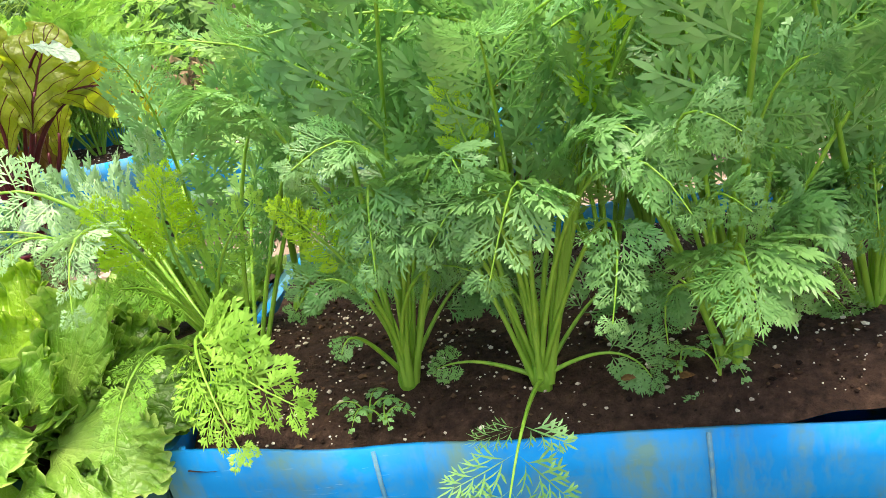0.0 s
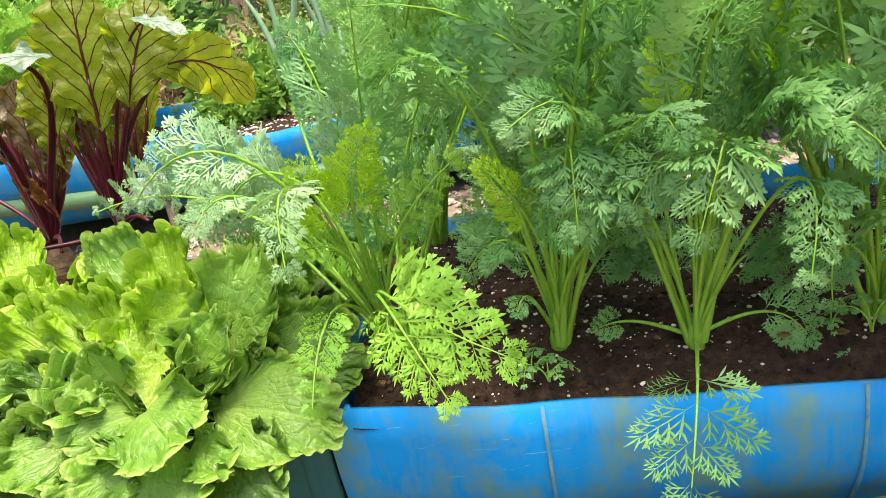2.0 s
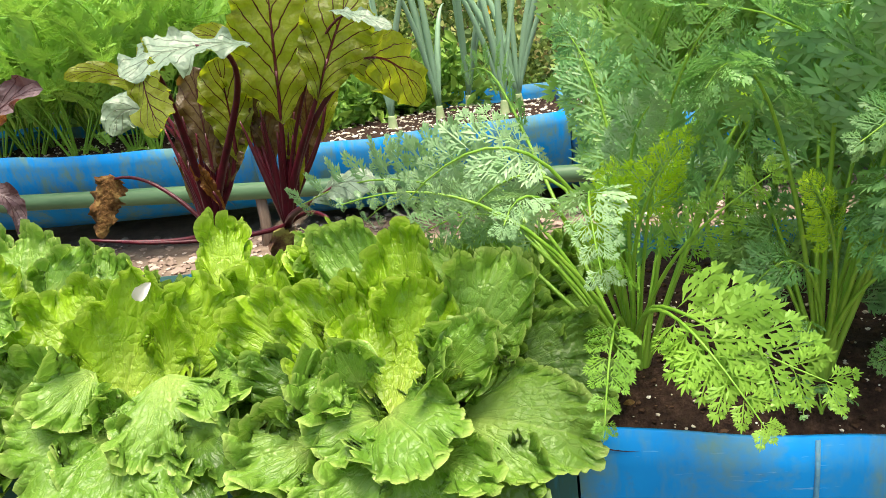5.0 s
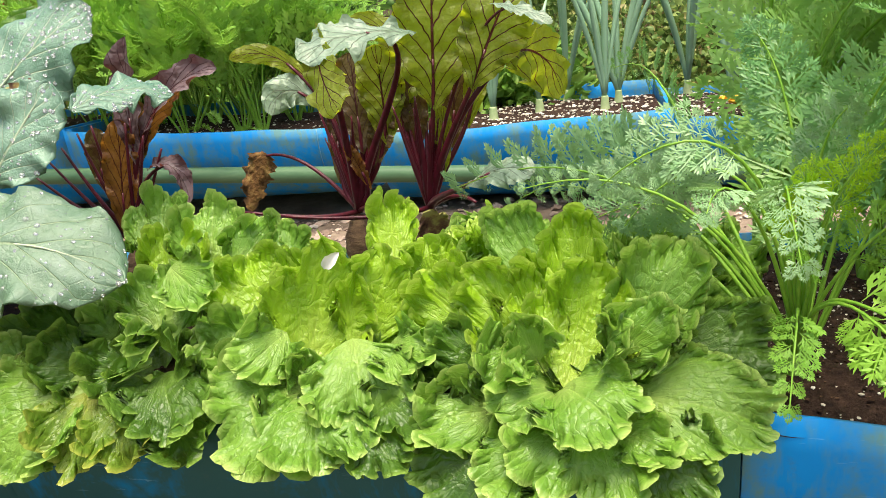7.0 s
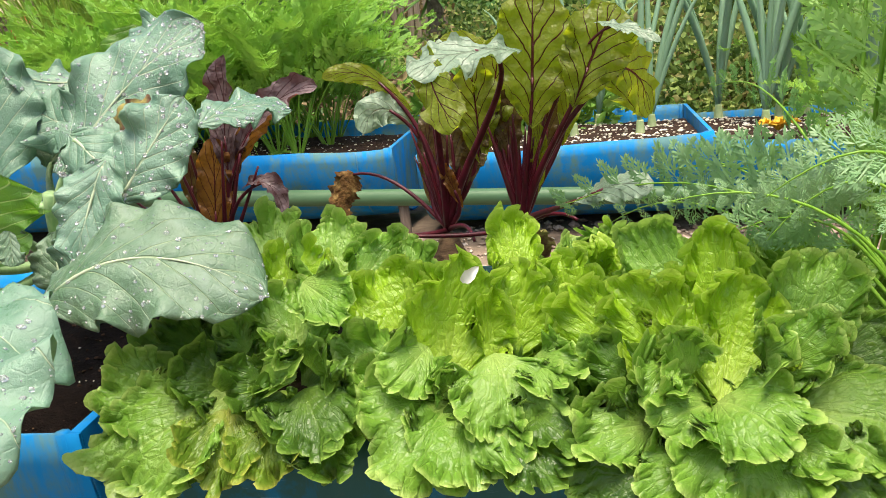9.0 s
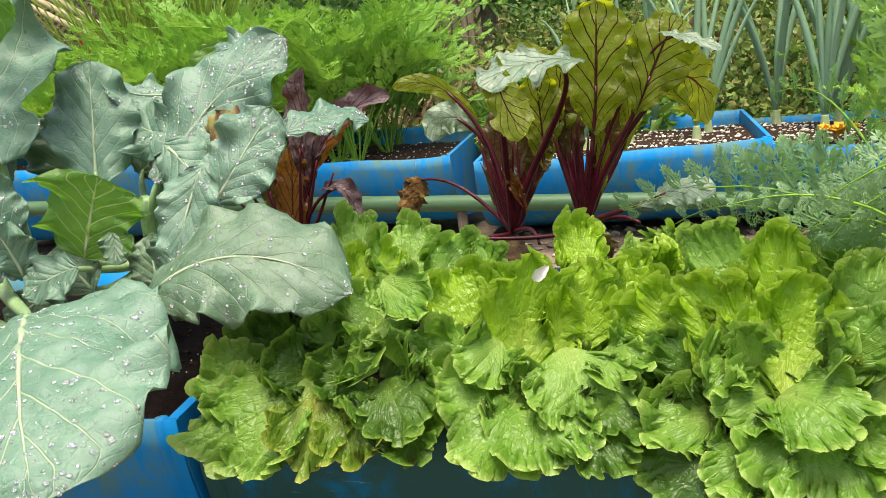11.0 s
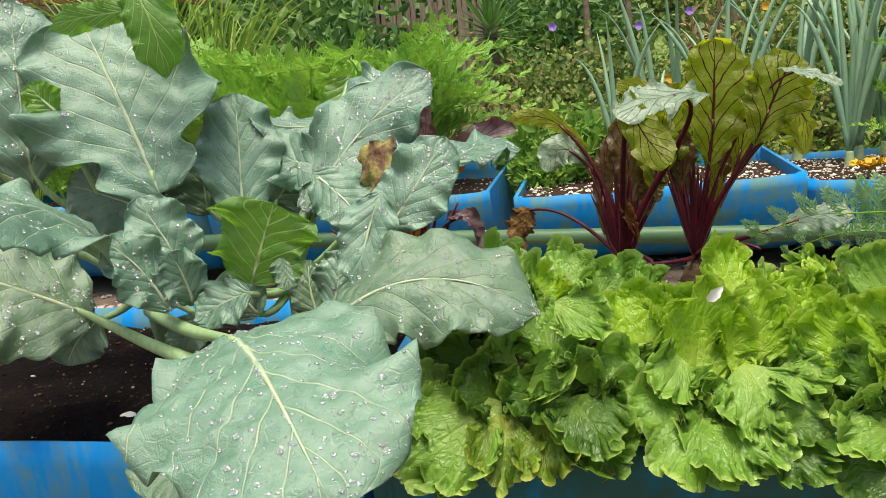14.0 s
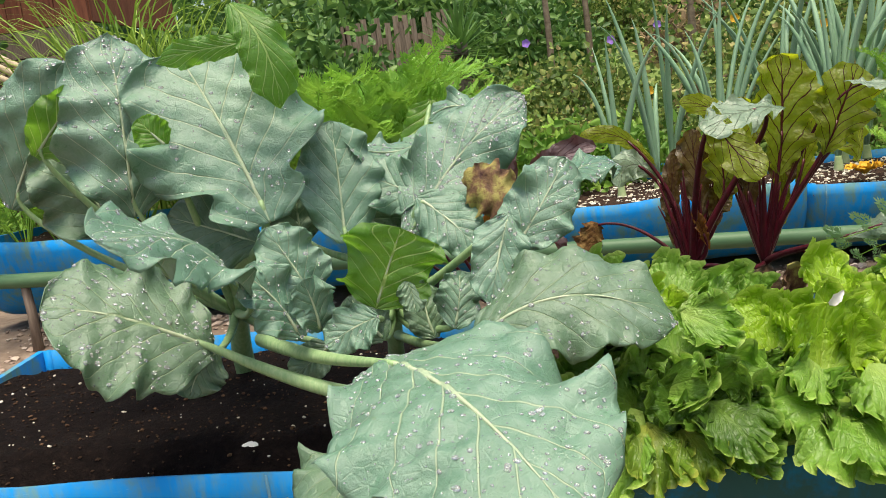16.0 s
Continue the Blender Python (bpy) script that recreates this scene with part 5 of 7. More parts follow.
LL = "frilly light green leaf lettuce with crinkled ruffled leaves"
lr = lettuce_thing((-0.455, 0.90, 0.318), LL)
lm = lettuce_thing((-0.705, 0.92, 0.318), LL)
ll = lettuce_thing((-0.91, 0.90, 0.318), "darker green curly lettuce with some yellowed lower leaves")
lettuce_leaf(lr, (-0.459, 0.865, 0.331), (-0.423, 0.925, 0.433), (0.07, -0.87, 0.49), 0.141, 0, -0.02, 0.38, M_LETTUCE_HEART, 0.8)
lettuce_leaf(lr, (-0.47, 0.875, 0.335), (-0.552, 0.925, 0.433), (0.02, -0.88, 0.47), 0.120, 1, -0.012, 0.22, M_LETTUCE_HEART, 0.9)
lettuce_leaf(lr, (-0.458, 0.95, 0.342), (-0.53, 1.015, 0.471), (0.01, -0.89, 0.45), 0.115, 2, -0.006, 0.1, M_LETTUCE, 1.2)
lettuce_leaf(lr, (-0.446, 0.94, 0.352), (-0.456, 0.985, 0.473), (0.04, -0.94, 0.35), 0.088, 3, -0.004, 0.25, M_LETTUCE_HEART, 1.1)
lettuce_leaf(lr, (-0.482, 0.92, 0.367), (-0.501, 0.935, 0.439), (0.11, -0.97, 0.23), 0.063, 4, 0.006, 0.1, M_LETTUCE_HEART, 0.9)
lettuce_leaf(lr, (-0.403, 0.9, 0.338), (-0.343, 0.935, 0.451), (-0.13, -0.93, 0.35), 0.113, 5, 0.004, 0.08, M_LETTUCE, 1.1)
lettuce_leaf(lr, (-0.419, 0.87, 0.346), (-0.362, 0.87, 0.409), (-0.3, -0.91, 0.27), 0.081, 6, 0.01, 0, M_LETTUCE, 1.3)
lettuce_leaf(lr, (-0.388, 0.91, 0.328), (-0.255, 0.905, 0.345), (-0.19, -0.79, 0.58), 0.140, 7, 0.016, -0.05, M_LETTUCE_DEEP_SHADED, 1)
lettuce_leaf(lr, (-0.383, 0.895, 0.328), (-0.280, 0.905, 0.315), (-0.20, -0.75, 0.6), 0.100, 8, 0.012, 0, M_LETTUCE_DEEP_SHADED, 1.2)
lettuce_leaf(lr, (-0.462, 0.862, 0.327), (-0.409, 0.795, 0.313), (-0.27, -0.38, 0.88), 0.124, 9, 0.024, -0.06, M_LETTUCE, 0.9)
lettuce_leaf(lr, (-0.47, 0.865, 0.325), (-0.524, 0.82, 0.322), (0.42, -0.56, 0.72), 0.102, 10, 0.016, 0, M_LETTUCE, 1.2)
lettuce_leaf(lr, (-0.4, 0.872, 0.315), (-0.279, 0.842, 0.300), (-0.30, -0.60, 0.74), 0.140, 11, 0.022, -0.05, M_LETTUCE, 0.9)
lettuce_leaf(lr, (-0.441, 0.845, 0.3), (-0.457, 0.785, 0.257), (0.06, -0.59, 0.81), 0.176, 12, 0.022, -0.06, M_LETTUCE, 1)
lettuce_leaf(lr, (-0.516, 0.845, 0.291), (-0.586, 0.8, 0.247), (0.05, -0.73, 0.68), 0.165, 13, 0.02, -0.06, M_LETTUCE_DEEP_SHADED, 1)
lettuce_leaf(lr, (-0.522, 0.88, 0.333), (-0.588, 0.88, 0.379), (0.27, -0.88, 0.4), 0.072, 14, 0.01, 0.05, M_LETTUCE_DEEP_SHADED, 1.4)
lettuce_leaf(lr, (-0.507, 0.88, 0.36), (-0.533, 0.84, 0.34), (0.33, -0.58, 0.75), 0.071, 15, 0.012, 0, M_LETTUCE, 1.4)
lettuce_leaf(lr, (-0.391, 0.84, 0.28), (-0.347, 0.8, 0.25), (-0.08, -0.65, 0.76), 0.130, 16, 0.02, -0.05, M_LETTUCE_DEEP_SHADED, 1)
lettuce_leaf(lr, (-0.524, 0.855, 0.309), (-0.6, 0.82, 0.31), (0.32, -0.68, 0.66), 0.093, 17, 0.014, 0, M_LETTUCE, 1.3)
lettuce_leaf(lr, (-0.416, 0.83, 0.3), (-0.366, 0.8, 0.295), (-0.3, -0.62, 0.73), 0.063, 18, 0.012, 0, M_LETTUCE, 1.2)
lettuce_leaf(lr, (-0.529, 0.9, 0.351), (-0.613, 0.925, 0.423), (0.09, -0.9, 0.43), 0.103, 19, -0.004, 0.1, M_LETTUCE_HEART, 1.1)
lettuce_leaf(lr, (-0.423, 0.875, 0.367), (-0.398, 0.85, 0.396), (-0.73, -0.69, 0.05), 0.058, 20, 0.01, 0, M_LETTUCE, 1.4)
lettuce_leaf(lr, (-0.488, 0.875, 0.35), (-0.503, 0.87, 0.399), (0.28, -0.96, -0.01), 0.065, 21, 0.006, 0.1, M_LETTUCE, 1.3)
lettuce_leaf(lr, (-0.38, 0.93, 0.337), (-0.307, 0.95, 0.387), (-0.11, -0.86, 0.5), 0.106, 22, 0.004, 0, M_LETTUCE_DEEP_SHADED, 1.1)
lettuce_leaf(lr, (-0.484, 0.84, 0.285), (-0.527, 0.785, 0.258), (0.2, -0.55, 0.81), 0.102, 23, 0.018, -0.05, M_LETTUCE, 1)
lettuce_leaf(lr, (-0.572, 0.86, 0.298), (-0.59, 0.85, 0.333), (0.57, -0.82, 0.05), 0.061, 24, 0.008, 0.05, M_LETTUCE_DEEP_SHADED, 1.4)
lettuce_leaf(lm, (-0.727, 0.895, 0.337), (-0.7, 0.935, 0.456), (0.31, -0.92, 0.24), 0.146, 25, -0.02, 0.36, M_LETTUCE_HEART, 0.8)
lettuce_leaf(lm, (-0.68, 0.915, 0.347), (-0.636, 0.955, 0.441), (0.25, -0.93, 0.28), 0.113, 26, -0.006, 0.15, M_LETTUCE_HEART, 0.9)
lettuce_leaf(lm, (-0.759, 0.92, 0.352), (-0.822, 0.965, 0.442), (0.24, -0.79, 0.57), 0.135, 27, -0.01, 0.22, M_LETTUCE_HEART, 0.95)
lettuce_leaf(lm, (-0.742, 0.885, 0.379), (-0.774, 0.835, 0.356), (0.49, -0.61, 0.63), 0.081, 28, 0.012, 0, M_LETTUCE, 1.1)
lettuce_leaf(lm, (-0.675, 0.895, 0.365), (-0.651, 0.835, 0.301), (0.22, -0.67, 0.71), 0.145, 29, 0.022, -0.05, M_LETTUCE, 0.9)
lettuce_leaf(lm, (-0.72, 0.87, 0.323), (-0.768, 0.79, 0.289), (0.35, -0.54, 0.77), 0.190, 30, 0.024, -0.05, M_LETTUCE, 0.9)
lettuce_leaf(lm, (-0.71, 0.865, 0.32), (-0.69, 0.785, 0.278), (0.2, -0.41, 0.89), 0.147, 31, 0.022, -0.05, M_LETTUCE, 0.9)
lettuce_leaf(lm, (-0.663, 0.855, 0.297), (-0.618, 0.8, 0.275), (-0.05, -0.4, 0.92), 0.112, 32, 0.018, -0.05, M_LETTUCE_DEEP_SHADED, 1)
lettuce_leaf(lm, (-0.77, 0.9, 0.335), (-0.847, 0.9, 0.368), (0.25, -0.78, 0.58), 0.105, 33, 0.012, 0, M_LETTUCE, 1.2)
lettuce_leaf(lm, (-0.779, 0.98, 0.389), (-0.779, 1.03, 0.458), (0.38, -0.75, 0.54), 0.069, 34, 0, 0.1, M_LETTUCE, 1.1)
lettuce_leaf(lm, (-0.662, 1.04, 0.386), (-0.674, 1.1, 0.47), (0.22, -0.78, 0.58), 0.074, 35, 0, 0.15, M_LETTUCE_HEART, 1.2)
lettuce_leaf(lm, (-0.603, 0.97, 0.375), (-0.609, 0.99, 0.447), (0.21, -0.94, 0.28), 0.086, 36, 0, 0.1, M_LETTUCE_HEART, 1.3)
lettuce_leaf(lm, (-0.723, 0.875, 0.337), (-0.725, 0.86, 0.371), (0.55, -0.78, -0.31), 0.052, 37, 0.006, 0.1, M_LETTUCE, 1.3)
lettuce_leaf(lm, (-0.638, 0.9, 0.359), (-0.593, 0.86, 0.349), (-0.29, -0.53, 0.8), 0.079, 38, 0.012, 0, M_LETTUCE, 1.3)
lettuce_leaf(lm, (-0.771, 0.88, 0.319), (-0.834, 0.855, 0.337), (0.44, -0.68, 0.58), 0.103, 39, 0.014, 0, M_LETTUCE, 1.2)
lettuce_leaf(lm, (-0.64, 0.865, 0.319), (-0.6, 0.83, 0.301), (-0.09, -0.53, 0.84), 0.084, 40, 0.014, 0, M_LETTUCE_DEEP_SHADED, 1.2)
lettuce_leaf(lm, (-0.705, 0.93, 0.38), (-0.768, 0.97, 0.435), (0.05, -0.78, 0.62), 0.074, 41, -0.002, 0.1, M_LETTUCE_HEART, 1.1)
lettuce_leaf(ll, (-0.973, 0.91, 0.35), (-1.006, 0.95, 0.419), (0.21, -0.79, 0.57), 0.171, 42, -0.004, 0.12, M_LETTUCE_DEEP_SHADED, 1)
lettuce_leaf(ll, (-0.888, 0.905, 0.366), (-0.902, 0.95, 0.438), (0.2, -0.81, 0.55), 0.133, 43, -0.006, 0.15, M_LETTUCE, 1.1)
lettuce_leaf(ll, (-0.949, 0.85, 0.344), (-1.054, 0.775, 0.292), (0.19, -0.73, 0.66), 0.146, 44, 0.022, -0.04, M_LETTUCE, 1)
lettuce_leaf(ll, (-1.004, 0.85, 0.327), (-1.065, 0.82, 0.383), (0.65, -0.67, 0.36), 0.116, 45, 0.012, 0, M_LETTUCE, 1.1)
lettuce_leaf(ll, (-0.864, 0.85, 0.35), (-0.828, 0.8, 0.309), (0.02, -0.63, 0.78), 0.116, 46, 0.014, 0.15, M_LETTUCE_DEEP_SHADED, 1)
lettuce_leaf(ll, (-0.884, 0.84, 0.351), (-0.9, 0.82, 0.334), (0.33, -0.75, 0.57), 0.062, 47, 0.004, 0.3, M_LETTUCE_DEEP_SHADED, 1.2)
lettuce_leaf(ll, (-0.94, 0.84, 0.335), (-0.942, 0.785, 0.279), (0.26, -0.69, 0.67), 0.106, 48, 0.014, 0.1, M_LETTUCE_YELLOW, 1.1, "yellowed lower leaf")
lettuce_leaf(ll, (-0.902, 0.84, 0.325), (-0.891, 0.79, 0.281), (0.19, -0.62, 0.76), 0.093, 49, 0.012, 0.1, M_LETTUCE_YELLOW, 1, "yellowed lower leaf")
lettuce_leaf(ll, (-0.951, 0.86, 0.35), (-0.994, 0.835, 0.386), (0.65, -0.71, 0.29), 0.089, 50, 0.008, 0.05, M_LETTUCE_DEEP_SHADED, 1.5)
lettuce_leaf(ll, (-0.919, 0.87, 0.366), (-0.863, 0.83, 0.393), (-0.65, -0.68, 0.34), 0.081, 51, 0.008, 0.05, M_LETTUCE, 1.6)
lettuce_leaf(ll, (-0.905, 0.86, 0.349), (-0.943, 0.84, 0.364), (0.54, -0.72, 0.44), 0.076, 52, 0.008, 0.05, M_LETTUCE_DEEP_SHADED, 1.6)
lettuce_leaf(ll, (-0.859, 0.86, 0.369), (-0.834, 0.84, 0.402), (-0.39, -0.89, -0.24), 0.079, 53, 0.006, 0.1, M_LETTUCE_DEEP_SHADED, 1.6)
lettuce_leaf(ll, (-0.88, 0.93, 0.439), (-0.823, 0.895, 0.412), (-0.14, -0.74, 0.66), 0.084, 54, 0.01, 0, M_LETTUCE, 1.2)
lettuce_leaf(ll, (-0.952, 1.04, 0.409), (-0.972, 1.1, 0.484), (0.2, -0.74, 0.64), 0.113, 55, 0, 0.15, M_LETTUCE, 1.3)
lettuce_leaf(ll, (-0.878, 1.01, 0.409), (-0.882, 1.06, 0.482), (0.2, -0.8, 0.56), 0.119, 56, 0, 0.15, M_LETTUCE, 1.3)
lettuce_leaf(ll, (-0.839, 0.99, 0.414), (-0.797, 1.03, 0.463), (0.3, -0.85, 0.43), 0.084, 57, 0, 0.1, M_LETTUCE, 1.2)
lettuce_leaf(ll, (-0.919, 0.99, 0.394), (-0.911, 1.03, 0.46), (0.27, -0.84, 0.47), 0.107, 58, 0, 0.1, M_LETTUCE_HEART, 1.2)
lettuce_leaf(ll, (-1.007, 0.83, 0.295), (-1.006, 0.785, 0.271), (0.3, -0.44, 0.84), 0.097, 59, 0.014, 0, M_LETTUCE_DEEP_SHADED, 1)
lettuce_leaf(ll, (-0.852, 0.83, 0.304), (-0.812, 0.8, 0.287), (-0.11, -0.59, 0.8), 0.080, 60, 0.012, 0, M_LETTUCE_DEEP_SHADED, 1.1)
lettuce_leaf(ll, (-0.961, 0.88, 0.369), (-1.04, 0.88, 0.397), (0.19, -0.82, 0.53), 0.092, 61, 0.008, 0.05, M_LETTUCE_DEEP_SHADED, 1.3)
lettuce_leaf(ll, (-0.936, 0.89, 0.378), (-0.959, 0.885, 0.401), (0.44, -0.86, 0.26), 0.078, 62, 0.006, 0.1, M_LETTUCE, 1.4)
# low filler leaves under each head, in the green darkened for shade
for root, x, seed, m in ((lr, -0.455, 70, M_LETTUCE_DEEP_SHADED), (lm, -0.705, 90, M_LETTUCE_DEEP_SHADED), (ll, -0.91, 110, M_LETTUCE_DEEP_SHADED)):
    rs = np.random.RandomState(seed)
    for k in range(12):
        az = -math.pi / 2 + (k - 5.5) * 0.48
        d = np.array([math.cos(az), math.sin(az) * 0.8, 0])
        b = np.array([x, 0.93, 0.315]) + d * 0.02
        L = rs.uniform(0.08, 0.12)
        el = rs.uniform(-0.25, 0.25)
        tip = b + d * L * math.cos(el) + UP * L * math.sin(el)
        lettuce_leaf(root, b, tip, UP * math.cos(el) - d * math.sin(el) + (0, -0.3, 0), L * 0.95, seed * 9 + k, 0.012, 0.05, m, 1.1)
loose_head((-0.36, 1.10, 0.312), 11, "green leaf lettuce standing behind the others", 12, 0.11, [M_LETTUCE, M_LETTUCE_DEEP_SHADED])
loose_head((-0.58, 1.10, 0.312), 13, "small green leaf lettuce beside the beets", 12, 0.10, [M_LETTUCE, M_LETTUCE_HEART])
loose_head((-0.86, 1.08, 0.312), 17, "green leaf lettuce standing behind the others", 12, 0.11, [M_LETTUCE, M_LETTUCE_DEEP_SHADED])

# ---- brassica ----


def drops(v, f, nn, n, seed):
    """Water drops lying on the leaf's upper side."""
    rs = np.random.RandomState(seed)
    g = Geo()
    seg, rings = 8, 3
    th = np.linspace(0, 6.283, seg, endpoint=False)
    dome = [(math.cos(a) * math.cos(e), math.sin(a) * math.cos(e), math.sin(e)) for e in np.linspace(0, 1.25, rings) for a in th] + [(0, 0, 1), (0, 0, -0.15)]
    dome = np.array(dome)
    fc = grid_faces(rings - 1, seg, True) + [((rings - 1) * seg + j, (rings - 1) * seg + (j + 1) % seg, rings * seg) for j in range(seg)] + [((j + 1) % seg, j, rings * seg + 1) for j in range(seg)]
    for k in range(n * 3):
        q = f[rs.randint(len(f))]
        w = rs.dirichlet((1, 1, 1, 1))
        p = sum(a * v[i] for a, i in zip(w, q))
        e1, e2 = v[q[1]] - v[q[0]], v[q[3]] - v[q[0]]
        m = np.cross(e1, e2)
        ln = np.linalg.norm(m)
        if ln < 1e-9:
            continue
        m = m / ln
        if m @ nn[q[0]] < 0:
            m = -m
        if m[2] < -0.1:
            continue
        r = 0.00065 * (5.0 ** (rs.rand() ** 2.1))
        t1 = unit(np.cross(m, (0.2, 0.3, 0.9)))
        t2 = np.cross(m, t1)
        d = dome * np.array([r * rs.uniform(0.9, 1.5), r, r * 0.5])
        g.add(p + m * 0.0002 + d[:, :1] * t1 + d[:, 1:2] * t2 + d[:, 2:] * m, fc)
    return g


def knots(u, x, y):
    """A smooth outline through a few widths."""
    q = np.linspace(0, 1, 201)
    w = np.interp(q, x, y)
    k = np.hanning(25)
    w = np.convolve(np.pad(w, 12, mode="edge"), k / k.sum(), "valid")
    return np.interp(u, q, w) * np.clip((1.0 - u) / 0.10, 0, 1) ** 0.5


def wide(u):
    """A round blade with small ears at its foot."""
    return knots(u, (0, 0.05, 0.12, 0.2, 0.35, 0.52, 0.7, 0.85, 1), (0.14, 0.36, 0.60, 0.84, 1.0, 1.0, 0.90, 0.72, 0.50))


def lobed(u):
    """Two lobes at the foot, a notch, then a broad blade."""
    return knots(u, (0, 0.08, 0.15, 0.22, 0.30, 0.42, 0.6, 0.8, 1), (0.20, 0.46, 0.56, 0.40, 0.84, 1.0, 0.92, 0.86, 0.70))


def top_wide(u):
    w = ovate(u, 0.62, 0.38)
    return w * (0.86 + 0.14 * np.sin(u * 9))


def brassica_leaf(root, pts, normal, width, seed, mat=M_BRASS, stalk=None, n_drops=0, cup=0.05, wave=0.012, lobes=0.2, prof=wide, nu=36, nv=28, label="", stalk_r=0.0055):
    pts = [np.array(p, float) for p in pts]
    t = pts[-1] - pts[0]
    side = np.cross(t / np.linalg.norm(t), normal)
    v, f, uv, nn = blade(pts, side, width, seed, nu, nv, prof, cup, wave, 1.5, 0.05 + lobes * 0.4, 2.0, 0.014, 0.0, 0.0, 0.012 * width, 0.0, 3.0, 0.34, 0.22)
    g = Geo().add(v, f, uv)
    mats = [mat]
    leaf = part("leaf", g, mats, root, label)
    if mat is not M_BRASS_UNDER:
        mod = leaf.modifiers.new("thickness", "SOLIDIFY")
        mod.thickness, mod.offset = 0.0009, -1.0
    if stalk is not None:
        gs = Geo()
        a = np.array(stalk, float)
        b = pts[0]
        into = bez(pts, np.array([0.12]))[0]
        ctrl = [a, a * 0.45 + b * 0.55 + (0, 0, -0.02), b - (into - b) * 0.6, into - nn[nv // 2] * 0.002]
        u = np.linspace(0, 1, 14)
        tube(gs, bez(ctrl, u), stalk_r * (1.35 - 0.85 * u), 10)
        part("petiole", gs, M_BSTEM, leaf, "thick pale green leaf stalk")
        gm = Geo()
        um = np.linspace(0.08, 0.9, 16)
        mid_n = nn.reshape(nu + 1, nv + 1, 3)[:, nv // 2]
        off = np.stack([np.interp(um, np.linspace(0, 1, nu + 1), mid_n[:, q]) for q in range(3)], -1)
        rr = stalk_r * 0.42 * (1.08 - um)
        tube(gm, bez(pts, um) - off * rr[:, None] * 0.62, rr, 8)
        part("midrib", gm, M_BRIB, leaf, "pale raised midrib")
    wet = drops(v, f, nn, n_drops, seed + 50) if n_drops else None
    if wet is not None and wet.n:
        tagged(part("dew", wet, M_WATER, leaf, "clear water drops"), kind="stuff")
    return leaf


M_BRIB = mat_stalk("brassica_midrib", (0.38, 0.48, 0.30), (0.52, 0.60, 0.42), 0.45, 0.1)

br = thing("brassica_plant", (-1.58, 1.25, 0.31), "large brassica with waxy blue-green leaves beaded with water drops", "brassica plant", "brassicas in the barrel")
g = Geo()
u_ = np.linspace(0, 1, 12)
tube(g, bez([(-1.58, 1.25, 0.30), (-1.57, 1.20, 0.38), (-1.53, 1.14, 0.46), (-1.50, 1.10, 0.54)], u_), 0.019 - 0.006 * u_, 12)
part("stem", g, M_BSTEM, br, "thick pale green stem")
N1 = (-1.54, 1.15, 0.44)
N1T = (-1.51, 1.11, 0.52)
brassica_leaf(br, [(-1.235, 0.785, 0.456), (-1.155, 0.68, 0.488), (-1.08, 0.565, 0.458), (-1.025, 0.51, 0.395)], (-0.1, -0.25, 1), 0.254, 1, M_BRASS, (-1.44, 0.98, 0.44), 260, -0.20, 0.024, 0.2, wide, 50, 40, "broad leaf reaching over the rim, thick with water drops", 0.008)
tall_leaf = brassica_leaf(br, [(-1.404, 0.99, 0.598), (-1.445, 1, 0.73), (-1.523, 1.06, 0.841)], (0.46, -0.88, 0.05), 0.260, 2, M_BRASS, N1T, 70, 0.1, 0.016, 0.12, lobed, 50, 40, "tall upright leaf with bold pale veins", 0.008)
v, f, uv, _ = blade([(-1.409, 0.985, 0.887), (-1.368, 0.955, 0.857), (-1.348, 0.95, 0.806), (-1.36, 0.975, 0.746)], (-0.84, -0.36, -0.27), 0.069, 61, 44, 30, lambda u: knots(u, (0, 0.12, 0.35, 0.6, 0.85, 1), (0.25, 0.62, 0.85, 1.0, 0.85, 0.3)), -0.30, 0.007, 2.2, 0.08, 3.0, 0.03, 0, 0.0, 0.003, 0.0, 3.0, 0.3, 0.5)
part("folded_tip", Geo().add(v, f, uv), M_BRASS_UNDER, tall_leaf, "tip folded forward showing its bright green underside")
v, f, uv, _ = blade([(-1.394, 0.965, 0.835), (-1.426, 0.955, 0.831), (-1.463, 0.96, 0.836), (-1.523, 0.985, 0.825)], (-0.08, -0.12, 0.8), 0.038, 62, 36, 22, lambda u: knots(u, (0, 0.2, 0.5, 0.8, 1), (0.5, 0.8, 0.9, 1.0, 0.25)), -0.20, 0.006, 2.6, 0.10, 3.0, 0.03, 0, 0.0, 0.003, 0.0, 3.0, 0.3, 0.5)
part("folded_edge", Geo().add(v, f, uv), M_BRASS_UNDER, tall_leaf, "curled-over edge showing its bright green underside")
brassica_leaf(br, [(-1.6, 1, 0.625), (-1.575, 0.97, 0.756), (-1.604, 1.03, 0.876)], (0.5, -0.75, 0.43), 0.170, 5, M_BRASS, N1T, 170, -0.25, 0.026, 0.12, wide, 40, 30, "pale leaf thick with water drops", 0.0055)
brassica_leaf(br, [(-1.664, 1.06, 0.595), (-1.688, 1.04, 0.675), (-1.716, 1.04, 0.755)], (0.58, -0.8, 0.14), 0.150, 6, M_BRASS_DARK, N1, 0, -0.1, 0.02, 0.12, wide, 40, 30, "", 0.0055)
brassica_leaf(br, [(-1.814, 1.05, 0.652), (-1.745, 1.03, 0.755), (-1.673, 1.04, 0.846)], (0.57, -0.74, 0.36), 0.158, 8, M_BRASS, N1, 70, -0.2, 0.024, 0.12, wide, 40, 30, "", 0.0055)
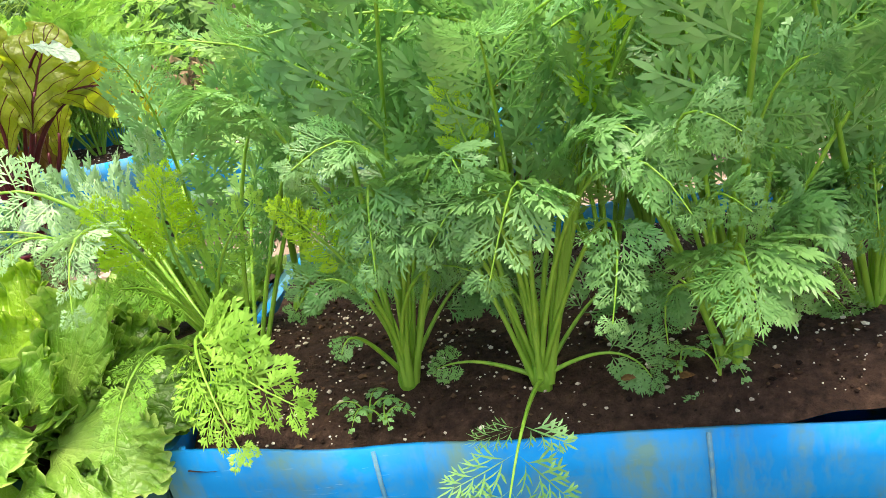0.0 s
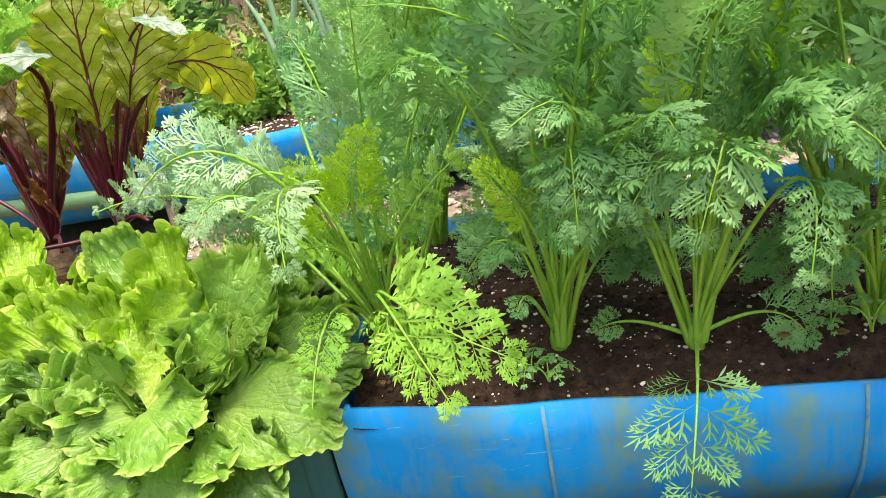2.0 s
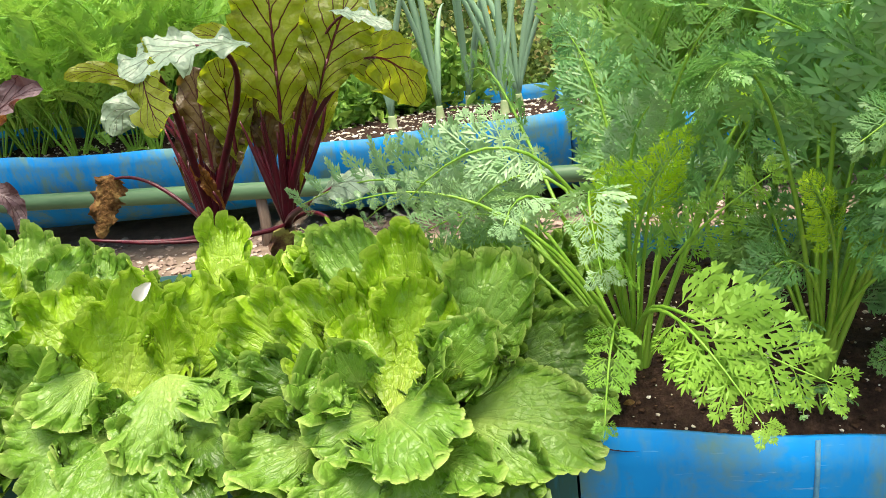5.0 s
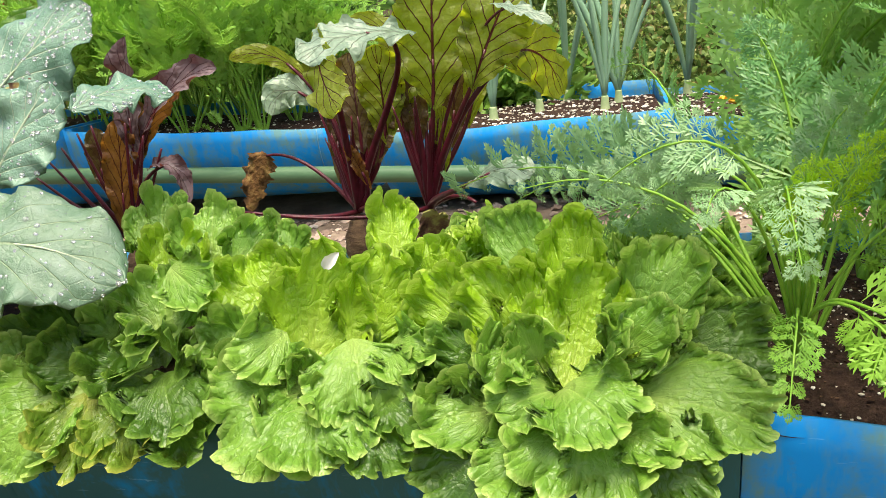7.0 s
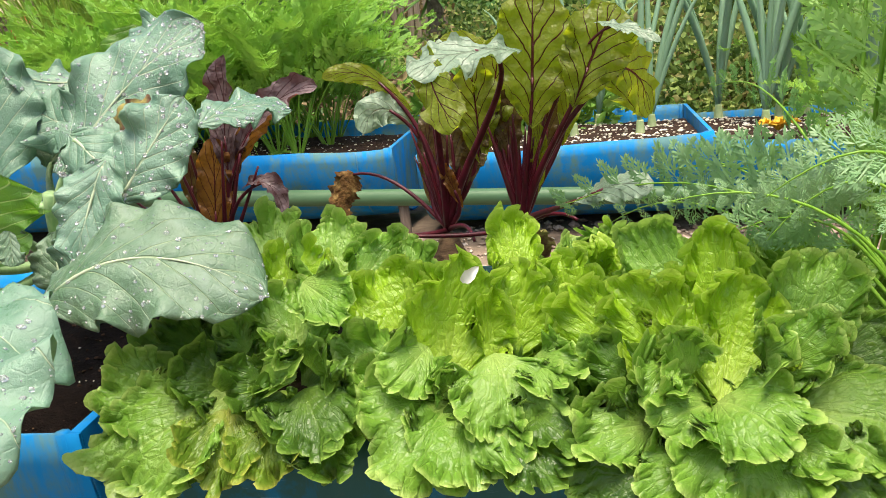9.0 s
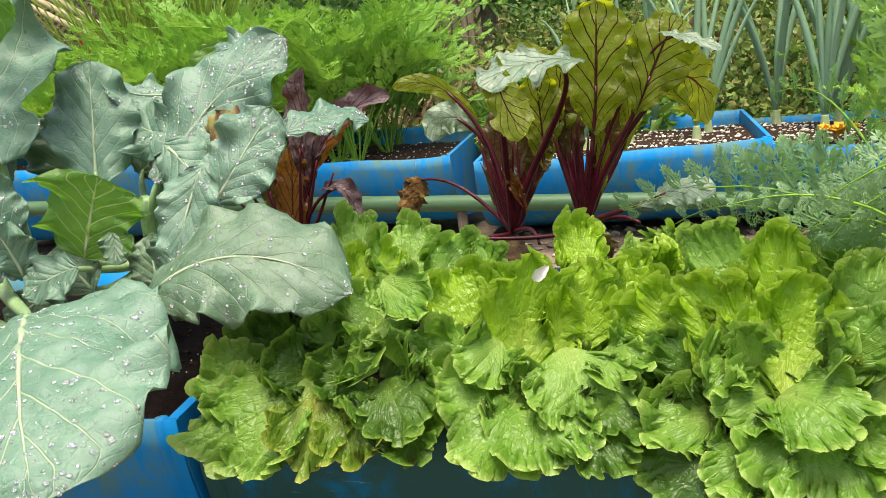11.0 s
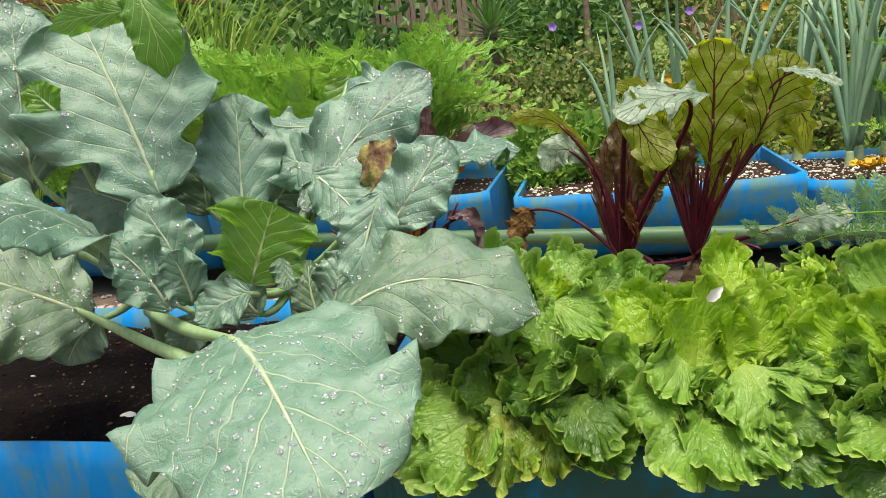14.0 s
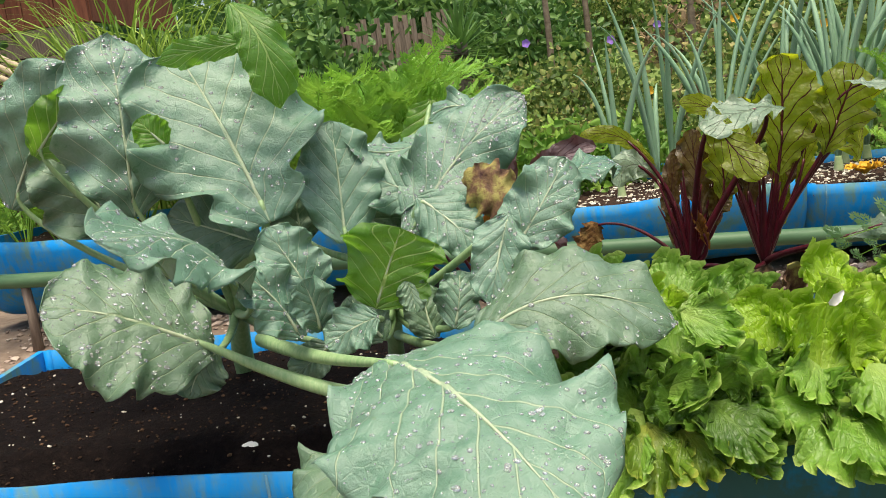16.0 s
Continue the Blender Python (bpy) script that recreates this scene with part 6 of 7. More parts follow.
brassica_leaf(br, [(-1.729, 1, 0.723), (-1.676, 0.99, 0.773), (-1.64, 1, 0.807)], (0.6, -0.8, -0.03), 0.070, 7, M_BRASS_UNDER, N1, 0, 0.2, 0.016, 0.12, wide, 40, 30, "", 0.0055)
brassica_leaf(br, [(-1.521, 0.97, 0.717), (-1.535, 0.96, 0.736), (-1.549, 0.96, 0.757)], (0.53, -0.85, -0.01), 0.048, 38, M_BRASS_UNDER, N1, 0, 0.2, 0.01, 0.12, wide, 40, 30, "", 0.0055)
brassica_leaf(br, [(-1.419, 0.92, 0.508), (-1.418, 0.82, 0.614), (-1.422, 0.7, 0.641), (-1.432, 0.6, 0.648)], (0.38, -0.58, 0.72), 0.122, 4, M_BRASS, N1, 130, -0.15, 0.018, 0.12, wide, 40, 30, "broad pale leaf arching forward, wet with drops", 0.0055)
brassica_leaf(br, [(-1.475, 0.905, 0.455), (-1.521, 0.86, 0.496), (-1.568, 0.83, 0.541), (-1.635, 0.8, 0.549)], (0.43, -0.6, 0.67), 0.191, 3, M_BRASS_DARK, (-1.267, 0.86, 0.386), 150, -0.1, 0.014, 0.12, wide, 40, 30, "broad low leaf beaded with drops", 0.008)
brassica_leaf(br, [(-1.48, 0.925, 0.445), (-1.506, 0.9, 0.431), (-1.512, 0.885, 0.395)], (0.48, -0.77, 0.43), 0.075, 44, M_BRASS_DARK, N1, 0, 0.05, 0.006, 0.12, wide, 40, 30, "", 0.0055)
brassica_leaf(br, [(-1.328, 0.89, 0.509), (-1.344, 0.878, 0.559), (-1.373, 0.88, 0.606)], (0.41, -0.85, 0.34), 0.084, 10, M_BRASS, N1T, 14, 0.08, 0.014, 0.12, wide, 40, 30, "", 0.0055)
brassica_leaf(br, [(-1.346, 0.87, 0.466), (-1.359, 0.85, 0.532), (-1.393, 0.83, 0.563)], (0.36, -0.69, 0.63), 0.078, 11, M_BRASS, N1T, 30, -0.05, 0.014, 0.12, wide, 40, 30, "", 0.0055)
brassica_leaf(br, [(-1.329, 0.9, 0.463), (-1.325, 0.88, 0.508), (-1.334, 0.87, 0.539)], (0.36, -0.77, 0.53), 0.060, 12, M_BRASS, N1T, 10, 0, 0.012, 0.12, wide, 40, 30, "", 0.0055)
brassica_leaf(br, [(-1.326, 0.93, 0.439), (-1.357, 0.92, 0.417), (-1.382, 0.91, 0.403)], (0.38, -0.81, 0.44), 0.050, 46, M_BRASS_DARK, N1, 0, 0, 0.006, 0.12, wide, 40, 30, "", 0.0055)
brassica_leaf(br, [(-1.448, 1.05, 0.563), (-1.508, 1.04, 0.594), (-1.568, 1.03, 0.617)], (0.48, -0.85, 0.2), 0.127, 45, M_BRASS_DARK, N1T, 0, 0, 0.012, 0.12, wide, 40, 30, "", 0.0055)
brassica_leaf(br, [(-1.262, 0.82, 0.345), (-1.28, 0.76, 0.352), (-1.29, 0.69, 0.305)], (0, -0.3, 1), 0.14, 13, M_BRASS_DARK, (-1.30, 0.96, 0.31), 0, -0.1, 0.008, 0.05)

b2 = thing("brassica_plant", (-1.30, 1.19, 0.31), "brassica with upright grey-green leaves and one yellow dying leaf", "brassica plant", "brassicas in the barrel")
g = Geo()
tube(g, bez([(-1.30, 1.19, 0.30), (-1.29, 1.13, 0.38), (-1.27, 1.08, 0.46), (-1.25, 1.06, 0.53)], u_), 0.014 - 0.005 * u_, 12)
part("stem", g, M_BSTEM, b2, "pale green stem")
N2 = (-1.275, 1.09, 0.44)
N2T = (-1.255, 1.07, 0.51)
brassica_leaf(b2, [(-1.13, 0.845, 0.452), (-1.06, 0.84, 0.512), (-0.97, 0.85, 0.51), (-0.895, 0.865, 0.445)], (0.0, -0.72, 0.69), 0.143, 21, M_BRASS_DARK, (-1.27, 1.08, 0.40), 70, -0.18, 0.012, 0.02, wide, 34, 26, "smooth leaf reaching over the lettuce, beaded with drops")
brassica_leaf(b2, [(-1.323, 1.06, 0.548), (-1.325, 1.087, 0.645), (-1.332, 1.11, 0.721)], (0.35, -0.93, 0.07), 0.121, 22, M_BRASS, N2T, 0, 0.05, 0.01, 0.12, wide, 40, 30, "upright leaf with a straight pale midrib", 0.0055)
brassica_leaf(b2, [(-1.261, 0.925, 0.481), (-1.237, 0.92, 0.535), (-1.212, 0.915, 0.583)], (0.33, -0.93, 0.18), 0.152, 23, M_BRASS_UNDER, N2, 0, 0.1, 0.014, 0.12, top_wide, 40, 30, "young bright green leaf lit from behind", 0.0045)
brassica_leaf(b2, [(-1.23, 1.06, 0.552), (-1.177, 1.1, 0.63), (-1.126, 1.12, 0.683), (-1.052, 1.15, 0.722)], (0.19, -0.85, 0.49), 0.128, 24, M_BRASS, N2T, 220, -0.1, 0.02, 0.12, wide, 40, 30, "broad leaf crowded with glinting water drops", 0.0055)
brassica_leaf(b2, [(-1.214, 1.07, 0.601), (-1.165, 1.05, 0.569), (-1.133, 1.03, 0.527)], (0.24, -0.94, 0.23), 0.082, 35, M_BRASS, N2, 16, -0.05, 0.012, 0.12, wide, 40, 30, "", 0.0055)
brassica_leaf(b2, [(-1.207, 1.085, 0.599), (-1.254, 1.1, 0.621), (-1.304, 1.12, 0.64)], (0.29, -0.94, 0.18), 0.086, 25, M_BRASS, N2, 20, 0.05, 0.012, 0.12, wide, 40, 30, "", 0.0055)
brassica_leaf(b2, [(-1.191, 1.24, 0.679), (-1.237, 1.18, 0.66), (-1.27, 1.125, 0.653), (-1.317, 1.11, 0.691)], (0.2, -0.66, 0.72), 0.067, 26, M_BRASS, N2T, 60, -0.2, 0.014, 0.12, wide, 40, 30, "", 0.0055)
brassica_leaf(b2, [(-1.203, 1.26, 0.732), (-1.212, 1.24, 0.69), (-1.245, 1.2, 0.635)], (0.25, -0.97, 0.03), 0.067, 36, M_BRASS_UNDER, N2T, 0, 0.2, 0.014, 0.12, wide, 40, 30, "", 0.0055)
brassica_leaf(b2, [(-1.123, 1.2, 0.7), (-1.158, 1.2, 0.737), (-1.206, 1.22, 0.703)], (0.18, -0.83, 0.52), 0.057, 37, M_BRASS, N2T, 20, -0.2, 0.012, 0.12, wide, 40, 30, "", 0.0055)
brassica_leaf(b2, [(-1.076, 0.93, 0.539), (-1.037, 0.935, 0.591), (-1.002, 0.965, 0.642)], (0.14, -0.95, 0.27), 0.089, 27, M_BRASS, N2, 40, -0.06, 0.012, 0.12, wide, 40, 30, "", 0.0055)
brassica_leaf(b2, [(-1.007, 1, 0.607), (-0.971, 1.06, 0.638), (-0.928, 1.09, 0.608)], (0.05, -0.74, 0.67), 0.054, 28, M_BRASS, None, 30, -0.12, 0.012, 0.12, wide, 40, 30, "", 0.0055)
brassica_leaf(b2, [(-1.166, 0.95, 0.438), (-1.154, 0.961, 0.483), (-1.154, 0.975, 0.51)], (0.24, -0.92, 0.32), 0.062, 29, M_BRASS, N2, 8, 0, 0.01, 0.12, wide, 40, 30, "", 0.0055)
brassica_leaf(b2, [(-1.078, 0.92, 0.586), (-1.096, 0.9, 0.543), (-1.108, 0.88, 0.484)], (0.2, -0.93, 0.33), 0.070, 30, M_BRASS, N2, 18, 0, 0.012, 0.12, wide, 40, 30, "", 0.0055)
brassica_leaf(b2, [(-1.218, 0.93, 0.519), (-1.208, 0.92, 0.497), (-1.208, 0.91, 0.475)], (0.3, -0.9, 0.31), 0.037, 31, M_BRASS_DARK, N2, 0, 0, 0.006, 0.12, wide, 40, 30, "", 0.0055)
brassica_leaf(b2, [(-1.253, 0.9, 0.477), (-1.287, 0.89, 0.471), (-1.32, 0.88, 0.449)], (0.33, -0.81, 0.49), 0.060, 33, M_BRASS, N2, 8, 0, 0.01, 0.12, wide, 40, 30, "", 0.0055)
brassica_leaf(b2, [(-1.254, 0.92, 0.441), (-1.279, 0.92, 0.473), (-1.294, 0.93, 0.5)], (0.34, -0.88, 0.32), 0.065, 47, M_BRASS_DARK, N2, 0, 0, 0.01, 0.12, wide, 40, 30, "", 0.0055)
brassica_leaf(b2, [(-1.198, 0.98, 0.42), (-1.209, 0.98, 0.451), (-1.21, 1, 0.493)], (0.27, -0.9, 0.33), 0.060, 48, M_BRASS_DARK, N2, 0, 0, 0.01, 0.12, wide, 40, 30, "", 0.0055)
brassica_leaf(b2, [(-1.402, 1.12, 0.547), (-1.412, 1.12, 0.599), (-1.4, 1.13, 0.648)], (0.39, -0.9, 0.2), 0.113, 32, M_BRASS_DARK, N2T, 0, 0.1, 0.016, 0.12, wide, 40, 30, "", 0.0055)
brassica_leaf(b2, [(-1.317, 1.16, 0.55), (-1.289, 1.17, 0.581), (-1.28, 1.18, 0.605)], (0.31, -0.93, 0.21), 0.104, 34, M_BRASS_DARK, N2T, 0, 0.1, 0.014, 0.12, wide, 40, 30, "", 0.0055)
v, f, uv, _ = blade([(-1.142, 1.07, 0.63), (-1.108, 1.04, 0.604), (-1.072, 1.03, 0.574)], (0.2, 0.3, 0.9), 0.075, 33, 26, 20, wide, 0.3, 0.014, 4, 0.2)
part("leaf", Geo().add(v, f, uv), M_DRYLEAF, b2, "yellow-brown dying leaf")

# a white fallen petal on the soil
v, f, uv, _ = blade([(-1.462, 0.905, 0.318), (-1.45, 0.902, 0.324), (-1.438, 0.90, 0.318)], (0, 1, 0), 0.018, 3, 8, 8, wide, 0.1, 0.001)
tagged(part("petal", Geo().add(v, f, uv), M_WHITE), "small white petal lying on the dark soil", "petal")

v, f, uv, _ = blade([(-0.708, 0.930, 0.432), (-0.702, 0.926, 0.444), (-0.690, 0.932, 0.449)], (1, 0.4, -0.9), 0.013, 5, 8, 8, ovate, 0.5, 0.003)
tagged(part("petal", Geo().add(v, f, uv), M_WHITE), "small white petal caught on the lettuce", "petal")

# ---- beets ----


def beet_leaf(root, crown, pts, normal, width, seed, mat, wave=0.008, cup=0.1, curl=0.0, stalk_r=0.0040, label="", prof=None, lobes=0.07):
    pts = [np.array(p, float) for p in pts]
    pts[0] = pts[0] + (pts[0] - pts[1]) * 0.3
    width = width * 0.84
    t = pts[-1] - pts[0]
    side = np.cross(t / np.linalg.norm(t), normal)
    v, f, uv, nn = blade(pts, side, width, seed, 32, 20, prof or (lambda u: ovate(u, 0.85, 0.55)), cup + 0.25 * math.sin(seed * 2.4), min(wave * 2.4, width * 0.17), 3.4, lobes, 3.0, 0.04, curl, 0.0, 0.02 * width, 0.0, 3.0, 0.35)
    leaf = part("leaf", Geo().add(v, f, uv), mat, root, label)
    gs = Geo()
    c = np.array(crown, float)
    b = pts[0]
    into = bez(pts, np.array([0.35]))[0]
    u = np.linspace(0, 1, 16)
    tube(gs, bez([c, c + (b - c) * np.array([0.25, 0.25, 0.5]), b - (into - b) * 0.5, into - unit(np.cross(side, t)) * 0.001], u), stalk_r * (1.3 - 0.85 * u), 8)
    part("stalk", gs, M_BSTALK, leaf, "dark crimson stalk")
    return leaf


def beet(place, label, bulb):
    root = thing("beet_plant", place, label, "beet plant", "beets behind the lettuce")
    p = np.array(place)
    u = np.linspace(0, 1, 9)
    g = Geo()
    tube(g, np.stack([p[0] + 0 * u, p[1] + 0 * u, p[2] - 0.095 + 0.09 * u], -1), bulb * np.sin(0.55 + 2.35 * u) ** 0.8 * (1 + 0.04 * np.sin(23 * u)), 16)
    part("root", g, M_BROOT, root, "earthy round root showing above the soil")
    return root


BA, BB, BC = (-0.80, 1.38, 0.385), (-0.682, 1.365, 0.39), (-1.135, 1.29, 0.37)
ba = beet(BA, "beet plant with crimson stalks and olive leaves veined dark red", 0.028)
bb = beet(BB, "beet plant with crimson stalks and yellow-green red-veined leaves", 0.028)
bc = beet(BC, "withering beet plant with dark bronze curled leaves", 0.028)
beet_leaf(ba, BA, [(-0.673, 1.26, 0.655), (-0.719, 1.22, 0.666), (-0.763, 1.2, 0.658), (-0.796, 1.18, 0.631)], (0.1, -0.62, 0.78), 0.082, 1, M_BEET_TOP_SHEEN, 0.016, -0.15, 0, 0.0055, "grey-green leaf folded over towards the light, sky sheen in its colour")
beet_leaf(ba, BA, [(-0.779, 1.215, 0.663), (-0.777, 1.18, 0.623), (-0.754, 1.145, 0.593), (-0.729, 1.116, 0.573)], (-0.2, -0.95, 0.2), 0.067, 2, M_BEET, 0.012, 0.1, 0, 0.005)
beet_leaf(ba, BA, [(-0.854, 1.4, 0.584), (-0.89, 1.39, 0.634), (-0.93, 1.38, 0.649), (-0.974, 1.37, 0.633)], (0.38, -0.93, 0.08), 0.037, 3, M_BEET, 0.008, -0.3, 0, 0.005, "arching leaf rolled at its end")
beet_leaf(ba, BA, [(-0.849, 1.4, 0.557), (-0.879, 1.38, 0.589), (-0.904, 1.37, 0.592), (-0.915, 1.36, 0.545)], (0.36, -0.93, 0.12), 0.064, 4, M_BEET_TOP_SHEEN, 0.018, -0.2, 0, 0.005)
beet_leaf(ba, BA, [(-0.78, 1.37, 0.496), (-0.785, 1.37, 0.565), (-0.785, 1.38, 0.629)], (0.28, -0.96, 0.14), 0.074, 5, M_BEET_RED, 0.012, 0.12, 0, 0.005)
beet_leaf(ba, BA, [(-0.739, 1.37, 0.507), (-0.74, 1.37, 0.579), (-0.744, 1.37, 0.638)], (0.25, -0.96, 0.13), 0.086, 6, M_BEET, 0.012, 0.12, 0, 0.005)
beet_leaf(ba, BA, [(-0.774, 1.36, 0.432), (-0.785, 1.35, 0.468), (-0.798, 1.34, 0.499)], (0.28, -0.94, 0.22), 0.025, 7, M_BEET_RUST, 0.006, 0.3, 0, 0.005)
beet_leaf(ba, BA, [(-0.762, 1.37, 0.465), (-0.747, 1.37, 0.507), (-0.739, 1.37, 0.545)], (0.25, -0.96, 0.19), 0.049, 8, M_BEET_RED, 0.012, 0.12, 0, 0.005)
beet_leaf(ba, BA, [(-0.696, 1.43, 0.621), (-0.732, 1.43, 0.664), (-0.795, 1.42, 0.675)], (0.23, -0.97, 0.07), 0.047, 9, M_BEET, 0.012, -0.2, 0, 0.005)
beet_leaf(ba, BA, [(-0.828, 1.39, 0.451), (-0.83, 1.4, 0.53), (-0.806, 1.41, 0.597)], (0.31, -0.95, 0.17), 0.043, 10, M_BEET_RED, 0.012, 0.12, 0, 0.005)
beet_leaf(bb, BB, [(-0.655, 1.335, 0.564), (-0.647, 1.32, 0.647), (-0.645, 1.34, 0.734)], (0.19, -0.98, 0.08), 0.133, 11, M_BEET, 0.012, 0.15, 0, 0.005)
beet_leaf(bb, BB, [(-0.718, 1.38, 0.534), (-0.715, 1.38, 0.609), (-0.697, 1.39, 0.672)], (0.23, -0.97, 0.11), 0.086, 12, M_BEET, 0.012, 0.12, 0, 0.005)
beet_leaf(bb, BB, [(-0.588, 1.305, 0.586), (-0.563, 1.3, 0.649), (-0.531, 1.33, 0.703)], (0.12, -0.99, 0.08), 0.115, 13, M_BEET, 0.012, 0.1, 0, 0.005)
beet_leaf(bb, BB, [(-0.551, 1.3, 0.679), (-0.512, 1.28, 0.674), (-0.478, 1.27, 0.649)], (0.1, -0.6, 0.8), 0.028, 14, M_BEET_TOP_SHEEN, 0.006, -0.2, 0, 0.003)
beet_leaf(bb, BB, [(-0.548, 1.32, 0.611), (-0.517, 1.36, 0.629), (-0.493, 1.43, 0.605), (-0.478, 1.5, 0.531)], (-0.1, -0.96, 0.25), 0.106, 15, M_BEET, 0.008, 0.05, 0, 0.005)
beet_leaf(bb, BB, [(-0.643, 1.4, 0.492), (-0.634, 1.4, 0.56), (-0.634, 1.4, 0.62)], (0.17, -0.98, 0.15), 0.064, 16, M_BEET_RED, 0.012, 0.12, 0, 0.005)
beet_leaf(bb, BB, [(-0.612, 1.385, 0.522), (-0.597, 1.385, 0.584), (-0.588, 1.39, 0.638)], (0.14, -0.99, 0.13), 0.047, 17, M_BEET, 0.012, 0.12, 0, 0.005)
beet_leaf(bb, BB, [(-0.654, 1.36, 0.452), (-0.649, 1.355, 0.5), (-0.65, 1.355, 0.545)], (0.18, -0.97, 0.2), 0.034, 18, M_BEET, 0.006, 0.1, 0, 0.005)
beet_leaf(bb, BB, [(-0.699, 1.385, 0.476), (-0.695, 1.385, 0.54), (-0.694, 1.385, 0.597)], (0.21, -0.97, 0.16), 0.049, 19, M_BEET_RED, 0.012, 0.12, 0, 0.005)
beet_leaf(bb, BB, [(-0.591, 1.2, 0.458), (-0.558, 1.165, 0.484), (-0.527, 1.14, 0.494), (-0.501, 1.13, 0.482)], (-0.1, -0.8, 0.6), 0.051, 20, M_BEET_TOP_SHEEN, 0.012, -0.1, 0, 0.005, "nibbled grey-green leaf held low, sky sheen in its colour")
beet_leaf(bc, BC, [(-1.137, 1.27, 0.411), (-1.127, 1.27, 0.488), (-1.117, 1.27, 0.566)], (0.5, -0.85, 0.35), 0.063, 20, M_BEET_RUST, 0.008, 0.1, 0, 0.004)
beet_leaf(bc, BC, [(-1.106, 1.28, 0.519), (-1.104, 1.28, 0.6), (-1.087, 1.28, 0.681)], (0.49, -0.87, 0.27), 0.053, 21, M_BEET_DARK, 0.012, 0.6, 0.9, 0.004)
beet_leaf(bc, BC, [(-1.079, 1.28, 0.555), (-1.032, 1.28, 0.628), (-0.949, 1.27, 0.626)], (0.44, -0.89, 0.47), 0.052, 22, M_BEET_DARK, 0.014, 0.5, 0.5, 0.004)
beet_leaf(bc, BC, [(-1.094, 1.29, 0.525), (-1.071, 1.29, 0.581), (-1.019, 1.29, 0.603)], (0.46, -0.88, 0.29), 0.043, 23, M_BEET_RUST, 0.012, 0.4, 0.5, 0.004)
beet_leaf(bc, BC, [(-1.065, 1.26, 0.496), (-1.018, 1.26, 0.519), (-1.024, 1.25, 0.435)], (0.45, -0.88, 0.26), 0.035, 24, M_BEET_DARK, 0.012, 0.6, 0.8, 0.004)
beet_leaf(bc, BC, [(-1.101, 1.29, 0.508), (-1.097, 1.29, 0.55), (-1.094, 1.29, 0.59)], (0.48, -0.87, 0.31), 0.043, 25, M_BEET_RED, 0.01, 0.3, 0, 0.004)
beet_leaf(bc, BC, [(-1.179, 1.3, 0.466), (-1.176, 1.3, 0.509), (-1.178, 1.3, 0.552)], (0.52, -0.84, 0.33), 0.045, 26, M_BEET_RED, 0.01, 0.2, 0, 0.004)
for k, (dx, dz) in enumerate([(-0.13, 0.12), (-0.10, 0.14), (-0.075, 0.16), (-0.045, 0.18), (-0.02, 0.19), (0.035, 0.19), (0.06, 0.17), (0.085, 0.15)]):
    g = Geo()
    c = np.array(BC)
    tube(g, bez([c, c + (dx * 0.5, -0.02, dz * 0.45), c + (dx, -0.03, dz)], u_), 0.0046 - 0.0030 * u_, 8)
    part("stalk", g, M_BSTALK, bc, "dark crimson stalk")
for root, c0, seed in ((ba, BA, 5), (bb, BB, 6)):
    rs = np.random.RandomState(seed)
    for k in range(15):
        a, h = rs.uniform(0, 6.28), rs.uniform(0.10, 0.20)
        c = np.array(c0)
        o = rs.uniform(0.02, 0.055)
        g = Geo()
        tube(g, bez([c, c + (math.cos(a) * o * 0.5, math.sin(a) * o * 0.5, h * 0.5), c + (math.cos(a) * o, math.sin(a) * o, h)], u_), (0.0058 - 0.0048 * u_ ** 1.5) * rs.uniform(0.75, 1.1), 8)
        part("stalk", g, M_BSTALK, root, "dark crimson stalk")
v, f, uv, _ = blade([(-0.651, 1.29, 0.353), (-0.655, 1.27, 0.389), (-0.671, 1.26, 0.406)], (1, 0.2, 0.3), 0.05, 77, 24, 18, wide, 0.2, 0.010, 2.5, 0.15)
part("yellow_leaf", Geo().add(v, f, uv), M_DRYLEAF, bb, "small yellowed leaf at the crown")
# stalks lying low over the bed
for root, pts in ((ba, [BA, (-0.831, 1.33, 0.384), (-0.882, 1.31, 0.397), (-0.957, 1.3, 0.41)]), (ba, [BA, (-0.757, 1.33, 0.414), (-0.748, 1.3, 0.384)]), (bb, [BB, (-0.705, 1.3, 0.391), (-0.807, 1.28, 0.395), (-0.895, 1.28, 0.407)]), (bb, [BB, (-0.627, 1.3, 0.432), (-0.596, 1.27, 0.416)])):
    g = Geo()
    tube(g, bez(pts, u_), 0.0042 - 0.0020 * u_, 8)
    part("stalk", g, M_BSTALK, root, "dark crimson stalk lying over")
# hanging dead leaf
g = Geo()
tube(g, bez([BA, (-0.848, 1.39, 0.443), (-0.899, 1.4, 0.486), (-0.953, 1.41, 0.476)], u_), 0.0038 - 0.0016 * u_, 8)
part("dead_stalk", g, M_BSTALK, ba, "thin withered stalk")
v, f, uv, _ = blade([(-0.953, 1.41, 0.48), (-0.972, 1.4, 0.454), (-0.985, 1.39, 0.388)], (1, 0.2, 0), 0.046, 41, 56, 40, lambda u: ovate(u, 0.35, 0.6), 0.5, 0.009, 2.4, 0.25, 4, 0.06, 0.25, 0.0, 0.003, 0.0, 3.0, 0.6, 0.5)
part("dead_leaf", Geo().add(v, f, uv), M_DEAD, ba, "crumpled brown dead leaf hanging down")

# ---- onions ----


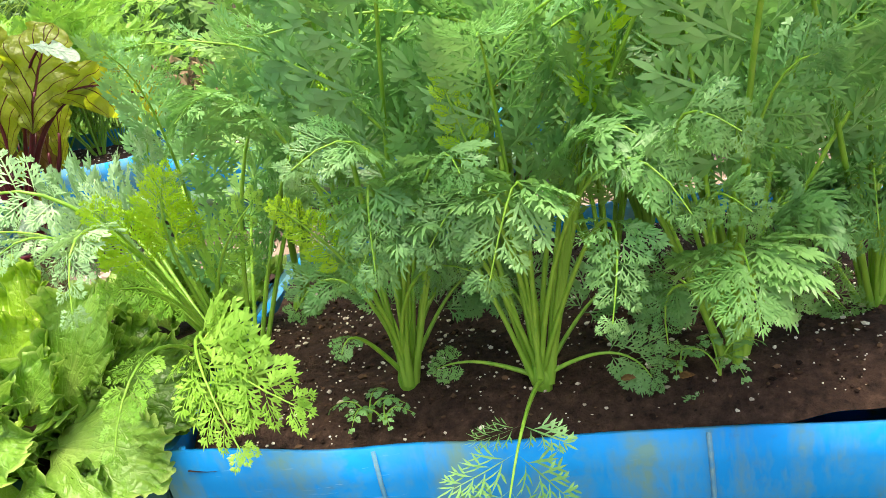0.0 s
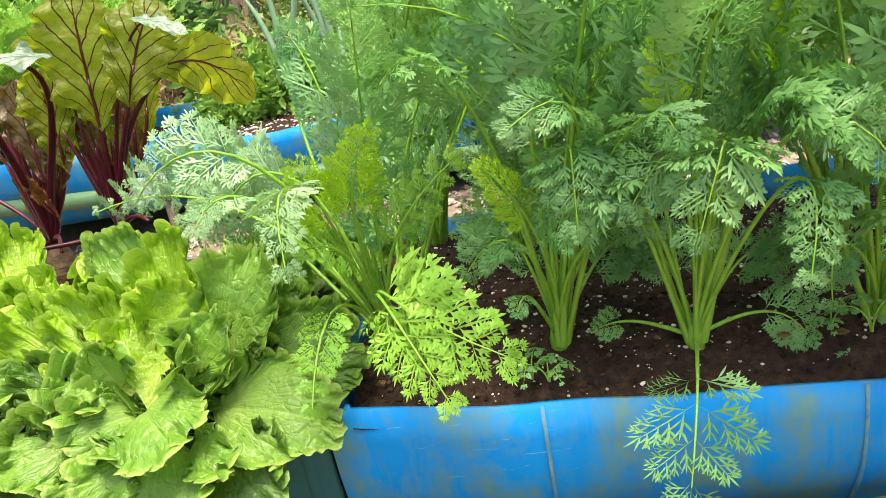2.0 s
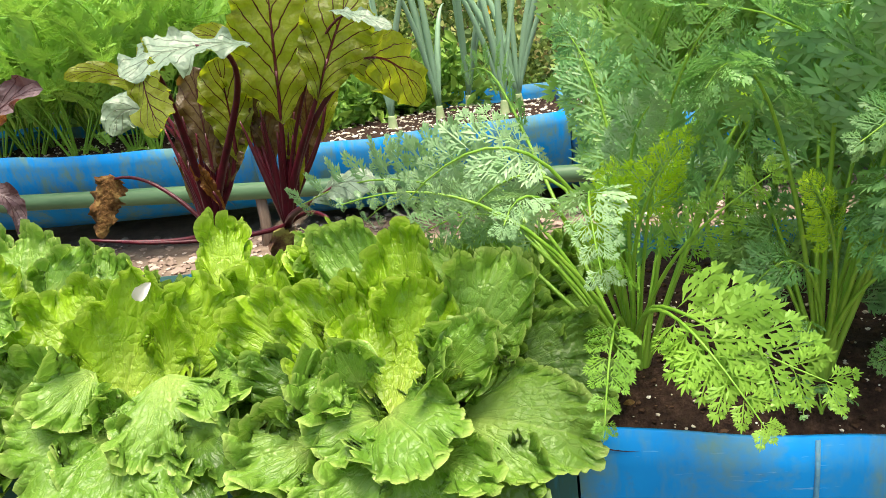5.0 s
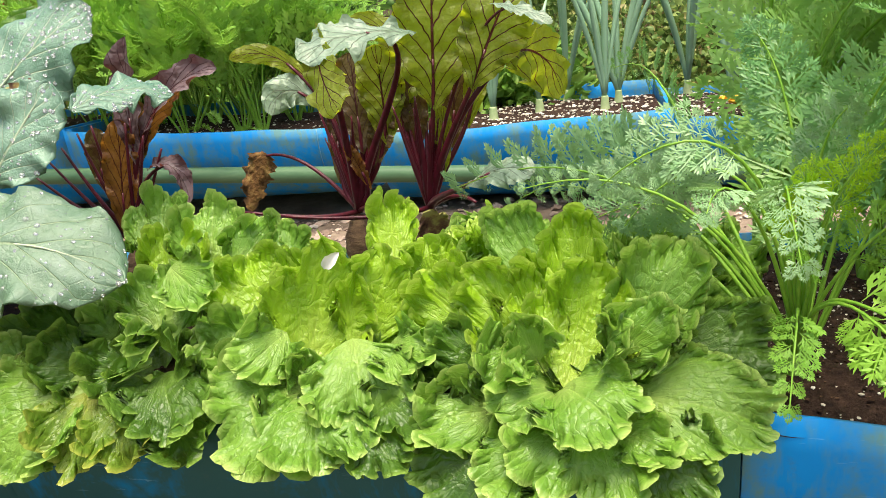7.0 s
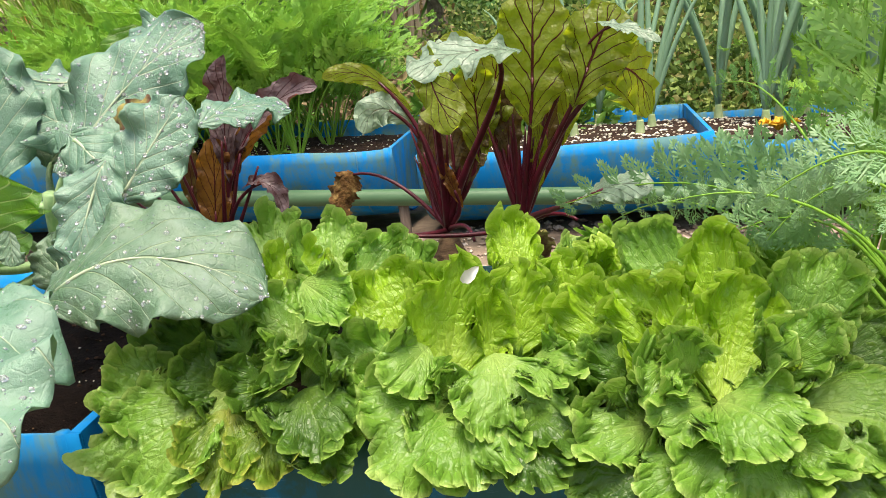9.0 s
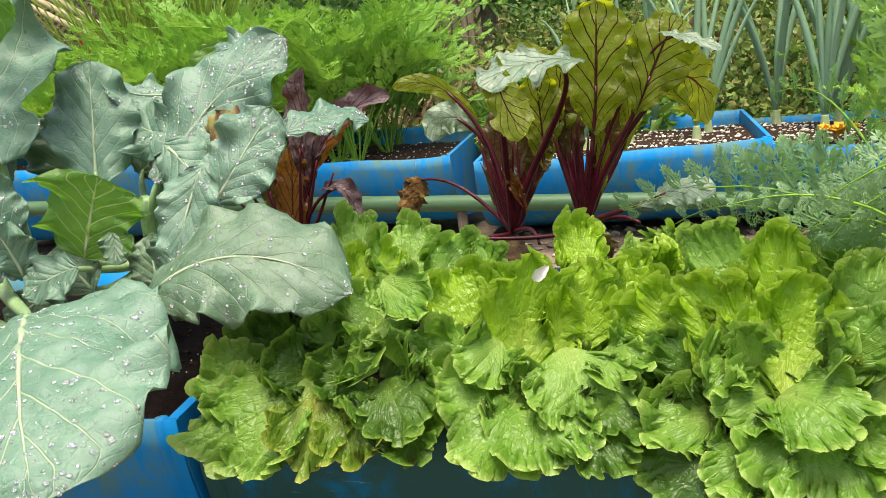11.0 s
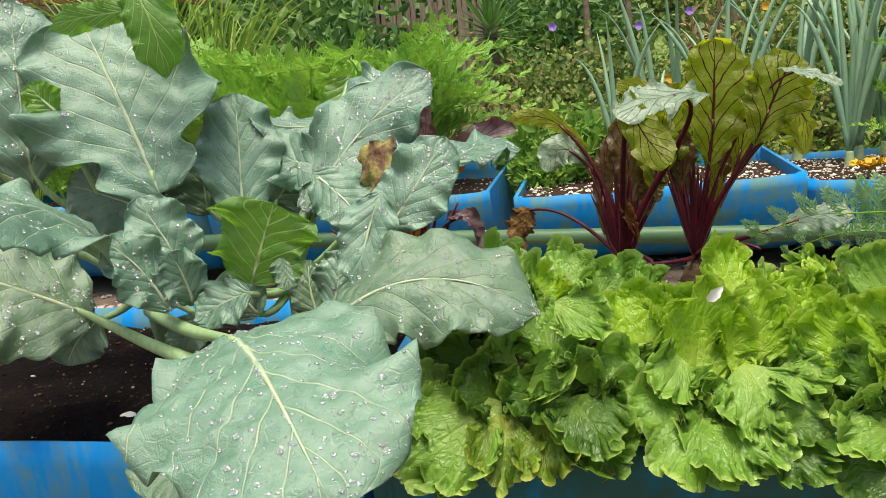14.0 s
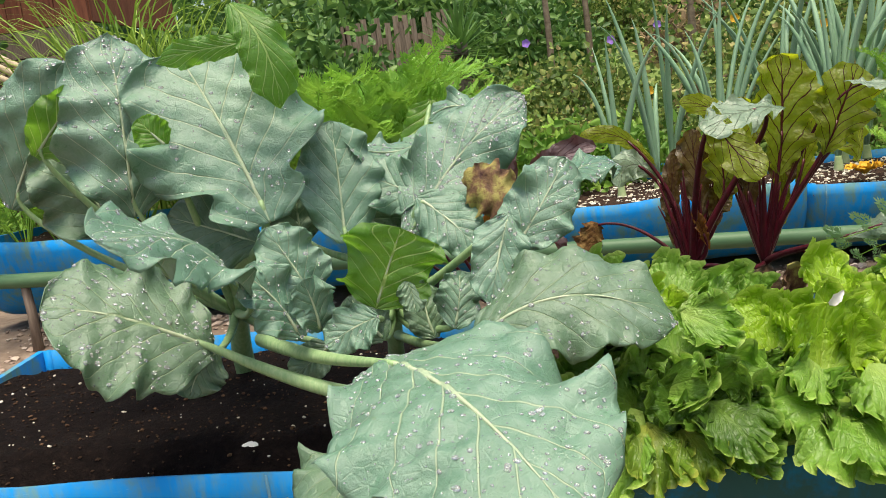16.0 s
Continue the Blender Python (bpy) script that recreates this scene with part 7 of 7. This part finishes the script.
def onion(place, seed, n, h, label="onion plant with tall hollow blue-green leaves"):
    rs = np.random.RandomState(seed)
    root = thing("onion_plant", place, label, "onion plant", "onions in the rear barrels")
    p = np.array(place)
    u = np.linspace(0, 1, 12)
    g = Geo()
    tube(g, np.stack([p[0] + 0 * u, p[1] + 0 * u, p[2] - 0.01 + 0.055 * u], -1), 0.019 - 0.007 * u, 10)
    part("neck", g, M_ONION_BULB, root, "pale green-white neck")
    for k in range(n + 2):
        a, lean = rs.uniform(0, 6.28), rs.uniform(0.04, 0.42)
        L = 1.3 * h * rs.uniform(0.6, 1.08)
        d = np.array([math.cos(a), math.sin(a), 0])
        b = p + UP * 0.03
        g = Geo()
        pts = bez([b, b + UP * L * 0.4 + d * L * lean * 0.25, b + UP * L * 0.8 + d * L * lean * 0.8, b + UP * L * rs.uniform(0.8, 1.0) + d * L * lean * rs.uniform(1.1, 1.7)], u)
        tube(g, pts, np.maximum(0.0135 * rs.uniform(0.7, 1.15) * np.minimum(1, 0.55 + 1.6 * u) * (1 - u ** 2.2), 0.0006), 8)
        part("leaf", g, M_ONION, root)


for k, (x, y, n, h) in enumerate([(-0.79, 3.06, 2, 0.50), (-0.64, 3.2, 2, 0.55), (-0.41, 3.17, 3, 0.58), (-0.36, 3.32, 4, 0.62), (-0.10, 3.5, 6, 0.66), (0.21, 3.48, 9, 0.72), (0.02, 3.22, 7, 0.66), (0.33, 3.12, 8, 0.7), (0.10, 3.40, 8, 0.72), (-0.55, 3.45, 2, 0.6), (0.5, 3.4, 8, 0.7)]):
    onion((x, y, 0.285), 500 + k, n, h)

# yellow squash blossom lying on the rear soil
yf = thing("fallen_blossom", (-0.01, 2.86, 0.305), "crumpled orange-yellow blossom lying on the soil", "blossom")
for k in range(7):
    a = k * 0.9
    d = np.array([math.cos(a), math.sin(a) * 0.7, 0])
    p = np.array((-0.01, 2.86, 0.305))
    v, f, uv, _ = blade([p, p + d * 0.03 + UP * 0.035, p + d * 0.065 + UP * 0.02], np.cross(d, UP), 0.06, k, 12, 10, wide, 0.3, 0.012, 4, 0.2)
    part("petal", Geo().add(v, f, uv), M_YELLOW, yf)

# ---- background: shrubs, fence, bank ----


def leaf_cloud(seed, n, rx, ry, rz, size, aspect=0.5):
    """Leaves of a shrub: small folded blades on an uneven shell with gaps."""
    rs = np.random.RandomState(seed)
    g = Geo()
    cl = rs.randn(14, 3)
    cl = unit(cl) * np.array([rx, ry, rz]) * rs.uniform(0.5, 1.0, (14, 1))
    cl[:, 2] = np.abs(cl[:, 2])
    V, Fc = [], []
    for k in range(n):
        c = cl[rs.randint(14)]
        q = c + rs.randn(3) * np.array([rx, ry, rz]) * 0.26
        if q[2] < -0.05 * rz:
            q[2] = abs(q[2])
        out = unit(q + np.array([0, 0, 0.3 * rz]))
        d = unit(out * 0.7 + rs.randn(3) * 0.6 + np.array([0, 0, -0.25]))
        s = unit(np.cross(d, rs.randn(3)))
        up = np.cross(s, d)
        L = size * rs.uniform(0.6, 1.3)
        w = L * aspect * 0.5
        b = len(V) * 6
        V.append(np.array([q, q + d * L * 0.35 + s * w + up * w * 0.35, q + d * L * 0.75 + s * w * 0.7 + up * w * 0.2 - up * L * 0.05, q + d * L - up * L * 0.14, q + d * L * 0.75 - s * w * 0.7 + up * w * 0.2 - up * L * 0.05, q + d * L * 0.35 - s * w + up * w * 0.35]))
        Fc += [(b, b + 1, b + 2, b + 3), (b, b + 3, b + 4, b + 5)]
    return g.add(np.concatenate(V), Fc)


def shrub(name, seed, n, r, size, mat, label, category, aspect=0.5):
    rs = np.random.RandomState(seed)
    root = thing(name, (0, 0, 0), label, category, "shrubs behind the beds")
    tagged(part("crown", leaf_cloud(seed, n, *r, size, aspect), mat, root))
    for k in range(5):
        a = rs.uniform(0, 6.28)
        g = Geo()
        e = np.array([math.cos(a) * r[0] * 0.5, math.sin(a) * r[1] * 0.5, r[2] * rs.uniform(0.5, 0.9)])
        tube(g, bez([(0, 0, -0.15), e * (0.2, 0.2, 0.5), e], np.linspace(0, 1, 8)), [0.014, 0.013, 0.012, 0.011, 0.009, 0.007, 0.006, 0.004], 6)
        part("branch", g, M_BARK, root)
    return root


protos = [
    shrub("broadleaf_shrub", 601, 2600, (0.5, 0.4, 0.5), 0.072, M_BUSH_A, "dark green broad-leaved shrub on the slope", "shrub", 0.5),
    shrub("vine_shrub", 602, 4200, (0.55, 0.45, 0.4), 0.036, M_BUSH_B, "tangled green vine with yellowing leaves", "shrub", 0.8),
    shrub("light_shrub", 603, 2000, (0.4, 0.35, 0.35), 0.055, M_BUSH_C, "light green leafy bush behind the barrels", "shrub", 0.4),
    shrub("dry_shrub", 604, 900, (0.35, 0.3, 0.35), 0.08, M_BUSH_DRY, "half-dry brown bush among the vines", "shrub", 0.4),
    shrub("leafy_herb", 605, 900, (0.22, 0.2, 0.22), 0.06, M_BUSH_C, "bright green leafy herb in the barrel", "herb", 0.45),
]
spots = [
    (0, -3.0, 5.2, 1.0), (0, -2.4, 5.4, 1.05), (0, -3.6, 5.6, 1.2), (0, -4.3, 6.4, 1.3), (0, -2.9, 6.3, 1.5), (0, -3.3, 7.2, 1.9),
    (3, -1.9, 5.0, 0.9), (3, -1.55, 5.3, 0.9), (1, -1.0, 5.0, 0.95), (1, -0.45, 4.8, 1.0), (1, 0.2, 4.9, 1.1), (1, 0.8, 4.7, 1.1), (1, 1.5, 4.9, 1.2), (1, -0.7, 5.6, 1.2), (1, 0.4, 5.8, 1.4), (1, 1.3, 5.9, 1.5), (1, -1.35, 5.9, 0.9),
    (2, -1.25, 4.4, 0.75), (2, -0.85, 4.3, 0.7), (2, -1.75, 4.55, 0.7), (2, -2.35, 4.6, 0.8), (3, -0.1, 5.3, 0.9), (3, 0.9, 5.3, 0.9), (2, -0.2, 4.3, 0.6), (2, 0.5, 4.3, 0.7),
    (4, -1.02, 3.46, 1.0), (4, -0.86, 3.58, 0.8), (4, -1.08, 3.25, 0.55), (0, 2.3, 5.6, 1.6), (1, 2.2, 4.8, 1.3), (0, -5.2, 5.4, 1.2), (2, -4.4, 5.0, 0.9), (1, -3.7, 4.7, 0.8),
    (0, -1.2, 8.4, 1.4), (3, 0.3, 8.0, 1.2), (1, 1.8, 8.2, 1.9), (0, 3.3, 7.4, 2.2), (0, -5.6, 8.0, 2.2), (1, -0.2, 10.5, 1.6), (0, -2.4, 10.5, 2.4), (0, 1.4, 12.0, 2.4), (0, 4.5, 10.5, 3.0), (0, -4.6, 11.5, 3.0), (0, -0.8, 15.0, 3.2), (0, 2.8, 15.5, 3.6), (0, -3.4, 15.5, 3.6), (0, -7.5, 12.0, 3.4), (0, 7.5, 12.0, 3.4),
]
rs_ = np.random.RandomState(9)
for kind, x, y, s in spots:
    z = 0.285 if kind == 4 else float(ground_z(np.array(x), np.array(y)))
    made = copy_thing(protos[kind], Matrix.Translation((x, y, z)) @ Matrix.Rotation(rs_.uniform(0, 6.28), 4, "Z"))
    made.scale = (s, s, s)
for p_, (x, y) in zip(protos, [(-6.4, 6.5), (2.9, 5.3), (-5.0, 4.9), (-2.2, 7.6), (-0.72, 3.6)]):
    p_.location = (x, y, 0.285 if p_ is protos[4] else float(ground_z(np.array(x), np.array(y))))


def grass_clump(place, seed, n, h, label):
    rs = np.random.RandomState(seed)
    g = Geo()
    p = np.array(place)
    for k in range(n):
        a = rs.uniform(0, 6.28)
        d = np.array([math.cos(a), math.sin(a), 0])
        L, w = h * rs.uniform(0.5, 1.1), rs.uniform(0.005, 0.011)
        b = p + d * rs.uniform(0, 0.12) + np.array([rs.randn() * 0.06, rs.randn() * 0.06, -0.02])
        u = np.linspace(0, 1, 7)
        c = bez([b, b + UP * L * 0.6 + d * 0.05, b + UP * L + d * L * rs.uniform(0.1, 0.4), b + UP * L * rs.uniform(0.75, 1.0) + d * L * rs.uniform(0.3, 0.7)], u)
        s = unit(np.cross(d, UP) + 0.3 * rs.randn(3))
        ww = (w * (1 - u ** 2) + 0.0005)[:, None]
        v = np.stack([c - s * ww, c + s * ww], 1).reshape(-1, 3)
        g.add(v, [(2 * i, 2 * i + 1, 2 * i + 3, 2 * i + 2) for i in range(6)])
    tagged(part("grass_clump", g, M_GRASS, None, "", True, place), label, "grass", kind="stuff")


for k, (x, y, h) in enumerate([(-3.55, 4.9, 1.6), (-3.75, 5.0, 1.55), (-3.3, 5.0, 1.5), (-3.15, 4.9, 1.35), (-3.9, 4.9, 1.2), (-2.6, 4.8, 0.9), (-2.8, 4.9, 0.95)]):
    grass_clump((x, y, float(ground_z(np.array(x), np.array(y)))), 700 + k, 130, h, "tall clump of yellow-green grass")


def spiky_plant(place, seed, n, L, trunk_h):
    rs = np.random.RandomState(seed)
    root = thing("yucca", place, "spiky dark green yucca on a short leafy trunk", "yucca")
    p = np.array(place)
    g = Geo()
    tube(g, [p - UP * 0.1, p + UP * trunk_h * 0.5, p + UP * trunk_h], [0.06, 0.055, 0.05], 10)
    part("trunk", g, M_BARK, root)
    top = p + UP * trunk_h
    for k in range(n):
        a = k * 2.399
        e = radians(88 - 120 * (k / n) ** 0.9)
        d = np.array([math.cos(a) * math.cos(e), math.sin(a) * math.cos(e), math.sin(e)])
        l = L * rs.uniform(0.8, 1.1)
        b = top - UP * 0.12 * k / n
        v, f, uv, _ = blade([b, b + d * l * 0.5, b + d * l - UP * 0.05 * l], np.cross(d, UP) + 0.01, 0.034, k, 8, 2, lambda u: ovate(u, 0.25, 0.7), 0.3)
        part("leaf", Geo().add(v, f, uv), M_BUSH_A, root)


spiky_plant((-1.60, 6.0, float(ground_z(np.array(-1.6), np.array(6.0)))), 800, 70, 0.36, 0.68)
spiky_plant((-0.95, 8.6, float(ground_z(np.array(-0.95), np.array(8.6)))), 801, 40, 0.3, 0.35)

fence = thing("picket_fence", (-2.25, 7.0, 0.55), "old weathered wooden picket fence half hidden by shrubs", "fence")
for k in range(17):
    x = -2.72 + 0.062 * k
    g = Geo()
    rs = np.random.RandomState(k)
    box(g, (-0.022, -0.008, 0), (0.022, 0.008, 0.80 + 0.06 * rs.rand()), 0, Matrix.Translation((x, 7.0, 0.56)) @ Matrix.Rotation(rs.uniform(-0.03, 0.03), 4, "Y"))
    part("picket", g, M_WOOD, fence, smooth=False)
for z in (0.75, 1.2):
    part("rail", box(Geo(), (-2.76, 7.012, z), (-1.68, 7.04, z + 0.05)), M_WOOD, fence, smooth=False)

shed = thing("shed", (-5.9, 6.9, 0.6), "red-brown board shed on a grey plank base", "shed")
for k in range(15):
    x = -6.9 + 0.145 * k
    part("board", box(Geo(), (x, 6.8, 1.70), (x + 0.138, 6.83 + 0.006 * (k % 2), 2.9)), M_REDWOOD, shed, smooth=False)
for k in range(5):
    part("plank", box(Geo(), (-6.95, 6.68 + 0.02 * k, 0.55 + 0.23 * k), (-4.72, 6.76 + 0.02 * k, 0.765 + 0.23 * k)), M_WOOD, shed, smooth=False)
part("roof", box(Geo(), (-7.1, 6.4, 2.9), (-4.6, 8.6, 2.98)), M_WOOD, shed, smooth=False)
part("side_wall", box(Geo(), (-4.76, 6.835, 1.70), (-4.72, 8.5, 2.9)), M_REDWOOD, shed, smooth=False)
lattice = thing("lattice_panel", (-5.1, 5.95, 0.5), "dark lattice panel in front of the shed base", "lattice")
for k in range(22):
    for sg in (1, -1):
        x = -5.75 + 0.07 * k
        part("slat", box(Geo(), (-0.45, -0.006, -0.012), (0.45, 0.006, 0.012), 0, Matrix.Translation((x, 5.95 + 0.008 * sg, 1.05)) @ Matrix.Rotation(sg * 0.785, 4, "Y")), M_BARK, lattice, smooth=False)
M_CANE = mat_noise("dry_cane", [(0.3, (0.32, 0.25, 0.16)), (0.7, (0.52, 0.44, 0.30))], 12, rough=0.7, bump=0.3)
for k in range(3):
    g = Geo()
    u = np.linspace(0, 1, 12)
    a, b = np.array((-5.4 + 0.05 * k, 5.66 - 0.05 * k, 1.72 - 0.11 * k)), np.array((-4.2 + 0.03 * k, 5.6 - 0.05 * k, 0.99 - 0.06 * k))
    tube(g, bez([a, (a + b) / 2 + (0, 0, 0.03), b], u), 0.024 - 0.004 * u, 8)
    tagged(part("cane", g, M_CANE, None, "", True, tuple((a + b) / 2)), "long pale dry cane leaning beside the shed", "cane", "canes beside the shed")


def blossom(place, r, mat, label, group, seed):
    root = thing("flower", place, label, "flower", group)
    p = np.array(place)
    for k in range(5):
        a = k * 1.257 + seed
        d = np.array([math.cos(a), -0.35, math.sin(a)])
        d = d / np.linalg.norm(d)
        v, f, uv, _ = blade([p, p + d * r * 0.5, p + d * r], np.cross(d, (0, -1, 0.01)), r * 0.9, k, 6, 4, wide, 0.2)
        part("petal", Geo().add(v, f, uv), mat, root)
    g = Geo()
    tube(g, bez([p, p + (0.01, 0.02, -0.06), p + (0.02, 0.03, -0.2)], np.linspace(0, 1, 5)), 0.003, 6)
    part("stalk", g, M_CSTALK, root)


for k, (x, y, z) in enumerate([(-1.13, 5.35, 0.98), (-0.62, 5.25, 0.93), (-0.3, 5.6, 1.0)]):
    blossom((x, y, z), 0.03, M_PURPLE, "small purple flower on a climbing vine", "purple vine flowers", k)
for k in range(10):
    rs = np.random.RandomState(k)
    blossom((-4.55 + rs.uniform(-0.3, 0.3), 5.6 + rs.uniform(-0.2, 0.2), 0.95 + rs.uniform(-0.12, 0.12)), 0.05, M_RED, "red garden flower near the shed", "red flowers", k)
for k, (x, y, z) in enumerate([(0.05, 5.0, 0.95), (0.45, 4.75, 0.85), (-0.5, 4.55, 0.62), (0.9, 4.9, 1.0)]):
    blossom((x, y, z), 0.03, M_YELLOW, "small yellow flower among the vines", "yellow flowers", k)
for k, (x, y, h) in enumerate([(-0.98, 7.6, 1.3), (-0.62, 8.0, 1.2), (0.2, 7.4, 1.4)]):
    z = float(ground_z(np.array(x), np.array(y)))
    g = Geo()
    u = np.linspace(0, 1, 8)
    tube(g, bez([(x, y, z - 0.1), (x + 0.03, y, z + h * 0.5), (x - 0.04, y, z + h)], u), 0.035 - 0.015 * u, 8)
    tagged(part("post", g, M_BARK, None, "", True, (x, y, z)), "rough wooden post among the vines", "post", "posts on the slope")
